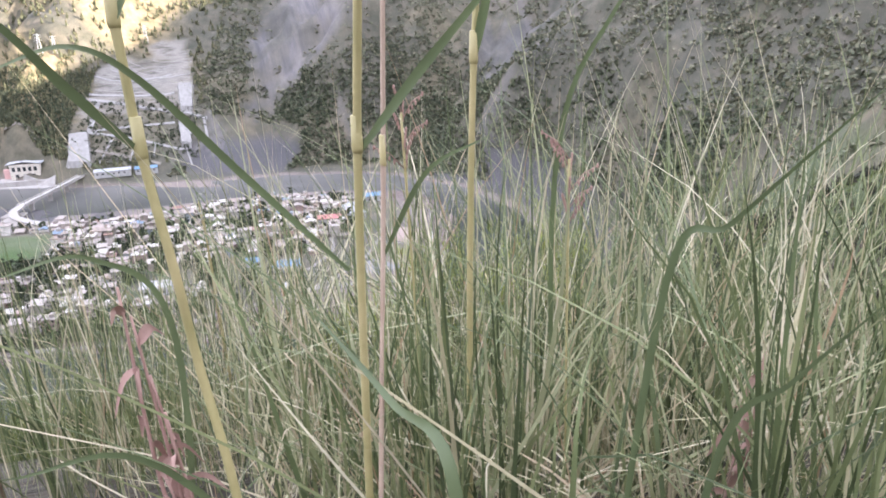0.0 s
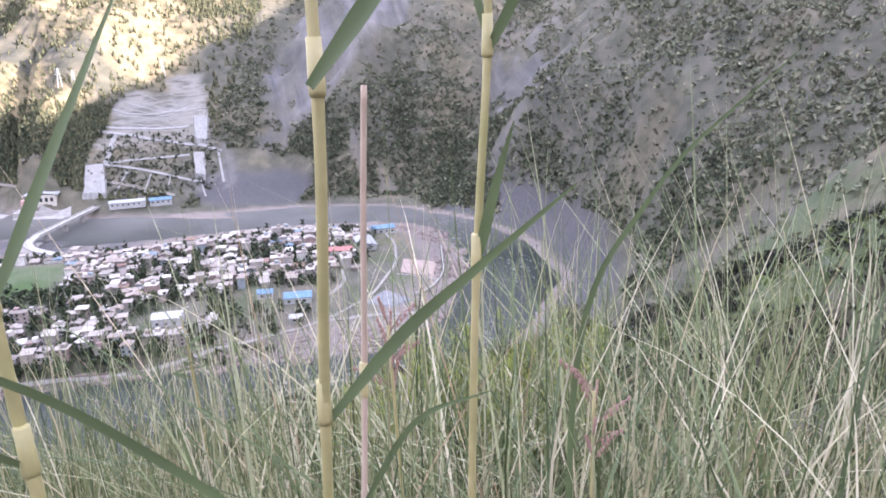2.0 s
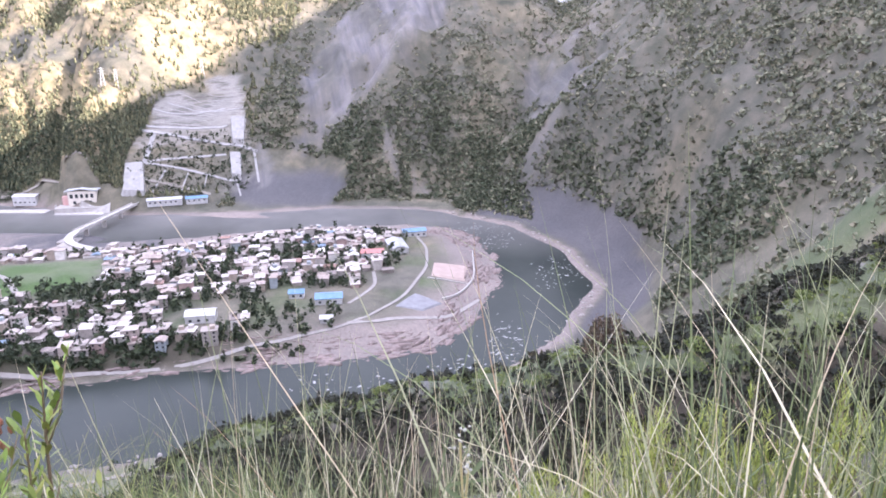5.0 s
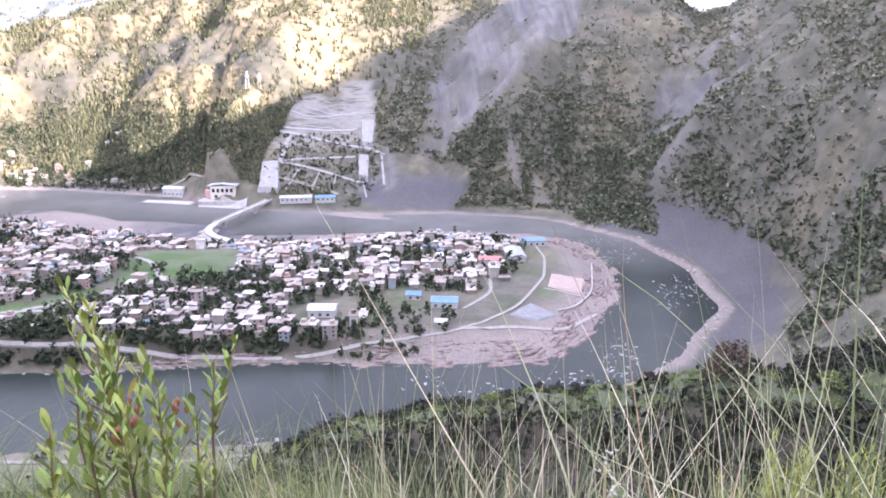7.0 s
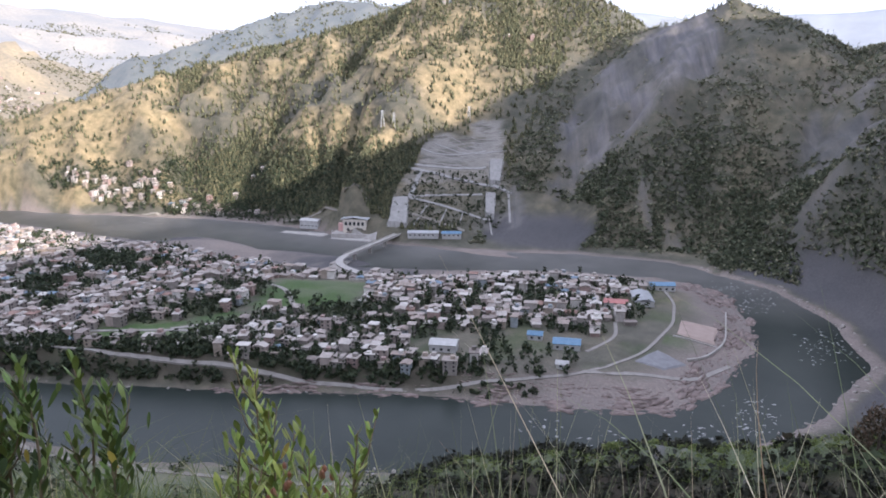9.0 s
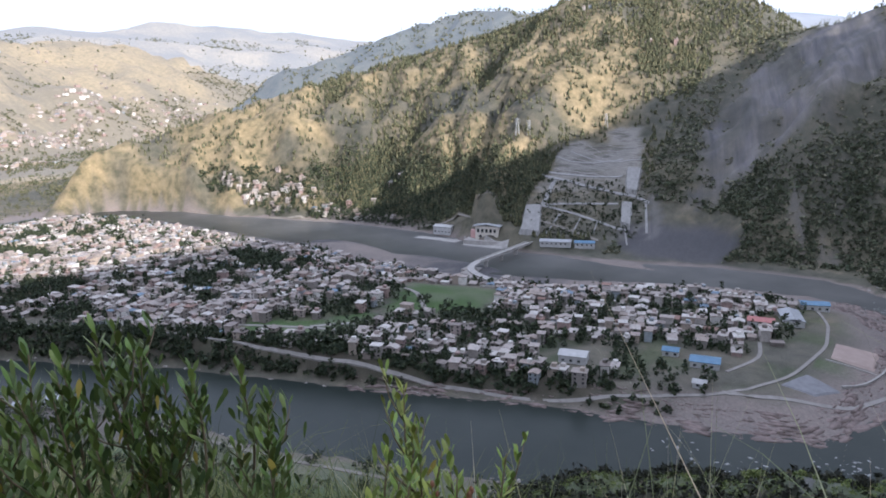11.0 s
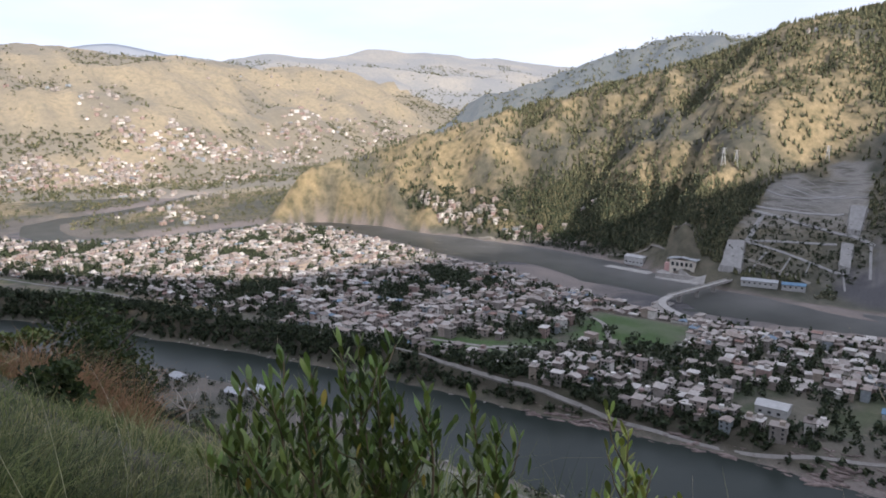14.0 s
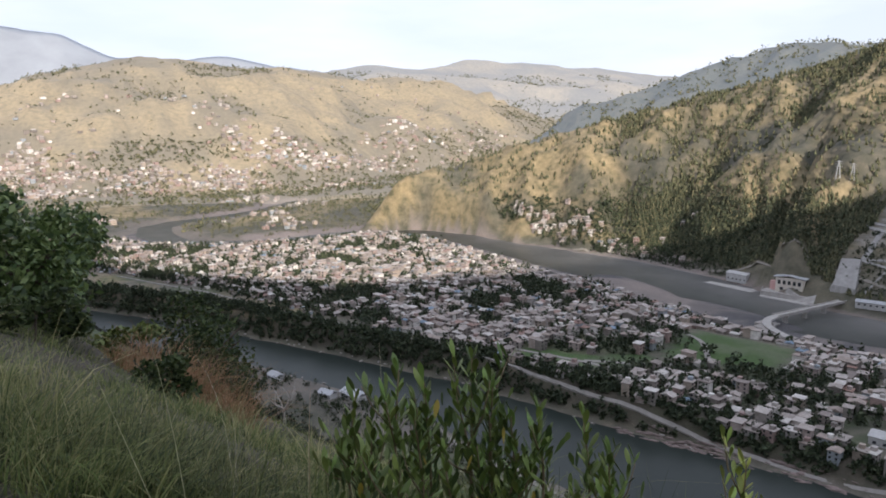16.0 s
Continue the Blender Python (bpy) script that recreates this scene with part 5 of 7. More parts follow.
# cut slope bushes
x, y, z, sd, idx, tw, g = sample(2500, -320, -215, 555, 690, 20)
k = inside(x, y, QUARRY) & (z < 52) & (z > 10) & (g.random(len(x)) < 0.45)
p = np.stack([x, y, z - 0.3], 1)[k]
woods("cut_slope_bushes", p, g.uniform(1.5, 3.5, len(p)), g.uniform(1.2, 2.2, len(p)), 30, 0.34, 21, MAT_LEAF_FAR, "dark bushes between the quarry roads", "bushes")
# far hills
x, y, z, sd, idx, tw, g = sample(30000, -2900, -700, -200, 2300, 22)
k = (sd > 15) & (z < 330) & (g.random(len(x)) < 0.12 * sstep(0.45, 0.62, fbm(x / 130, y / 130, 81, 4)) + 0.75 * sstep(0.11, 0.2, np.abs(fbm(x / 330, y / 330, 51, 5) - 0.5)) + 0.6 * (1 - sstep(120, 300, along(x, y, HILL_C)[0])))
k &= ~((x > -1000) & (y < 1150))
p = np.stack([x, y, z - 0.5], 1)[k]
woods("hill_trees", p, g.uniform(4, 9, len(p)), g.uniform(3, 6, len(p)), 10, 0.5, 23, MAT_PINES, "scattered trees on the distant hills")
x, y, z, sd, idx, tw, g = sample(5200, -1900, -1330, -40, 1250, 52)
k = (sd > 15) & (z < 110) & (g.random(len(x)) < sstep(0.40, 0.52, fbm(x / 60, y / 60, 82, 3)))
p = np.stack([x, y, z - 0.5], 1)[k]
woods("garden_trees", p, g.uniform(4, 8, len(p)), g.uniform(3, 6, len(p)), 12, 0.5, 53, MAT_PINES, "olive trees between the distant houses")
# trees in the lit part of the valley floor
x, y, z, sd, idx, tw, g = sample(2600, -1250, -880, 120, 620, 24)
k = ~tw & (sd > 14) & (z < 40) & (g.random(len(x)) < 0.5)
p = np.stack([x, y, z - 0.3], 1)[k]
woods("valley_trees", p, g.uniform(3.5, 7, len(p)), g.uniform(1.8, 3.2, len(p)), 24, 0.36, 25, MAT_PINES, "olive trees on the valley floor")
# foothill village trees
x, y, z, sd, idx, tw, g = sample(5200, -760, -420, 515, 640, 26)
k = ~tw & (sd > 9) & (z < 50) & (g.random(len(x)) < 0.5)
p = np.stack([x, y, z - 0.3], 1)[k]
woods("village_trees", p, g.uniform(4, 7.5, len(p)), g.uniform(1.8, 3.2, len(p)), 22, 0.42, 27, MAT_LEAF_FAR, "dark trees round the foothill village")


# ---- river stones, foam ----
def stones(name, x, y, z, size, seed, mat, label, flat=0.55, turn=None, long=1.0):
    g = np.random.default_rng(seed)
    bm = bmesh.new()
    bmesh.ops.create_icosphere(bm, subdivisions=1, radius=1.0)
    base = np.array([v.co[:] for v in bm.verts])
    faces = np.array([[v.index for v in f.verts] for f in bm.faces])
    bm.free()
    n, k = len(x), len(base)
    v = base[None] * (1 + g.uniform(-0.32, 0.32, (n, k, 1)))
    an = g.uniform(0, 6.28, n) if turn is None else turn + g.normal(0, 0.25, n)
    sx, sy = long * size * g.uniform(0.8, 1.7, n), size * g.uniform(0.5, 1.0, n)
    vx, vy, vz = v[..., 0] * sx[:, None], v[..., 1] * sy[:, None], v[..., 2] * (size * flat)[:, None]
    c, s = np.cos(an)[:, None], np.sin(an)[:, None]
    co = np.stack([vx * c - vy * s + x[:, None], vx * s + vy * c + y[:, None], vz + z[:, None]], -1).reshape(-1, 3)
    f = (faces[None] + (np.arange(n) * k)[:, None, None]).reshape(-1, 3)
    return tagged(array_object(name, co, f, mat), label, "rocks", kind="stuff")


x, y, z, sd, idx, tw, g = sample(26000, -300, 30, 240, 520, 28)
k = tw & (sd > -3) & (sd < np.where(x < -130, 6, 20)) & (idx > 6) & (idx < 14) & (g.random(len(x)) < 0.62)
x, y, z = x[k], y[k], z[k]
shore_dir = np.arctan2(river_sd(x, y + 3)[0] - river_sd(x, y - 3)[0], river_sd(x + 3, y)[0] - river_sd(x - 3, y)[0]) + math.pi / 2
stones("shore_rocks", x, y, np.maximum(z, 0) - 0.1, g.uniform(0.5, 1.7, len(x)) * (0.7 + 0.9 * (fbm(x / 14, y / 14, 98, 2) > 0.55)), 29, MAT_PINKROCK, "pinkish broken rock ledges along the river bend", 0.2, shore_dir, 1.8)
x, y, z, sd, idx, tw, g = sample(12000, -620, 60, 20, 560, 30)
k = ((tw & (idx < 6.6) & (sd > -2) & (sd < 3)) | (~tw & (idx > 7.5) & (idx < 15) & (sd > -2) & (sd < 7)) | (~tw & (idx < 7.5) & (sd > -2) & (sd < 4))) & (g.random(len(x)) < 0.6)
stones("bank_stones", x[k], y[k], np.maximum(z[k], 0) + 0.05, g.uniform(0.5, 1.5, k.sum()), 31, MAT_STONE, "pale stones along the water's edge")
g = np.random.default_rng(33)
fx, fy = [], []
for cx, cy, rx, ry, n in ((-62, 268, 18, 6, 18), (-20, 292, 7, 6, 16), (0, 316, 5, 14, 40), (34, 425, 8, 14, 44), (24, 408, 8, 14, 10), (-6, 490, 8, 12, 40), (-20, 512, 8, 8, 24), (-560, 520, 26, 6, 14), (-640, 497, 20, 6, 10)):
    fx += list(g.normal(cx, rx, 2 * n))
    fy += list(g.normal(cy, ry, 2 * n))
fx, fy = np.array(fx), np.array(fy)
fs = river_sd(fx, fy)[0] < -3
stones("river_foam", fx[fs], fy[fs], np.full(fs.sum(), 0.0), g.uniform(0.25, 1.0, fs.sum()), 34, MAT_FOAM, "white foam of the river rapids", 0.06)


# ---- pylons ----
def pylon(x, y, h):
    t = empty_thing("pylon", x, y, z_at(x, y), 20, "pale steel lattice power pylon on the wooded slope", "pylon", "pylons")
    def strut(name, a, b, r):
        bm = bmesh.new()
        branch_mesh(bm, a, b, r, r, 4)
        return part(name, bm, MAT_STEEL, t)
    for sx, sy in ((-1, -1), (1, -1), (1, 1), (-1, 1)):
        strut("leg", (sx * h * 0.11, sy * h * 0.11, -0.5), (sx * h * 0.02, sy * h * 0.02, h), h * 0.016)
    for k in range(6):
        f0, f1 = k / 6, (k + 1) / 6
        w0, w1 = h * (0.11 - 0.09 * f0), h * (0.11 - 0.09 * f1)
        strut("brace", (-w0, -w0, h * f0), (w1, -w1, h * f1), h * 0.008)
        strut("brace", (-w0, w0, h * f0), (-w1, -w1, h * f1), h * 0.008)
    for f in (0.68, 0.82, 0.95):
        strut("arm", (-h * 0.17, 0, h * f), (h * 0.17, 0, h * f), h * 0.012)


pylon(-371, 642, 17)
pylon(-360, 646, 15)
pylon(-300, 700, 15)


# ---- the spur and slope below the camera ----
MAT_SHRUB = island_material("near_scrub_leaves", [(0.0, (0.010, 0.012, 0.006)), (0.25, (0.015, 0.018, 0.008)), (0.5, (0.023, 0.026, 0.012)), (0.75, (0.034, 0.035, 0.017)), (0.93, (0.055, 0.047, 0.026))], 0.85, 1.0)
MAT_FRESH = island_material("fresh_green_leaves", [(0.0, (0.081, 0.111, 0.024)), (0.3, (0.128, 0.162, 0.035)), (0.6, (0.176, 0.203, 0.049)), (0.85, (0.095, 0.128, 0.034))], 0.7, 2.0)
x, y, z, sd, idx, tw, g = sample(26000, -110, 110, 40, 150, 40)
d = along(x, y, SPUR)[0]
k = ~tw & (d < 46) & (g.random(len(x)) < 0.25 + 0.45 * sstep(0.42, 0.55, fbm(x / 9, y / 9, 83, 3))) & ~((d < 4) & (g.random(len(x)) < 0.75)) & (z > 8)
p = np.stack([x, y, z - 0.2], 1)[k]
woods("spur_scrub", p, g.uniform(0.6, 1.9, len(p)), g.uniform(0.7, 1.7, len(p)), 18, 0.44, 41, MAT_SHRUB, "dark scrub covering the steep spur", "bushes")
k = ~tw & (d < 6) & (g.random(len(x)) < 0.5)
p = np.stack([x, y, z - 0.1], 1)[k]
woods("spur_grass", p, g.uniform(0.4, 0.9, len(p)), g.uniform(0.5, 1.0, len(p)), 40, 0.22, 42, MAT_FRESH, "bright grass tufts on the spur crest", "grass")
x, y, z, sd, idx, tw, g = sample(16000, -330, -14, -30, 150, 43)
rr = np.hypot(x, y)
k = ~tw & (rr > 24) & ((rr > 200) | (y > -0.21 * x)) & (z > 9) & (g.random(len(x)) < sstep(0.46, 0.60, fbm(x / 16, y / 16, 85, 3)) * 0.38)
p = np.stack([x, y, z - 0.2], 1)[k & (rr > 75)]
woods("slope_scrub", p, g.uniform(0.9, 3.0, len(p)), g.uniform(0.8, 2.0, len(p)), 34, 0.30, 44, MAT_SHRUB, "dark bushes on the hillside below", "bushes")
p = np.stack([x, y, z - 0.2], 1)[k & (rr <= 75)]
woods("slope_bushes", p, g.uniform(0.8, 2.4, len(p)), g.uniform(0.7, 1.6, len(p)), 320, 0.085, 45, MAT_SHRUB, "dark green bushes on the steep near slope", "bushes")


# ---- grass round the camera ----
GRASS_TONES = [(0.0, (0.062, 0.084, 0.032)), (0.18, (0.105, 0.135, 0.054)), (0.38, (0.145, 0.175, 0.072)), (0.56, (0.215, 0.24, 0.11)), (0.74, (0.30, 0.31, 0.17)), (0.88, (0.43, 0.39, 0.24)), (0.96, (0.55, 0.49, 0.34))]
STRAW_TONES = [(0.0, (0.46, 0.42, 0.27)), (0.25, (0.62, 0.57, 0.41)), (0.5, (0.36, 0.35, 0.19)), (0.7, (0.50, 0.41, 0.27)), (0.9, (0.36, 0.25, 0.15))]


def thin_leaf_material(name, stops, rough=0.6, through_light=0.22, scale=6.0, var=0.2):
    """Leaf tissue that lets some light through."""
    m = island_material(name, stops, rough, scale, var)
    n, l = m.node_tree.nodes, m.node_tree.links
    bs = n["Principled BSDF"]
    col = bs.inputs["Base Color"].links[0].from_socket
    tr, mx = n.new("ShaderNodeBsdfTranslucent"), n.new("ShaderNodeMixShader")
    l.new(col, tr.inputs["Color"])
    mx.inputs[0].default_value = through_light
    l.new(bs.outputs["BSDF"], mx.inputs[1])
    l.new(tr.outputs["BSDF"], mx.inputs[2])
    l.new(mx.outputs["Shader"], n["Material Output"].inputs["Surface"])
    return m


MAT_GRASS, MAT_STRAW = thin_leaf_material("grass_blades", GRASS_TONES), thin_leaf_material("dry_straw", STRAW_TONES, 0.7, 0.2)
MAT_REED = simple("reed_stem", (0.28, 0.26, 0.10), (0.50, 0.42, 0.21), 9.0, 0.5, 0.2, 0.002)
MAT_REED_LEAF = thin_leaf_material("reed_leaf", [(0.0, (0.12, 0.155, 0.07)), (0.5, (0.175, 0.21, 0.11))], 0.5)
CLEAR = [(0.61, -0.63, 0), (0.60, -0.35, 0), (0.25, -0.10, 0), (-0.03, 0.10, 0), (0.0, 0.0, 0), (-0.2, -0.01, 0)]


def blades(name, base, hgt, width, lean, az, droop, seed, mat, label, parts=6, category="grass"):
    """Curved tapering blades joined into one mesh. base: (n, 3); the rest (n,)."""
    g = np.random.default_rng(seed)
    n = len(base)
    d = np.stack([np.cos(az), np.sin(az), 0 * az], 1)
    side = np.stack([-np.sin(az + g.uniform(-1.2, 1.2, n)), np.cos(az + g.uniform(-1.2, 1.2, n)), 0 * az], 1)
    vs = []
    for k in range(parts + 1):
        s = k / parts
        p = base + np.array([0, 0, 1.0]) * (hgt * (s - droop * s ** 3 * 0.55))[:, None] + d * (hgt * (lean * s + droop * s ** 2.4 * 0.7))[:, None]
        w = width * (1 - s ** 1.6) * (0.55 + 0.45 * min(1.0, s * 4)) + 0.0003
        vs += [p - side * (w / 2)[:, None], p + side * (w / 2)[:, None]]
    v = np.stack(vs, 1)
    m = 2 * (parts + 1)
    f0 = np.array([(2 * k, 2 * k + 1, 2 * k + 3, 2 * k + 2) for k in range(parts)])
    f = (f0[None] + (np.arange(n) * m)[:, None, None]).reshape(-1, 4)
    return tagged(array_object(name, v.reshape(-1, 3), f, mat, smooth=True), label, category, kind="stuff")


def fan(n, eye, az0, az1, d0, d1, seed, power=1.0):
    """Points spread over a sector of ground; azimuth in degrees, to the left of straight ahead."""
    g = np.random.default_rng(seed)
    a = np.radians(g.uniform(az0, az1, n))
    d = d0 + (d1 - d0) * g.uniform(0, 1, n) ** power
    x, y = eye[0] - np.sin(a) * d, eye[1] + np.cos(a) * d
    return x, y, height(x, y), np.degrees(a), d, g


def open_path(x, y, r):
    return along(x, y, CLEAR)[0] > r


EYE_A, EYE_B = (0.61, -0.58), (-0.05, 0.05)
# tall clump before the first view
x, y, z, a, d, g = fan(7400, EYE_A, -40, 40, 0.55, 2.6, 201)
dens = np.where(a < 6, 1.0, 0.5) * (0.06 + 0.94 * sstep(0.46, 0.55, fbm(x / 0.2, y / 0.2, 91, 2)))
k = open_path(x, y, 0.3) & (g.random(len(x)) < dens) & ~((x < 0.15) & (y > 0.3))
x, y, z, a, d = x[k], y[k], z[k], a[k], d[k]
n = len(x)
tip = 149.72 - d * np.tan(np.radians(g.normal(np.where(a < -4, 9.0, 11.0), 8.0, n) + np.where(a > 8, 7, 0)))
hgt = np.clip(tip - z, 0.35, 1.25)
blades("tall_grass", np.stack([x, y, z - 0.02], 1), hgt, g.uniform(0.003, 0.0078, n), g.normal(0.0, 0.46, n), g.uniform(0, 6.28, n), np.abs(g.normal(0.15, 0.36, n)), 202, MAT_GRASS, "tall green and straw-coloured grass clump on the slope")
x, y, z, a, d, g = fan(1900, EYE_A, -40, 40, 0.6, 2.0, 203)
k = open_path(x, y, 0.3) & ~((x < 0.15) & (y > 0.3))
x, y, z, a, d = x[k], y[k], z[k], a[k], d[k]
n = len(x)
hgt = np.clip(149.72 - d * np.tan(np.radians(g.normal(31, 8, n))) - z, 0.12, 0.9)
blades("dry_grass", np.stack([x, y, z - 0.02], 1), hgt, g.uniform(0.002, 0.006, n), g.normal(0.1, 0.6, n), g.uniform(0, 6.28, n), np.abs(g.normal(0.45, 0.4, n)), 204, MAT_STRAW, "dry straw tangled in the grass clump")
# a few long flowering stalks that stand out above
x, y, z, a, d, g = fan(240, EYE_A, -38, 30, 0.8, 1.8, 205)
k = open_path(x, y, 0.3) & ~((x < 0.15) & (y > 0.3))
x, y, z, a, d = x[k], y[k], z[k], a[k], d[k]
n = len(x)
hgt = np.clip(149.75 - d * np.tan(np.radians(g.normal(5, 4, n))) - z, 0.5, 1.6)
blades("grass_stalks", np.stack([x, y, z], 1), hgt, g.uniform(0.0025, 0.004, n), g.normal(0.0, 0.34, n), g.uniform(0, 6.28, n), np.abs(g.normal(0.3, 0.3, n)), 206, MAT_STRAW, "thin pale grass stalks above the clump", 9)
# lower grass further along
x, y, z, a, d, g = fan(2700, EYE_B, -27, 36, 0.75, 2.3, 207)
dens = np.where(a > 27, 0.35, np.where(a > 2, 1.0, np.where(a > -9, 0.8, 0.35))) * (0.4 + 0.6 * sstep(0.40, 0.58, fbm(x / 0.25, y / 0.25, 93, 2)))
k = open_path(x, y, 0.5) & (g.random(len(x)) < dens) & (x < 0.55 * y + 0.1)
x, y, z, a, d = x[k], y[k], z[k], a[k], d[k]
n = len(x)
hgt = np.clip(149.93 - d * np.tan(np.radians(g.normal(33.8, 3.8, n))) - z, 0.12, 1.2)
blades("slope_grass", np.stack([x, y, z - 0.02], 1), hgt, g.uniform(0.0025, 0.006, n), g.normal(0.0, 0.3, n), g.uniform(0, 6.28, n), np.abs(g.normal(0.15, 0.25, n)), 208, MAT_GRASS, "green grass at the edge of the slope")
x, y, z, a, d, g = fan(120, EYE_B, -25, 26, 0.75, 1.5, 209)
k = open_path(x, y, 0.5) & (x < 0.55 * y + 0.1)
x, y, z, a, d = x[k], y[k], z[k], a[k], d[k]
n = len(x)
hgt = np.clip(149.9 - d * np.tan(np.radians(np.where(a > -7, np.abs(g.normal(0, 4.5, n)) + 26, np.abs(g.normal(0, 7, n)) + 17))) - z, 0.4, 1.5)
blades("grass_stalks", np.stack([x, y, z], 1), hgt, g.uniform(0.0022, 0.0048, n), g.normal(0.0, 0.26, n), g.uniform(0, 6.28, n), np.abs(g.normal(0.2, 0.25, n)), 210, MAT_STRAW, "thin pale stalks leaning over the slope edge", 9)
x, y, z, a, d, g = fan(190, EYE_B, -27, 20, 0.7, 1.6, 212)
k = open_path(x, y, 0.5) & (x < 0.55 * y + 0.1)
x, y, z, a, d = x[k], y[k], z[k], a[k], d[k]
n = len(x)
hgt = np.clip(149.9 - d * np.tan(np.radians(np.abs(g.normal(0, 4.5, n)) + 27)) - z, 0.3, 1.3)
blades("seeding_grass_blades", np.stack([x, y, z], 1), hgt, g.uniform(0.002, 0.004, n), g.normal(0.0, 0.45, n), g.uniform(0, 6.28, n), np.abs(g.normal(0.3, 0.3, n)), 213, MAT_STRAW, "pale crossing grass blades at the slope edge", 8)
# five thin blades that reach highest
tall = np.array([(-0.183, 1.035, 149.591), (0.225, 1.129, 149.426), (-0.393, 1.025, 149.496), (0.015, 1.052, 149.381), (0.081, 0.999, 149.434)])
tz = height(tall[:, 0], tall[:, 1])
blades("tall_blades", np.stack([tall[:, 0], tall[:, 1], tz], 1), tall[:, 2] - tz, np.array([0.004, 0.0035, 0.003, 0.003, 0.003]),
       np.array([0.03, -0.12, 0.02, -0.1, 0.1]), np.array([0.2, 0.1, 0.3, 0.1, 0.0]), np.full(5, 0.02), 211, MAT_STRAW, "tall thin grass blades above the slope edge", 9)
# long soft grass over the hillside
MAT_SOFT = thin_leaf_material("soft_hill_grass", [(0.0, (0.036, 0.056, 0.013)), (0.25, (0.085, 0.115, 0.026)), (0.5, (0.14, 0.16, 0.044)), (0.78, (0.215, 0.215, 0.08))], 0.8, 0.25, 0.7, 0.55)
MAT_RUST = thin_leaf_material("rusty_dry_grass", [(0.0, (0.24, 0.13, 0.06)), (0.5, (0.32, 0.19, 0.095)), (0.8, (0.19, 0.155, 0.06))], 0.8, 0.2)

MAT_STRAWHILL = thin_leaf_material("pale_hill_grass", [(0.0, (0.26, 0.245, 0.10)), (0.4, (0.36, 0.33, 0.16)), (0.8, (0.19, 0.21, 0.075))], 0.8, 0.25)


def tufts(name, n_tuft, per, eye, az0, az1, d0, d1, hgt, wid, seed, mat, label, keep=None, power=1.6):
    x, y, z, a, d, g = fan(n_tuft, eye, az0, az1, d0, d1, seed, power)
    if keep is not None:
        k = keep(x, y, a, d)
        x, y, z, a, d = x[k], y[k], z[k], a[k], d[k]
    m = len(x)
    bx, by = np.repeat(x, per), np.repeat(y, per)
    spread = np.repeat(0.05 + 0.012 * d, per)
    bx, by = bx + g.normal(0, 1, m * per) * spread, by + g.normal(0, 1, m * per) * spread
    bz = height(bx, by) - 0.03
    lump = 0.5 + 1.1 * sstep(0.42, 0.58, fbm(x / 0.9, y / 0.9, 95, 3))
    h = np.repeat(hgt * g.uniform(0.6, 1.25, m) * lump, per) * g.uniform(0.55, 1.15, m * per) * np.repeat(1 - 0.5 * sstep(4.5, 7.5, d), per)
    w = np.repeat(wid * (1 + 0.14 * d), per) * g.uniform(0.6, 1.3, m * per)
    az = np.repeat(g.normal(2.6, 0.9, m), per) + g.normal(0, 0.8, m * per)
    blades(name, np.stack([bx, by, bz], 1), h, w, np.abs(g.normal(0.25, 0.22, m * per)), az, np.abs(g.normal(0.85, 0.35, m * per)), seed + 1, mat, label, 4)


tufts("hill_grass", 2500, 24, EYE_B, 58, 101, 3.0, 30, 0.25, 0.0042, 221, MAT_SOFT, "long soft drooping grass over the hillside", lambda x, y, a, d: ~((a < 62) & (d < 3.4)) & ~((np.hypot(x + 10.0, y - 1.65) < 1.2)))
tufts("pale_grass", 300, 20, EYE_B, 60, 101, 3.4, 24, 0.36, 0.0036, 231, MAT_STRAWHILL, "pale seeding grass tufts on the hillside", lambda x, y, a, d: fbm(x / 2.5, y / 2.5, 97, 2) > 0.5)
tufts("hill_grass", 1500, 14, EYE_B, 20, 60, 3.2, 30, 0.5, 0.005, 223, MAT_SOFT, "soft grass on the slope below")
tufts("rusty_grass", 110, 26, (-10.3, 1.7), 0, 360, 0.05, 0.95, 0.62, 0.010, 225, MAT_RUST, "patch of rust-brown dry grass on the hillside", None, 0.6)
x, y, z, a, d, g = fan(26, EYE_B, 58, 84, 1.6, 4.0, 227)
blades("grass_stalks", np.stack([x, y, z], 1), g.uniform(0.7, 1.1, 26), np.full(26, 0.0028), g.normal(0.05, 0.15, 26), g.uniform(0, 6.28, 26), np.abs(g.normal(0.2, 0.2, 26)), 228, MAT_STRAW, "pale stalks rising from the hillside grass", 9)


# ---- reeds close to the first view ----
def tube(bm, pts, radii, sides=8):
    rings = []
    for i, p in enumerate(pts):
        a, b = Vector(pts[max(0, i - 1)]), Vector(pts[min(len(pts) - 1, i + 1)])
        t = (b - a).normalized()
        u = t.cross(Vector((0, 1, 0.1))).normalized()
        w = t.cross(u)
        rings.append([bm.verts.new(Vector(p) + (u * math.cos(q) + w * math.sin(q)) * radii[i]) for q in (2 * math.pi * k / sides for k in range(sides))])
    for q, s in zip(rings, rings[1:]):
        for k in range(sides):
            f = bm.faces.new((q[k], q[(k + 1) % sides], s[(k + 1) % sides], s[k]))
            f.smooth = True
    bm.faces.new(rings[0][::-1])
    bm.faces.new(rings[-1])


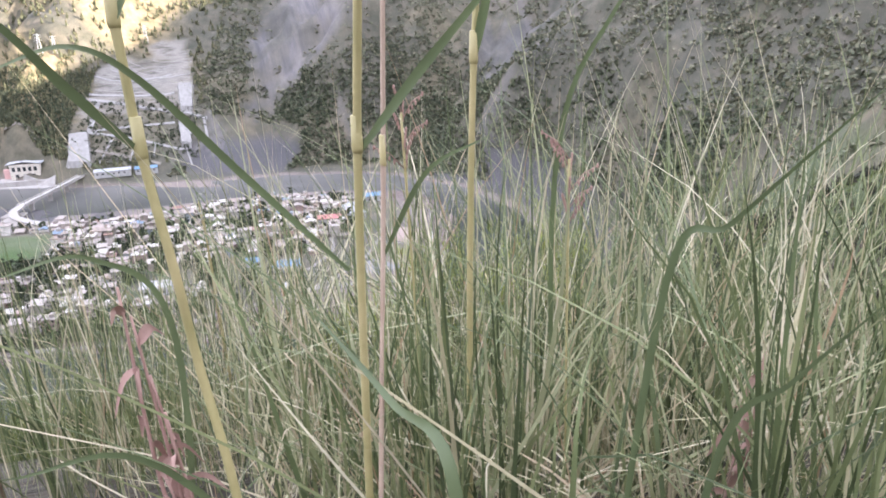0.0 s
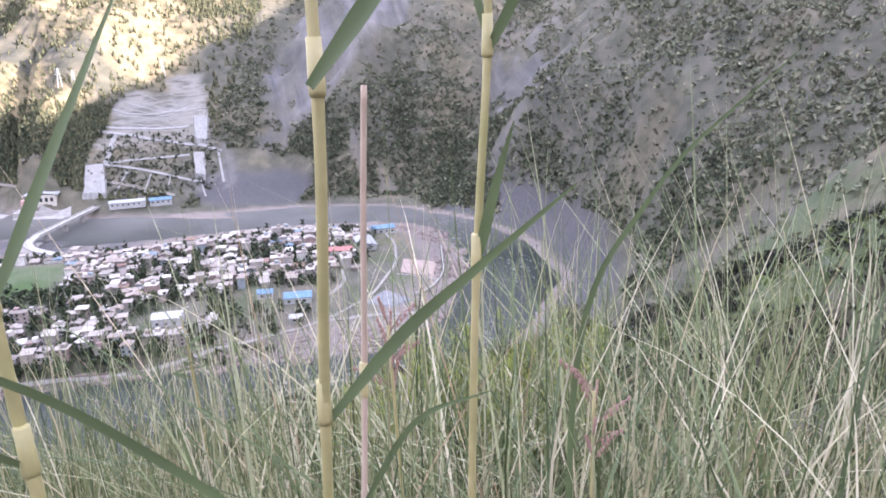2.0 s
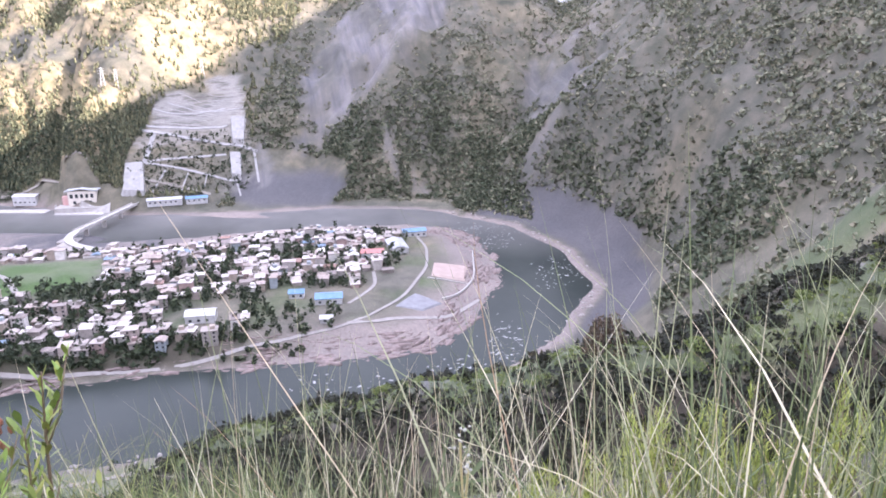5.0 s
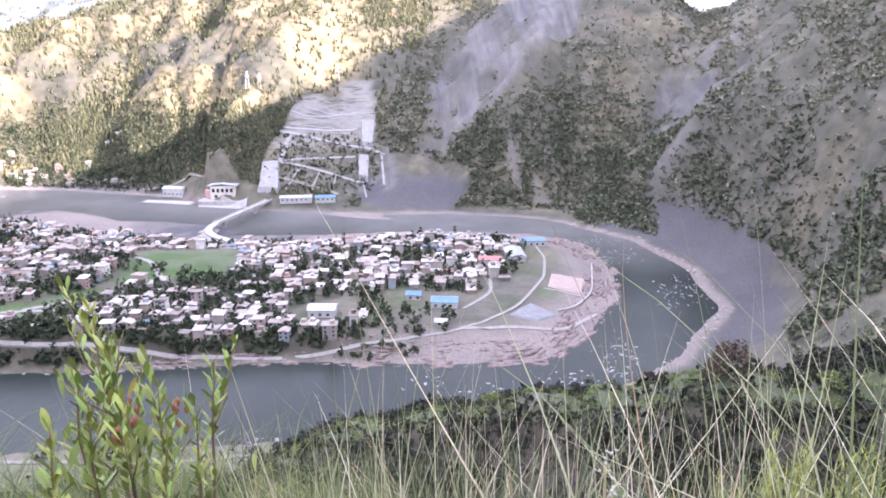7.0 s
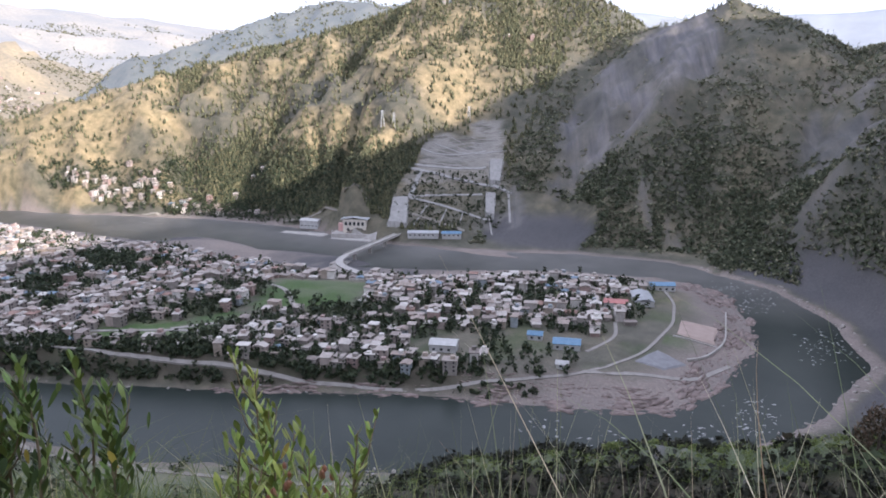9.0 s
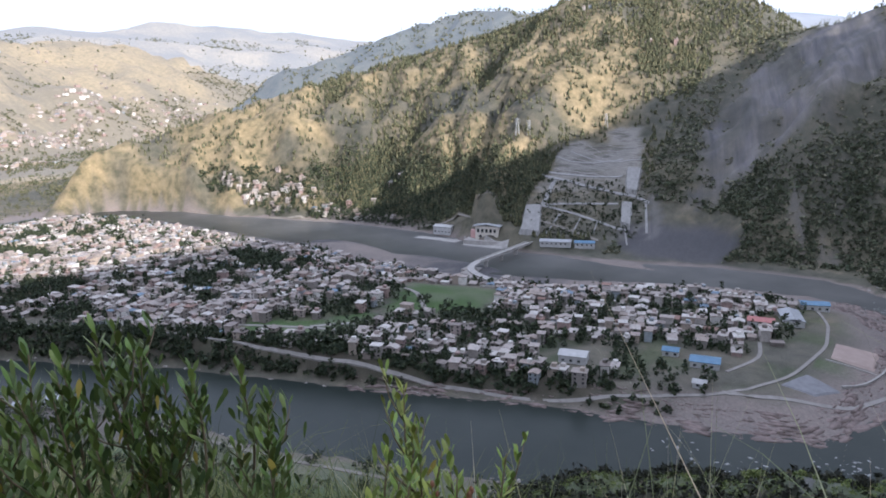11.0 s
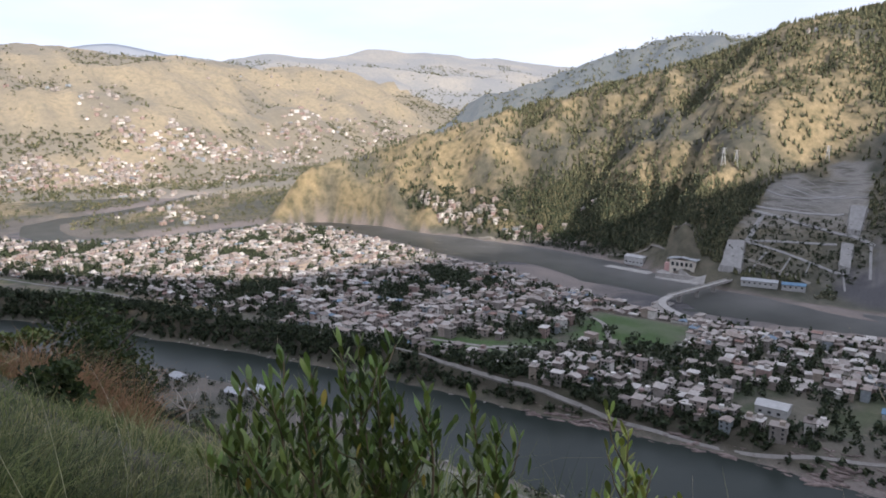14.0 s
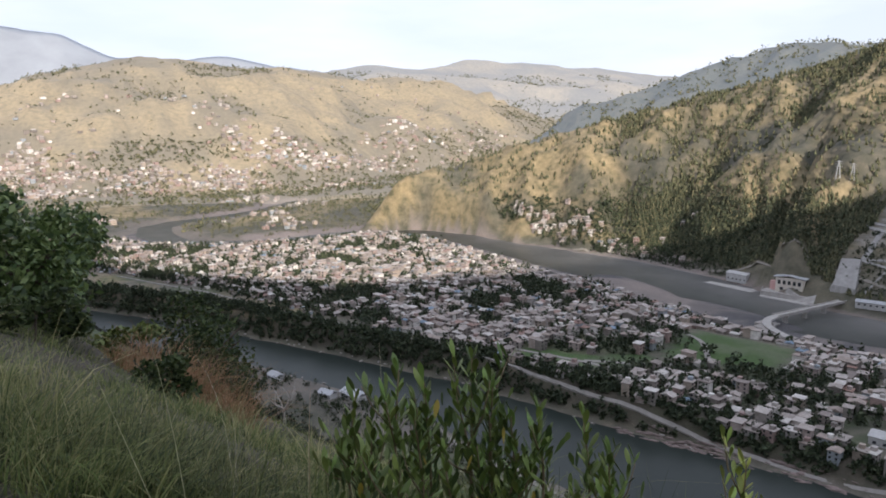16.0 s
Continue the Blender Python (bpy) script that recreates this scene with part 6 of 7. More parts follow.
def smooth_line(pts, per=8):
    """A curve through the points."""
    p = [Vector(q) for q in pts]
    p = [p[0] * 2 - p[1]] + p + [p[-1] * 2 - p[-2]]
    out = []
    for i in range(1, len(p) - 2):
        for k in range(per):
            t = k / per
            a, b, c, d = p[i - 1:i + 3]
            out.append(0.5 * ((2 * b) + (c - a) * t + (2 * a - 5 * b + 4 * c - d) * t * t + (3 * b - a - 3 * c + d) * t ** 3))
    return out + [p[-2]]


def leaf_strip(pts, width, parent, label="", mat=None, face=(0.1, -1, 0.35)):
    """A long leaf with a folded midrib along a curve."""
    line = smooth_line(pts)
    bm = bmesh.new()
    rows = []
    n = len(line) - 1
    for i, p in enumerate(line):
        s = i / n
        t = (line[min(n, i + 1)] - line[max(0, i - 1)]).normalized()
        side = t.cross(Vector(face)).normalized()
        up = side.cross(t).normalized()
        w = width / 2 * (0.5 + 0.5 * min(1, s * 5)) * (1 - max(0, s - 0.35) / 0.65) ** 0.8 + 0.0004
        rows.append([bm.verts.new(p - side * w), bm.verts.new(p - up * w * 0.3), bm.verts.new(p + side * w)])
    for a, b in zip(rows, rows[1:]):
        for k in (0, 1):
            f = bm.faces.new((a[k], a[k + 1], b[k + 1], b[k]))
            f.smooth = True
    return part("leaf", bm, mat or MAT_REED_LEAF, parent, label)


BLOCK = Vector((0.6, -0.45, 0.2))


def reed(base_pts, radius, nodes, leaves, label, mat=None):
    pts = [Vector(p) + BLOCK for p in base_pts]
    foot = pts[0].copy()
    foot.z = z_at(foot.x, foot.y)
    r = empty_thing("reed", foot.x, foot.y, foot.z, 0, label, "reed", "reeds in the grass")
    line = smooth_line([foot - Vector((0, 0, 0.02))] + pts if pts[0].z > foot.z + 0.03 else pts)
    rad = []
    for p in line:
        b = sum(math.exp(-((p.z - (z + BLOCK.z)) / 0.006) ** 2) for z in nodes)
        rad.append(radius * (1.0 + 0.15 * b) * (1 - 0.2 * (p.z - foot.z)))
    bm = bmesh.new()
    tube(bm, line, rad)
    part("stem", bm, mat or MAT_REED, r)
    for z in nodes:
        c = min(line, key=lambda q: abs(q.z - (z + BLOCK.z)))
        bm = bmesh.new()
        tube(bm, [c - Vector((0, 0, 0.004)), c, c + Vector((0, 0, 0.03))], [radius * 1.08, radius * 1.2, radius * 1.04])
        part("sheath", bm, MAT_REED, r)
    for pts, w in leaves:
        leaf_strip([Vector(p) + BLOCK for p in pts], w, r)
    for o in r.children:
        o.matrix_parent_inverse = r.matrix_basis.inverted()
    return r


reed([(-0.10, 0.45, 148.95), (-0.095, 0.455, 149.2), (-0.088, 0.46, 149.44), (-0.073, 0.445, 149.67), (-0.08, 0.46, 149.9)], 0.0045, (149.436, 149.674),
     [([(-0.087, 0.46, 149.436), (-0.031, 0.457, 149.506), (0.02, 0.423, 149.566), (0.07, 0.37, 149.63)], 0.008),
      ([(-0.102, 0.45, 149.324), (-0.186, 0.414, 149.434), (-0.235, 0.367, 149.515), (-0.267, 0.333, 149.544), (-0.298, 0.277, 149.532)], 0.006),
      ([(-0.072, 0.42, 149.674), (-0.028, 0.413, 149.729), (0.011, 0.397, 149.789), (0.04, 0.37, 149.84)], 0.010),
      ([(-0.074, 0.44, 149.74), (-0.083, 0.449, 149.777), (-0.10, 0.456, 149.81)], 0.009)], "tall yellow-green reed stem with long leaves")
reed([(-0.185, 0.325, 148.95), (-0.197, 0.335, 149.154), (-0.223, 0.36, 149.278), (-0.231, 0.362, 149.362), (-0.247, 0.374, 149.457), (-0.256, 0.384, 149.573), (-0.27, 0.39, 149.72)], 0.0045, (149.457, 149.56),
     [([(-0.248, 0.374, 149.459), (-0.27, 0.327, 149.515), (-0.284, 0.289, 149.56), (-0.30, 0.24, 149.60)], 0.007),
      ([(-0.252, 0.38, 149.56), (-0.215, 0.40, 149.64), (-0.17, 0.42, 149.73)], 0.007)], "leaning yellow-green reed stem on the slope")
reed([(0.012, 0.58, 148.95), (0.014, 0.60, 149.25), (0.02, 0.61, 149.5), (0.03, 0.625, 149.68), (0.03, 0.62, 149.8)], 0.0041, (149.50, 149.68),
     [([(0.02, 0.61, 149.50), (0.035, 0.60, 149.57), (0.05, 0.585, 149.63)], 0.009), ([(0.03, 0.625, 149.68), (0.055, 0.603, 149.732), (0.076, 0.571, 149.797)], 0.008),
      ([(0.03, 0.625, 149.69), (0.015, 0.63, 149.75), (0.0, 0.63, 149.82)], 0.006)], "slender green reed stem with narrow leaves")
reed([(-0.09, 0.47, 149.0), (-0.08, 0.556, 149.332), (-0.07, 0.569, 149.564), (-0.065, 0.575, 149.66)], 0.0030, (149.4,),
     [([(-0.08, 0.55, 149.3), (-0.03, 0.52, 149.4), (0.03, 0.50, 149.44)], 0.005)], "thin dry pinkish reed stalk", simple("dry_pale_reed", (0.36, 0.26, 0.19), (0.52, 0.40, 0.31), 14.0, 0.7, 0.2, 0.002))
loose = [([(0.0, 0.13, 149.0), (0.002, 0.144, 149.314), (-0.04, 0.207, 149.337), (-0.094, 0.262, 149.369)], 0.007), ([(-0.104, 0.40, 149.147), (-0.246, 0.319, 149.195), (-0.334, 0.244, 149.246)], 0.007),
         ([(0.15, 0.38, 149.0), (0.169, 0.352, 149.352), (0.21, 0.337, 149.407), (0.254, 0.253, 149.517)], 0.006), ([(0.18, 0.30, 149.0), (0.201, 0.28, 149.248), (0.229, 0.251, 149.32), (0.257, 0.214, 149.397)], 0.006),
         ([(-0.30, 0.42, 149.0), (-0.28, 0.45, 149.25), (-0.33, 0.42, 149.35), (-0.38, 0.35, 149.36)], 0.006), ([(0.14, 0.7, 149.0), (0.12, 0.68, 149.35), (0.18, 0.66, 149.55), (0.28, 0.62, 149.68)], 0.006)]
for pts, w in loose:
    foot = Vector(pts[0]) + BLOCK
    foot.z = z_at(foot.x, foot.y)
    sprig = empty_thing("grass_leaf", foot.x, foot.y, foot.z, 0, "single broad grey-green grass leaf", "grass", "broad grass leaves")
    ob = leaf_strip([foot] + [Vector(p) + BLOCK for p in pts[1:]], w, sprig)
    ob.matrix_parent_inverse = sprig.matrix_basis.inverted()


# ---- the leafy bush ----
MAT_BUSH = simple("bush_leaf", (0.085, 0.135, 0.024), (0.20, 0.265, 0.060), 14.0, 0.45, 0.15, 0.001, per_object=0.45, hue=0.02)
# paler than the other bush: light through the leaves is painted in
MAT_BUSH_PALE = simple("bush_leaf_painted_lit", (0.18, 0.25, 0.042), (0.35, 0.40, 0.10), 14.0, 0.42, 0.15, 0.001, per_object=0.35, hue=0.03)
# inner leaves draw on darker tones than the outer ones
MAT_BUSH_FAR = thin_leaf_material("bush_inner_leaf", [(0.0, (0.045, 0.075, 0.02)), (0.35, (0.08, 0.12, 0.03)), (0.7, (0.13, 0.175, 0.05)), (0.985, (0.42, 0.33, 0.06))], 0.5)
MAT_BUSH_PALE_IN = thin_leaf_material("inner_leaf_painted_lit", [(0.0, (0.14, 0.19, 0.045)), (0.35, (0.22, 0.28, 0.07)), (0.7, (0.33, 0.37, 0.12)), (0.96, (0.42, 0.33, 0.08))], 0.45)
MAT_TWIG = simple("bush_twig", (0.12, 0.085, 0.05), (0.22, 0.17, 0.10), 20.0, 0.8)
MAT_CAPSULE = simple("red_brown_capsule", (0.20, 0.08, 0.045), (0.36, 0.17, 0.10), 25.0, 0.6)


def leaf_data(length, width, mat):
    """A narrow leaf, widest past the middle, creased along its midrib and curved back."""
    bm = bmesh.new()
    rows = []
    for s, w in ((0.0, 0.08), (0.2, 0.42), (0.45, 0.85), (0.65, 1.0), (0.82, 0.78), (0.94, 0.35)):
        z, y = length * s, -length * 0.12 * s * s
        rows.append([bm.verts.new((-width / 2 * w, y - 0.10 * width * w, z)), bm.verts.new((0, y, z)), bm.verts.new((width / 2 * w, y - 0.10 * width * w, z))])
    for a, b in zip(rows, rows[1:]):
        for k in (0, 1):
            bm.faces.new((a[k], a[k + 1], b[k + 1], b[k])).smooth = True
    t = bm.verts.new((0, -length * 0.12, length))
    for k in (0, 1):
        bm.faces.new((rows[-1][k], rows[-1][k + 1], t)).smooth = True
    me = bpy.data.meshes.new("leaf")
    bm.to_mesh(me)
    bm.free()
    me.materials.append(mat)
    return me


LEAVES = [leaf_data(0.036, 0.0105, MAT_BUSH), leaf_data(0.030, 0.0095, MAT_BUSH), leaf_data(0.042, 0.0112, MAT_BUSH)]
LEAVES_PALE = [leaf_data(0.031, 0.0088, MAT_BUSH_PALE), leaf_data(0.027, 0.008, MAT_BUSH_PALE), leaf_data(0.036, 0.0095, MAT_BUSH_PALE)]
SHOOTS = [(-0.976, 0.502, 149.671), (-0.977, 0.473, 149.634), (-0.998, 0.436, 149.64), (-1.019, 0.406, 149.66), (-0.994, 0.415, 149.607), (-0.94, 0.507, 149.60), (-0.925, 0.534, 149.594),
          (-0.813, 0.616, 149.504), (-0.975, 0.382, 149.537), (-0.937, 0.484, 149.558), (-0.903, 0.533, 149.55), (-0.95, 0.439, 149.539), (-0.95, 0.52, 149.64)]
SHOOTS = [(x, y, z + 0.012) for x, y, z in SHOOTS] + [(-0.899, 0.561, 149.623), (-0.879, 0.627, 149.603), (-0.835, 0.637, 149.561), (-1.104, 0.375, 149.61), (-1.068, 0.385, 149.568), (-1.047, 0.356, 149.531), (-1.07, 0.459, 149.6)]
SHOOTS_PALE = [(-0.852, 0.969, 149.476), (-0.814, 0.949, 149.41), (-0.829, 0.895, 149.398), (-0.757, 0.892, 149.415), (-0.74, 0.932, 149.401), (-0.667, 0.874, 149.403), (-0.632, 0.972, 149.41),
               (-0.65, 0.936, 149.337), (-0.675, 0.817, 149.41), (-0.741, 0.813, 149.397), (-0.706, 0.708, 149.428), (-0.63, 0.84, 149.358)]
SHOOTS_PALE = [(x, y, z - 0.03) for x, y, z in SHOOTS_PALE]


def build_bush(tips, root, label, seed, per_shoot, inner, leaves, inner_mat, full=5, k=1.0, side=2):
    r = random.Random(seed)
    g = np.random.default_rng(seed)
    bush = empty_thing("bush", root[0], root[1], z_at(*root), 0, label, "bush")
    inv = bush.matrix_basis.inverted()
    rz = z_at(*root)
    inner_pts = []
    for n_tip, tip in enumerate(tips):
        tip = Vector(tip)
        mid = Vector((root[0] * 0.35 + tip.x * 0.65, root[1] * 0.35 + tip.y * 0.65, rz + (tip.z - rz) * 0.5))
        line = smooth_line([(root[0] + r.uniform(-0.04, 0.04), root[1] + r.uniform(-0.04, 0.04), rz - 0.02), mid, (tip.x + r.uniform(-0.02, 0.02), tip.y + r.uniform(-0.02, 0.02), tip.z - 0.16), tip])
        bm = bmesh.new()
        tube(bm, line, [0.0045 * k * (1 - i / len(line)) + 0.0009 * k for i in range(len(line))], 6)
        br = part("branch", bm, MAT_TWIG, bush)
        br.matrix_parent_inverse = inv
        def cluster(end, back, count, length):
            """Leaves in a rising whorl along the last stretch of a shoot."""
            for i in range(count):
                f = (i / count) ** 0.9
                p = end + back * (f * length) + Vector((r.uniform(-0.003, 0.003), r.uniform(-0.003, 0.003), r.uniform(-0.004, 0.004))) * k
                an = i * 2.4 + r.uniform(-0.4, 0.4)
                tilt = r.uniform(5, 22) + 26 * f
                m = Matrix.Translation(p) @ Matrix.Rotation(an, 4, "Z") @ Matrix.Rotation(radians(tilt), 4, "X") @ Matrix.Rotation(r.uniform(-0.5, 0.5), 4, "Z")
                shared("leaf", leaves[i % 3], br, m @ Matrix.Scale(k * r.uniform(0.7, 1.15), 4))
        cluster(tip, (line[-3] - tip).normalized(), per_shoot, 0.15 * k)
        for q in range(side):
            at = line[int((len(line) - 1) * r.uniform(0.62, 0.86))]
            a = r.uniform(0, 6.28)
            end = at + Vector((math.cos(a) * r.uniform(0.025, 0.07) * k, math.sin(a) * r.uniform(0.025, 0.07) * k, r.uniform(0.05, 0.13) * k))
            bm = bmesh.new()
            tube(bm, [at, at + (end - at) * 0.5 + Vector((math.cos(a), math.sin(a), 0)) * 0.008 * k, end], [0.0016 * k, 0.0013 * k, 0.0009 * k], 5)
            br = part("branch", bm, MAT_TWIG, bush)
            br.matrix_parent_inverse = inv
            cluster(end, (at - end).normalized(), per_shoot * 2 // 3, 0.11 * k)
        # side twigs carrying the inner foliage
        for _ in range(inner if n_tip < full else inner // 3):
            f = r.uniform(0.42, 0.97)
            p = line[int(f * (len(line) - 1))]
            sp = k * (0.012 + 0.055 * (1 - f) / 0.6)
            inner_pts.append((p.x + r.gauss(0, sp), p.y + r.gauss(0, sp), p.z - 0.02 + r.gauss(0, 0.02)))
    pts = np.array(inner_pts)
    n = len(pts)
    az, tilt = g.uniform(0, 6.28, n), g.uniform(0.05, 0.6, n)
    ax = np.stack([np.cos(az) * np.sin(tilt), np.sin(az) * np.sin(tilt), np.cos(tilt)], 1)
    sd = np.cross(ax, g.normal(size=(n, 3)))
    sd /= np.linalg.norm(sd, axis=1)[:, None]
    ln, wd = k * g.uniform(0.026, 0.042, (n, 1)), k * g.uniform(0.0075, 0.0115, (n, 1))
    rows = []
    for s, w in ((0.0, 0.1), (0.35, 0.75), (0.65, 1.0), (0.88, 0.6), (1.0, 0.05)):
        c = pts + ax * ln * s
        rows += [c - sd * wd / 2 * w, c + sd * wd / 2 * w]
    v = np.stack(rows, 1)
    f0 = np.array([(2 * k, 2 * k + 1, 2 * k + 3, 2 * k + 2) for k in range(4)])
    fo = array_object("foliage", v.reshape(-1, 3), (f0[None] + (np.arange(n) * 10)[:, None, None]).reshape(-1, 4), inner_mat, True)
    tagged(fo, "dense inner leaves of the bush", kind="stuff")
    fo.parent = bush
    fo.matrix_parent_inverse = inv
    return bush


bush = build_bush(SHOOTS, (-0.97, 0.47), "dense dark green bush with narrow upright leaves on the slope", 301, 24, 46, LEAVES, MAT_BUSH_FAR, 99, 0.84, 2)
bush_b = build_bush(SHOOTS_PALE, (-0.70, 0.90), "bush painted a lit yellow-green, with narrow upright leaves and dry red capsules", 302, 20, 8, LEAVES_PALE, MAT_BUSH_PALE_IN, 99, 1.1, 2)
for x, y, z in ((-0.700, 0.850, 149.33), (-0.655, 0.90, 149.31), (-0.71, 0.83, 149.29)):
    for k in range(6):
        bm = bmesh.new()
        q = Vector((x, y, z)) + Vector((random.uniform(-0.012, 0.012), random.uniform(-0.012, 0.012), random.uniform(-0.03, 0.03)))
        bmesh.ops.create_icosphere(bm, subdivisions=1, radius=random.uniform(0.004, 0.0075), matrix=Matrix.Translation(q) @ Matrix.Diagonal((1, 0.6, 1.6, 1)))
        part("seed_capsule", bm, MAT_CAPSULE, bush_b, "dry red-brown winged capsule").matrix_parent_inverse = bush_b.matrix_basis.inverted()


# ---- small flowering and dry plants in the grass ----
MAT_PETAL = simple("white_petals", (0.26, 0.26, 0.21), (0.38, 0.38, 0.32), 40.0, 0.7)
MAT_DRYPINK = simple("dry_pinkish_stalk", (0.26, 0.15, 0.12), (0.44, 0.29, 0.24), 12.0, 0.8)


def thing_at(name, x, y, label, category):
    return empty_thing(name, x, y, z_at(x, y), 0, label, category)


def settle(thing):
    for o in thing.children:
        o.matrix_parent_inverse = thing.matrix_basis.inverted()


def flowering_plant(heads, seed, label):
    r = random.Random(seed)
    fx, fy = heads[0][0] + 0.01, heads[0][1] + 0.03
    t = thing_at("flowering_plant", fx, fy, label, "plant")
    for h in heads:
        line = smooth_line([(fx, fy, z_at(fx, fy) - 0.01), ((fx + h[0]) / 2 + r.uniform(-0.02, 0.02), (fy + h[1]) / 2, h[2] - 0.2), h])
        bm = bmesh.new()
        tube(bm, line, [0.0018] * len(line), 6)
        part("stem", bm, MAT_REED, t)
        for k in range(9):
            bm = bmesh.new()
            q = Vector(h) + Vector((r.gauss(0, 0.008), r.gauss(0, 0.008), r.gauss(-0.004, 0.014)))
            bmesh.ops.create_icosphere(bm, subdivisions=1, radius=r.uniform(0.0018, 0.0032), matrix=Matrix.Translation(q) @ Matrix.Diagonal((1, 1, 0.7, 1)))
            for v in bm.verts:
                v.co += Vector((r.uniform(-1, 1), r.uniform(-1, 1), r.uniform(-1, 1))) * 0.0012
            part("flower", bm, MAT_PETAL, t)
        for k in range(3):
            p = line[int(len(line) * (0.45 + 0.15 * k))]
            leaf_strip([p, p + Vector((r.uniform(-0.03, 0.03), r.uniform(-0.03, 0.03), 0.02)), p + Vector((r.uniform(-0.06, 0.06), r.uniform(-0.06, 0.06), 0.015))], 0.006, t)
    settle(t)


flowering_plant([(-0.007, 0.945, 149.31), (0.006, 0.93, 149.285)], 61, "small white-flowered plant in the grass edge")


def dry_stalks(tops, foot, seed, label):
    r = random.Random(seed)
    t = thing_at("dry_plant", foot[0], foot[1], label, "plant")
    for tp in tops:
        tp = Vector(tp)
        line = smooth_line([(foot[0], foot[1], z_at(*foot) - 0.01), (foot[0] * 0.6 + tp.x * 0.4 + r.uniform(-0.02, 0.02), foot[1] * 0.6 + tp.y * 0.4, tp.z - 0.22), tp])
        bm = bmesh.new()
        tube(bm, line, [0.0034 * (1 - 0.6 * i / len(line)) for i in range(len(line))], 6)
        part("stem", bm, MAT_DRYPINK, t)
        for k in range(9):
            p = line[int((len(line) - 1) * r.uniform(0.35, 1.0))]
            e = p + Vector((r.uniform(-0.045, 0.045), r.uniform(-0.03, 0.03), r.uniform(-0.05, 0.03)))
            leaf_strip([p, (p + e) / 2 + Vector((0, 0, 0.012)), e], r.uniform(0.006, 0.012), t, "", MAT_DRYPINK, (r.uniform(-1, 1), -1, r.uniform(-1, 1)))
    settle(t)


dry_stalks([(0.288, -0.018, 149.487), (0.303, -0.032, 149.43), (0.278, -0.013, 149.515), (0.32, -0.05, 149.40)], (0.345, -0.06), 63, "withered pinkish plant with curled leaves in the grass")
dry_stalks([(0.93, 0.06, 149.40), (0.90, 0.02, 149.36)], (0.92, 0.05), 64, "dry brown stalk with shrivelled leaves in the grass")


def panicle(tip, foot, seed, label):
    r = random.Random(seed)
    t = thing_at("seeding_grass", foot[0], foot[1], label, "grass")
    tip = Vector(tip)
    line = smooth_line([(foot[0], foot[1], z_at(*foot) - 0.01), (foot[0] * 0.4 + tip.x * 0.6, foot[1] * 0.4 + tip.y * 0.6, tip.z - 0.25), tip])
    bm = bmesh.new()
    tube(bm, line, [0.0015] * len(line), 6)
    part("stem", bm, MAT_REED, t)
    for k in range(9):
        p = line[-1] + (line[-3] - line[-1]) * (k / 9) * 1.4
        e = p + Vector((r.uniform(-0.035, 0.035), r.uniform(-0.025, 0.025), 0.03))
        bm = bmesh.new()
        tube(bm, [p, (p + e) / 2 + Vector((0, 0, 0.006)), e], [0.0006] * 3, 4)
        for q in range(5):
            c = p + (e - p) * (0.35 + 0.16 * q)
            bmesh.ops.create_icosphere(bm, subdivisions=1, radius=0.0022, matrix=Matrix.Translation(c) @ Matrix.Diagonal((0.7, 0.7, 1.5, 1)))
        part("spikelet", bm, MAT_DRYPINK, t)
    settle(t)


panicle((0.54, 0.158, 149.645), (0.56, 0.16), 65, "thin grass stalk with a loose dark seed head")
panicle((0.72, 0.12, 149.60), (0.74, 0.14), 66, "thin grass stalk with a nodding seed head")


# ---- shrubs and trees on the near slope ----
def place_tree(name, x, y, hgt, rx, n, size, seed, mat, label, trunk_r=0.08, lobes=7):
    t = make_tree(name, hgt, rx, n, size, seed, mat, label, "", trunk_r, lobes)
    t.matrix_basis = pose(x, y, z_at(x, y) - 0.05, 0, 0, seed * 37 % 360)
    return t


MAT_TREE = thin_leaf_material("glossy_green_leaves", [(0.0, (0.05, 0.085, 0.025)), (0.3, (0.10, 0.15, 0.042)), (0.6, (0.16, 0.22, 0.065)), (0.85, (0.22, 0.28, 0.095))], 0.5)
MAT_DARKTREE = thin_leaf_material("dark_shrub_leaves", [(0.0, (0.020, 0.034, 0.009)), (0.3, (0.036, 0.058, 0.014)), (0.6, (0.055, 0.080, 0.020)), (0.85, (0.083, 0.105, 0.030))], 0.75)
MAT_BROWN = island_material("brown_dry_leaves", [(0.0, (0.07, 0.05, 0.03)), (0.4, (0.11, 0.075, 0.045)), (0.8, (0.06, 0.055, 0.03))], 0.9, 2.0)
place_tree("tree", -10.2, 0.1, 1.45, 0.92, 5200, 0.055, 401, MAT_TREE, "leafy dark green tree on the grassy slope", 0.09, 9)
place_tree("tree", -10.6, -0.95, 1.25, 0.9, 3200, 0.065, 402, MAT_TREE, "dense dark tree behind another on the slope", 0.09, 9)
place_tree("shrub", -12.9, 2.75, 2.35, 1.0, 6000, 0.055, 403, MAT_DARKTREE, "dark rounded shrub on the hillside", 0.08, 8)
place_tree("shrub", -13.2, 3.1, 0.9, 0.6, 2000, 0.05, 404, MAT_DARKTREE, "low dark shrub beside a larger one", 0.05, 6)
place_tree("shrub", -11.5, 1.15, 0.42, 0.5, 1200, 0.06, 406, MAT_FRESH, "yellow-green bush on the hillside", 0.04, 6)
for x, y, h in ((-7.59, 0.98, 0.42), (-8.16, -0.05, 0.5), (-9.65, 0.40, 0.45)):
    place_tree("shrub", x, y, h, 0.34, 900, 0.045, int(-x * 60), MAT_DARKTREE, "low dark green bush in the hillside grass", 0.02, 5)
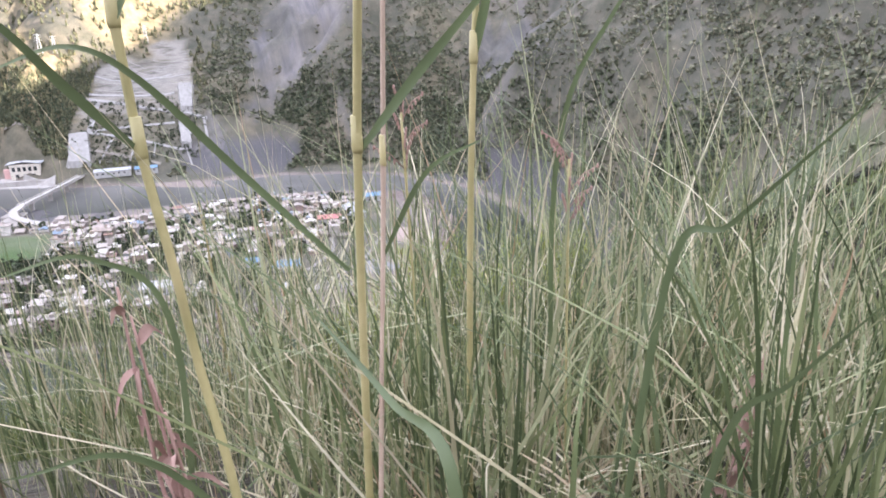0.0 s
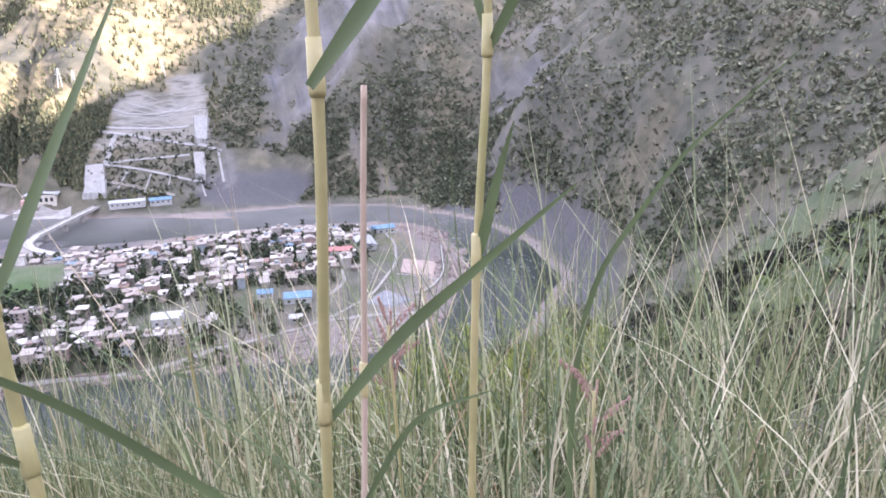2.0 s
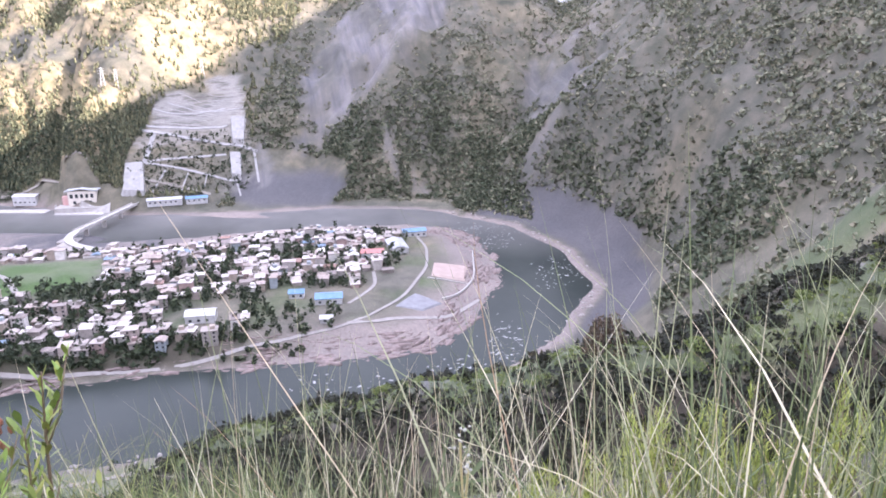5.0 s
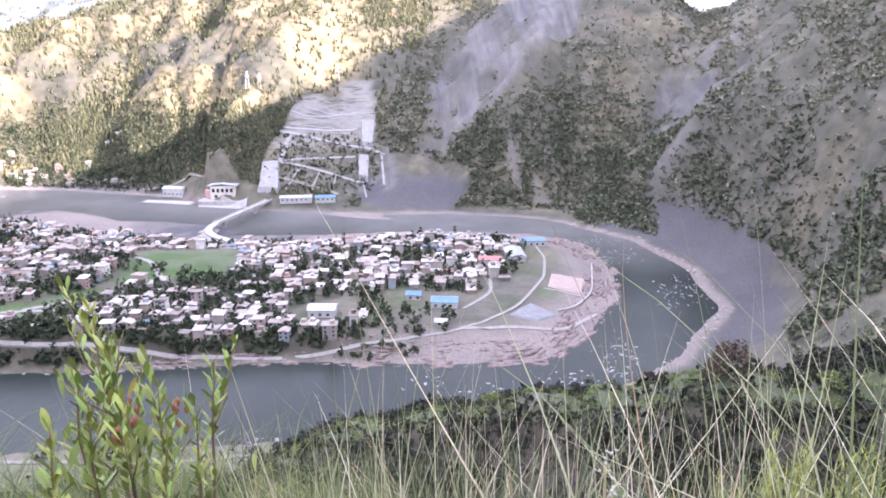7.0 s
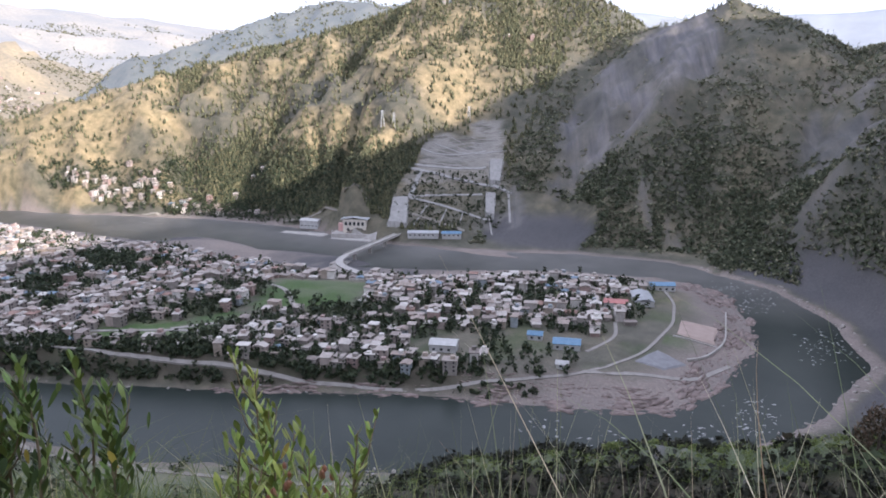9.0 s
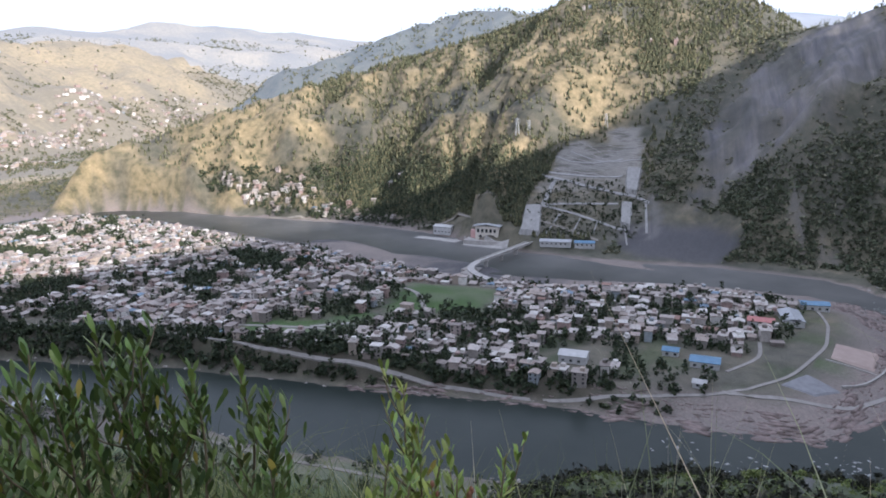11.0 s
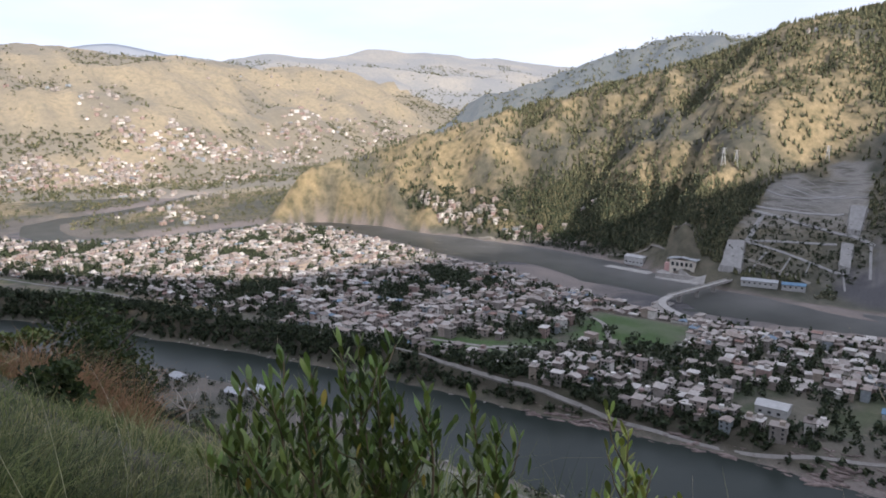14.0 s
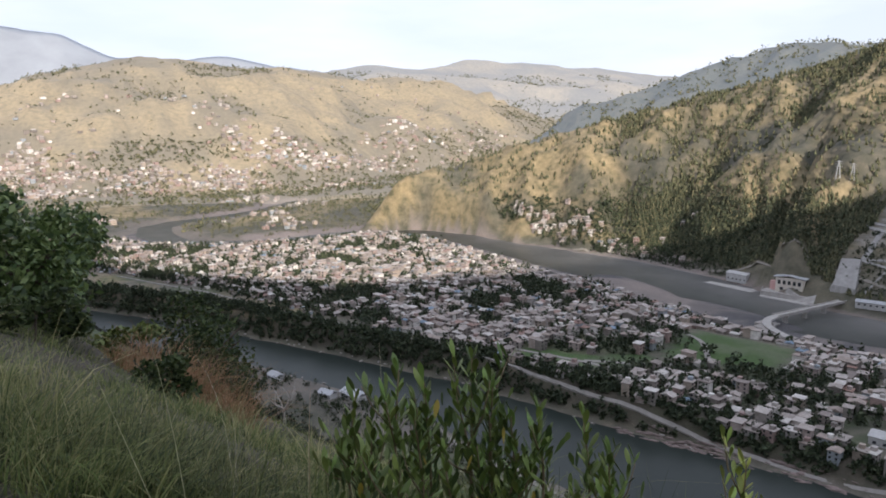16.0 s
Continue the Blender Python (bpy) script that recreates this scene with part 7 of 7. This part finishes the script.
MAT_FEATHER = thin_leaf_material("feathery_yellow_green", [(0.0, (0.22, 0.27, 0.05)), (0.3, (0.32, 0.37, 0.075)), (0.6, (0.44, 0.47, 0.12)), (0.85, (0.27, 0.32, 0.07))], 0.7)


def feathery_shrub(x, y, hgt, rx, seed, label):
    """A soft shrub of upright plumes: many fine needles round rising twigs."""
    g = np.random.default_rng(seed)
    r = random.Random(seed)
    t = empty_thing("shrub", x, y, z_at(x, y) - 0.02, 0, label, "shrub")
    base, hg, lean, az = [], [], [], []
    bm = bmesh.new()
    for k in range(58):
        a, d = r.uniform(0, 6.28), rx * math.sqrt(r.random())
        top = Vector((math.cos(a) * d, math.sin(a) * d, hgt * (1 - 0.35 * (d / rx) ** 2) * r.uniform(0.78, 1.08)))
        foot = Vector((math.cos(a) * d * 0.25, math.sin(a) * d * 0.25, 0))
        branch_mesh(bm, foot, top, 0.004, 0.001, 4, 0.02, r)
        for i in range(150):
            f = 0.35 + 0.65 * r.random()
            p = foot + (top - foot) * f
            base.append((p.x + r.gauss(0, 0.006), p.y + r.gauss(0, 0.006), p.z))
            hg.append(r.uniform(0.018, 0.042))
            lean.append(r.uniform(0.2, 0.8))
            az.append(r.uniform(0, 6.28))
    part("branchwork", bm, MAT_TWIG, t)
    n = len(base)
    ob = blades("foliage", np.array(base), np.array(hg), g.uniform(0.0022, 0.004, n), np.array(lean), np.array(az), np.full(n, 0.1), seed, MAT_FEATHER, "fine yellow-green needles of the shrub", 2, "")
    ob.parent = t


feathery_shrub(0.42, 1.75, 0.79, 0.20, 407, "bright yellow-green feathery shrub near the grass")
feathery_shrub(0.66, 1.7, 0.80, 0.22, 408, "bright green feathery shrub on the slope edge")
feathery_shrub(0.90, 1.65, 0.82, 0.20, 409, "tall yellow-green feathery shrub beside others")
feathery_shrub(0.18, 1.8, 0.60, 0.17, 419, "small bright green feathery shrub in the grass")
place_tree("tree", 14.0, 93.5, 5.6, 2.6, 1500, 0.26, 410, MAT_BROWN, "rounded brown-leaved tree on the spur crest", 0.2, 7)
place_tree("tree", 5.5, 95.5, 2.4, 1.0, 500, 0.2, 411, MAT_SHRUB, "small dark tree on the spur crest", 0.1, 5)
for k, (x, y) in enumerate(((22, 92), (26, 91), (31, 91), (36, 92), (41, 95), (47, 96), (-6, 103), (-20, 108))):
    place_tree("shrub", x, y, 1.5 + 0.2 * (k % 3), 1.5 + 0.25 * (k % 2), 600, 0.2, 412 + k, MAT_FRESH if k % 3 == 1 else MAT_SHRUB, "low rounded bush on the spur crest", 0.06, 6)
for k, (x, y) in enumerate(((-95, 38), (-110, 52), (-128, 45), (-150, 60), (-88, 52), (-140, 75), (-170, 66), (-60, 30), (-72, 40))):
    place_tree("tree", x, y, 3.5 + 0.5 * (k % 3), 1.9 + 0.3 * (k % 2), 700, 0.22, 430 + k, MAT_SHRUB, "dark bushy tree on the lower slope", 0.12, 6)


def dead_tree(x, y, h, seed):
    r = random.Random(seed)
    t = empty_thing("dead_tree", x, y, z_at(x, y), 0, "small bare dead tree with pale forked branches", "tree")
    bm = bmesh.new()
    branch_mesh(bm, (0, 0, -0.2), (0.03, 0, h * 0.45), h * 0.035, h * 0.025, 6, 0.03, r)
    part("trunk", bm, simple("bleached_wood", (0.30, 0.27, 0.24), (0.45, 0.42, 0.38), 5.0, 0.9), t)
    for k in range(6):
        an = k * 1.05 + r.uniform(-0.3, 0.3)
        a = (0.03, 0, h * (0.36 + 0.02 * k))
        b = (math.cos(an) * h * 0.36, math.sin(an) * h * 0.36, h * r.uniform(0.65, 1.0))
        bm = bmesh.new()
        branch_mesh(bm, a, b, h * 0.018, h * 0.005, 5, h * 0.04, r)
        m = [(a[i] + b[i]) / 2 for i in range(3)]
        branch_mesh(bm, m, (m[0] + r.uniform(-0.2, 0.2) * h, m[1] + r.uniform(-0.2, 0.2) * h, m[2] + 0.25 * h), h * 0.010, h * 0.003, 4, 0.02, r)
        part("branch", bm, bpy.data.materials["bleached_wood"], t)


dead_tree(-17.0, 5.3, 1.15, 5)
dead_tree(-46.0, 12.0, 3.4, 6)
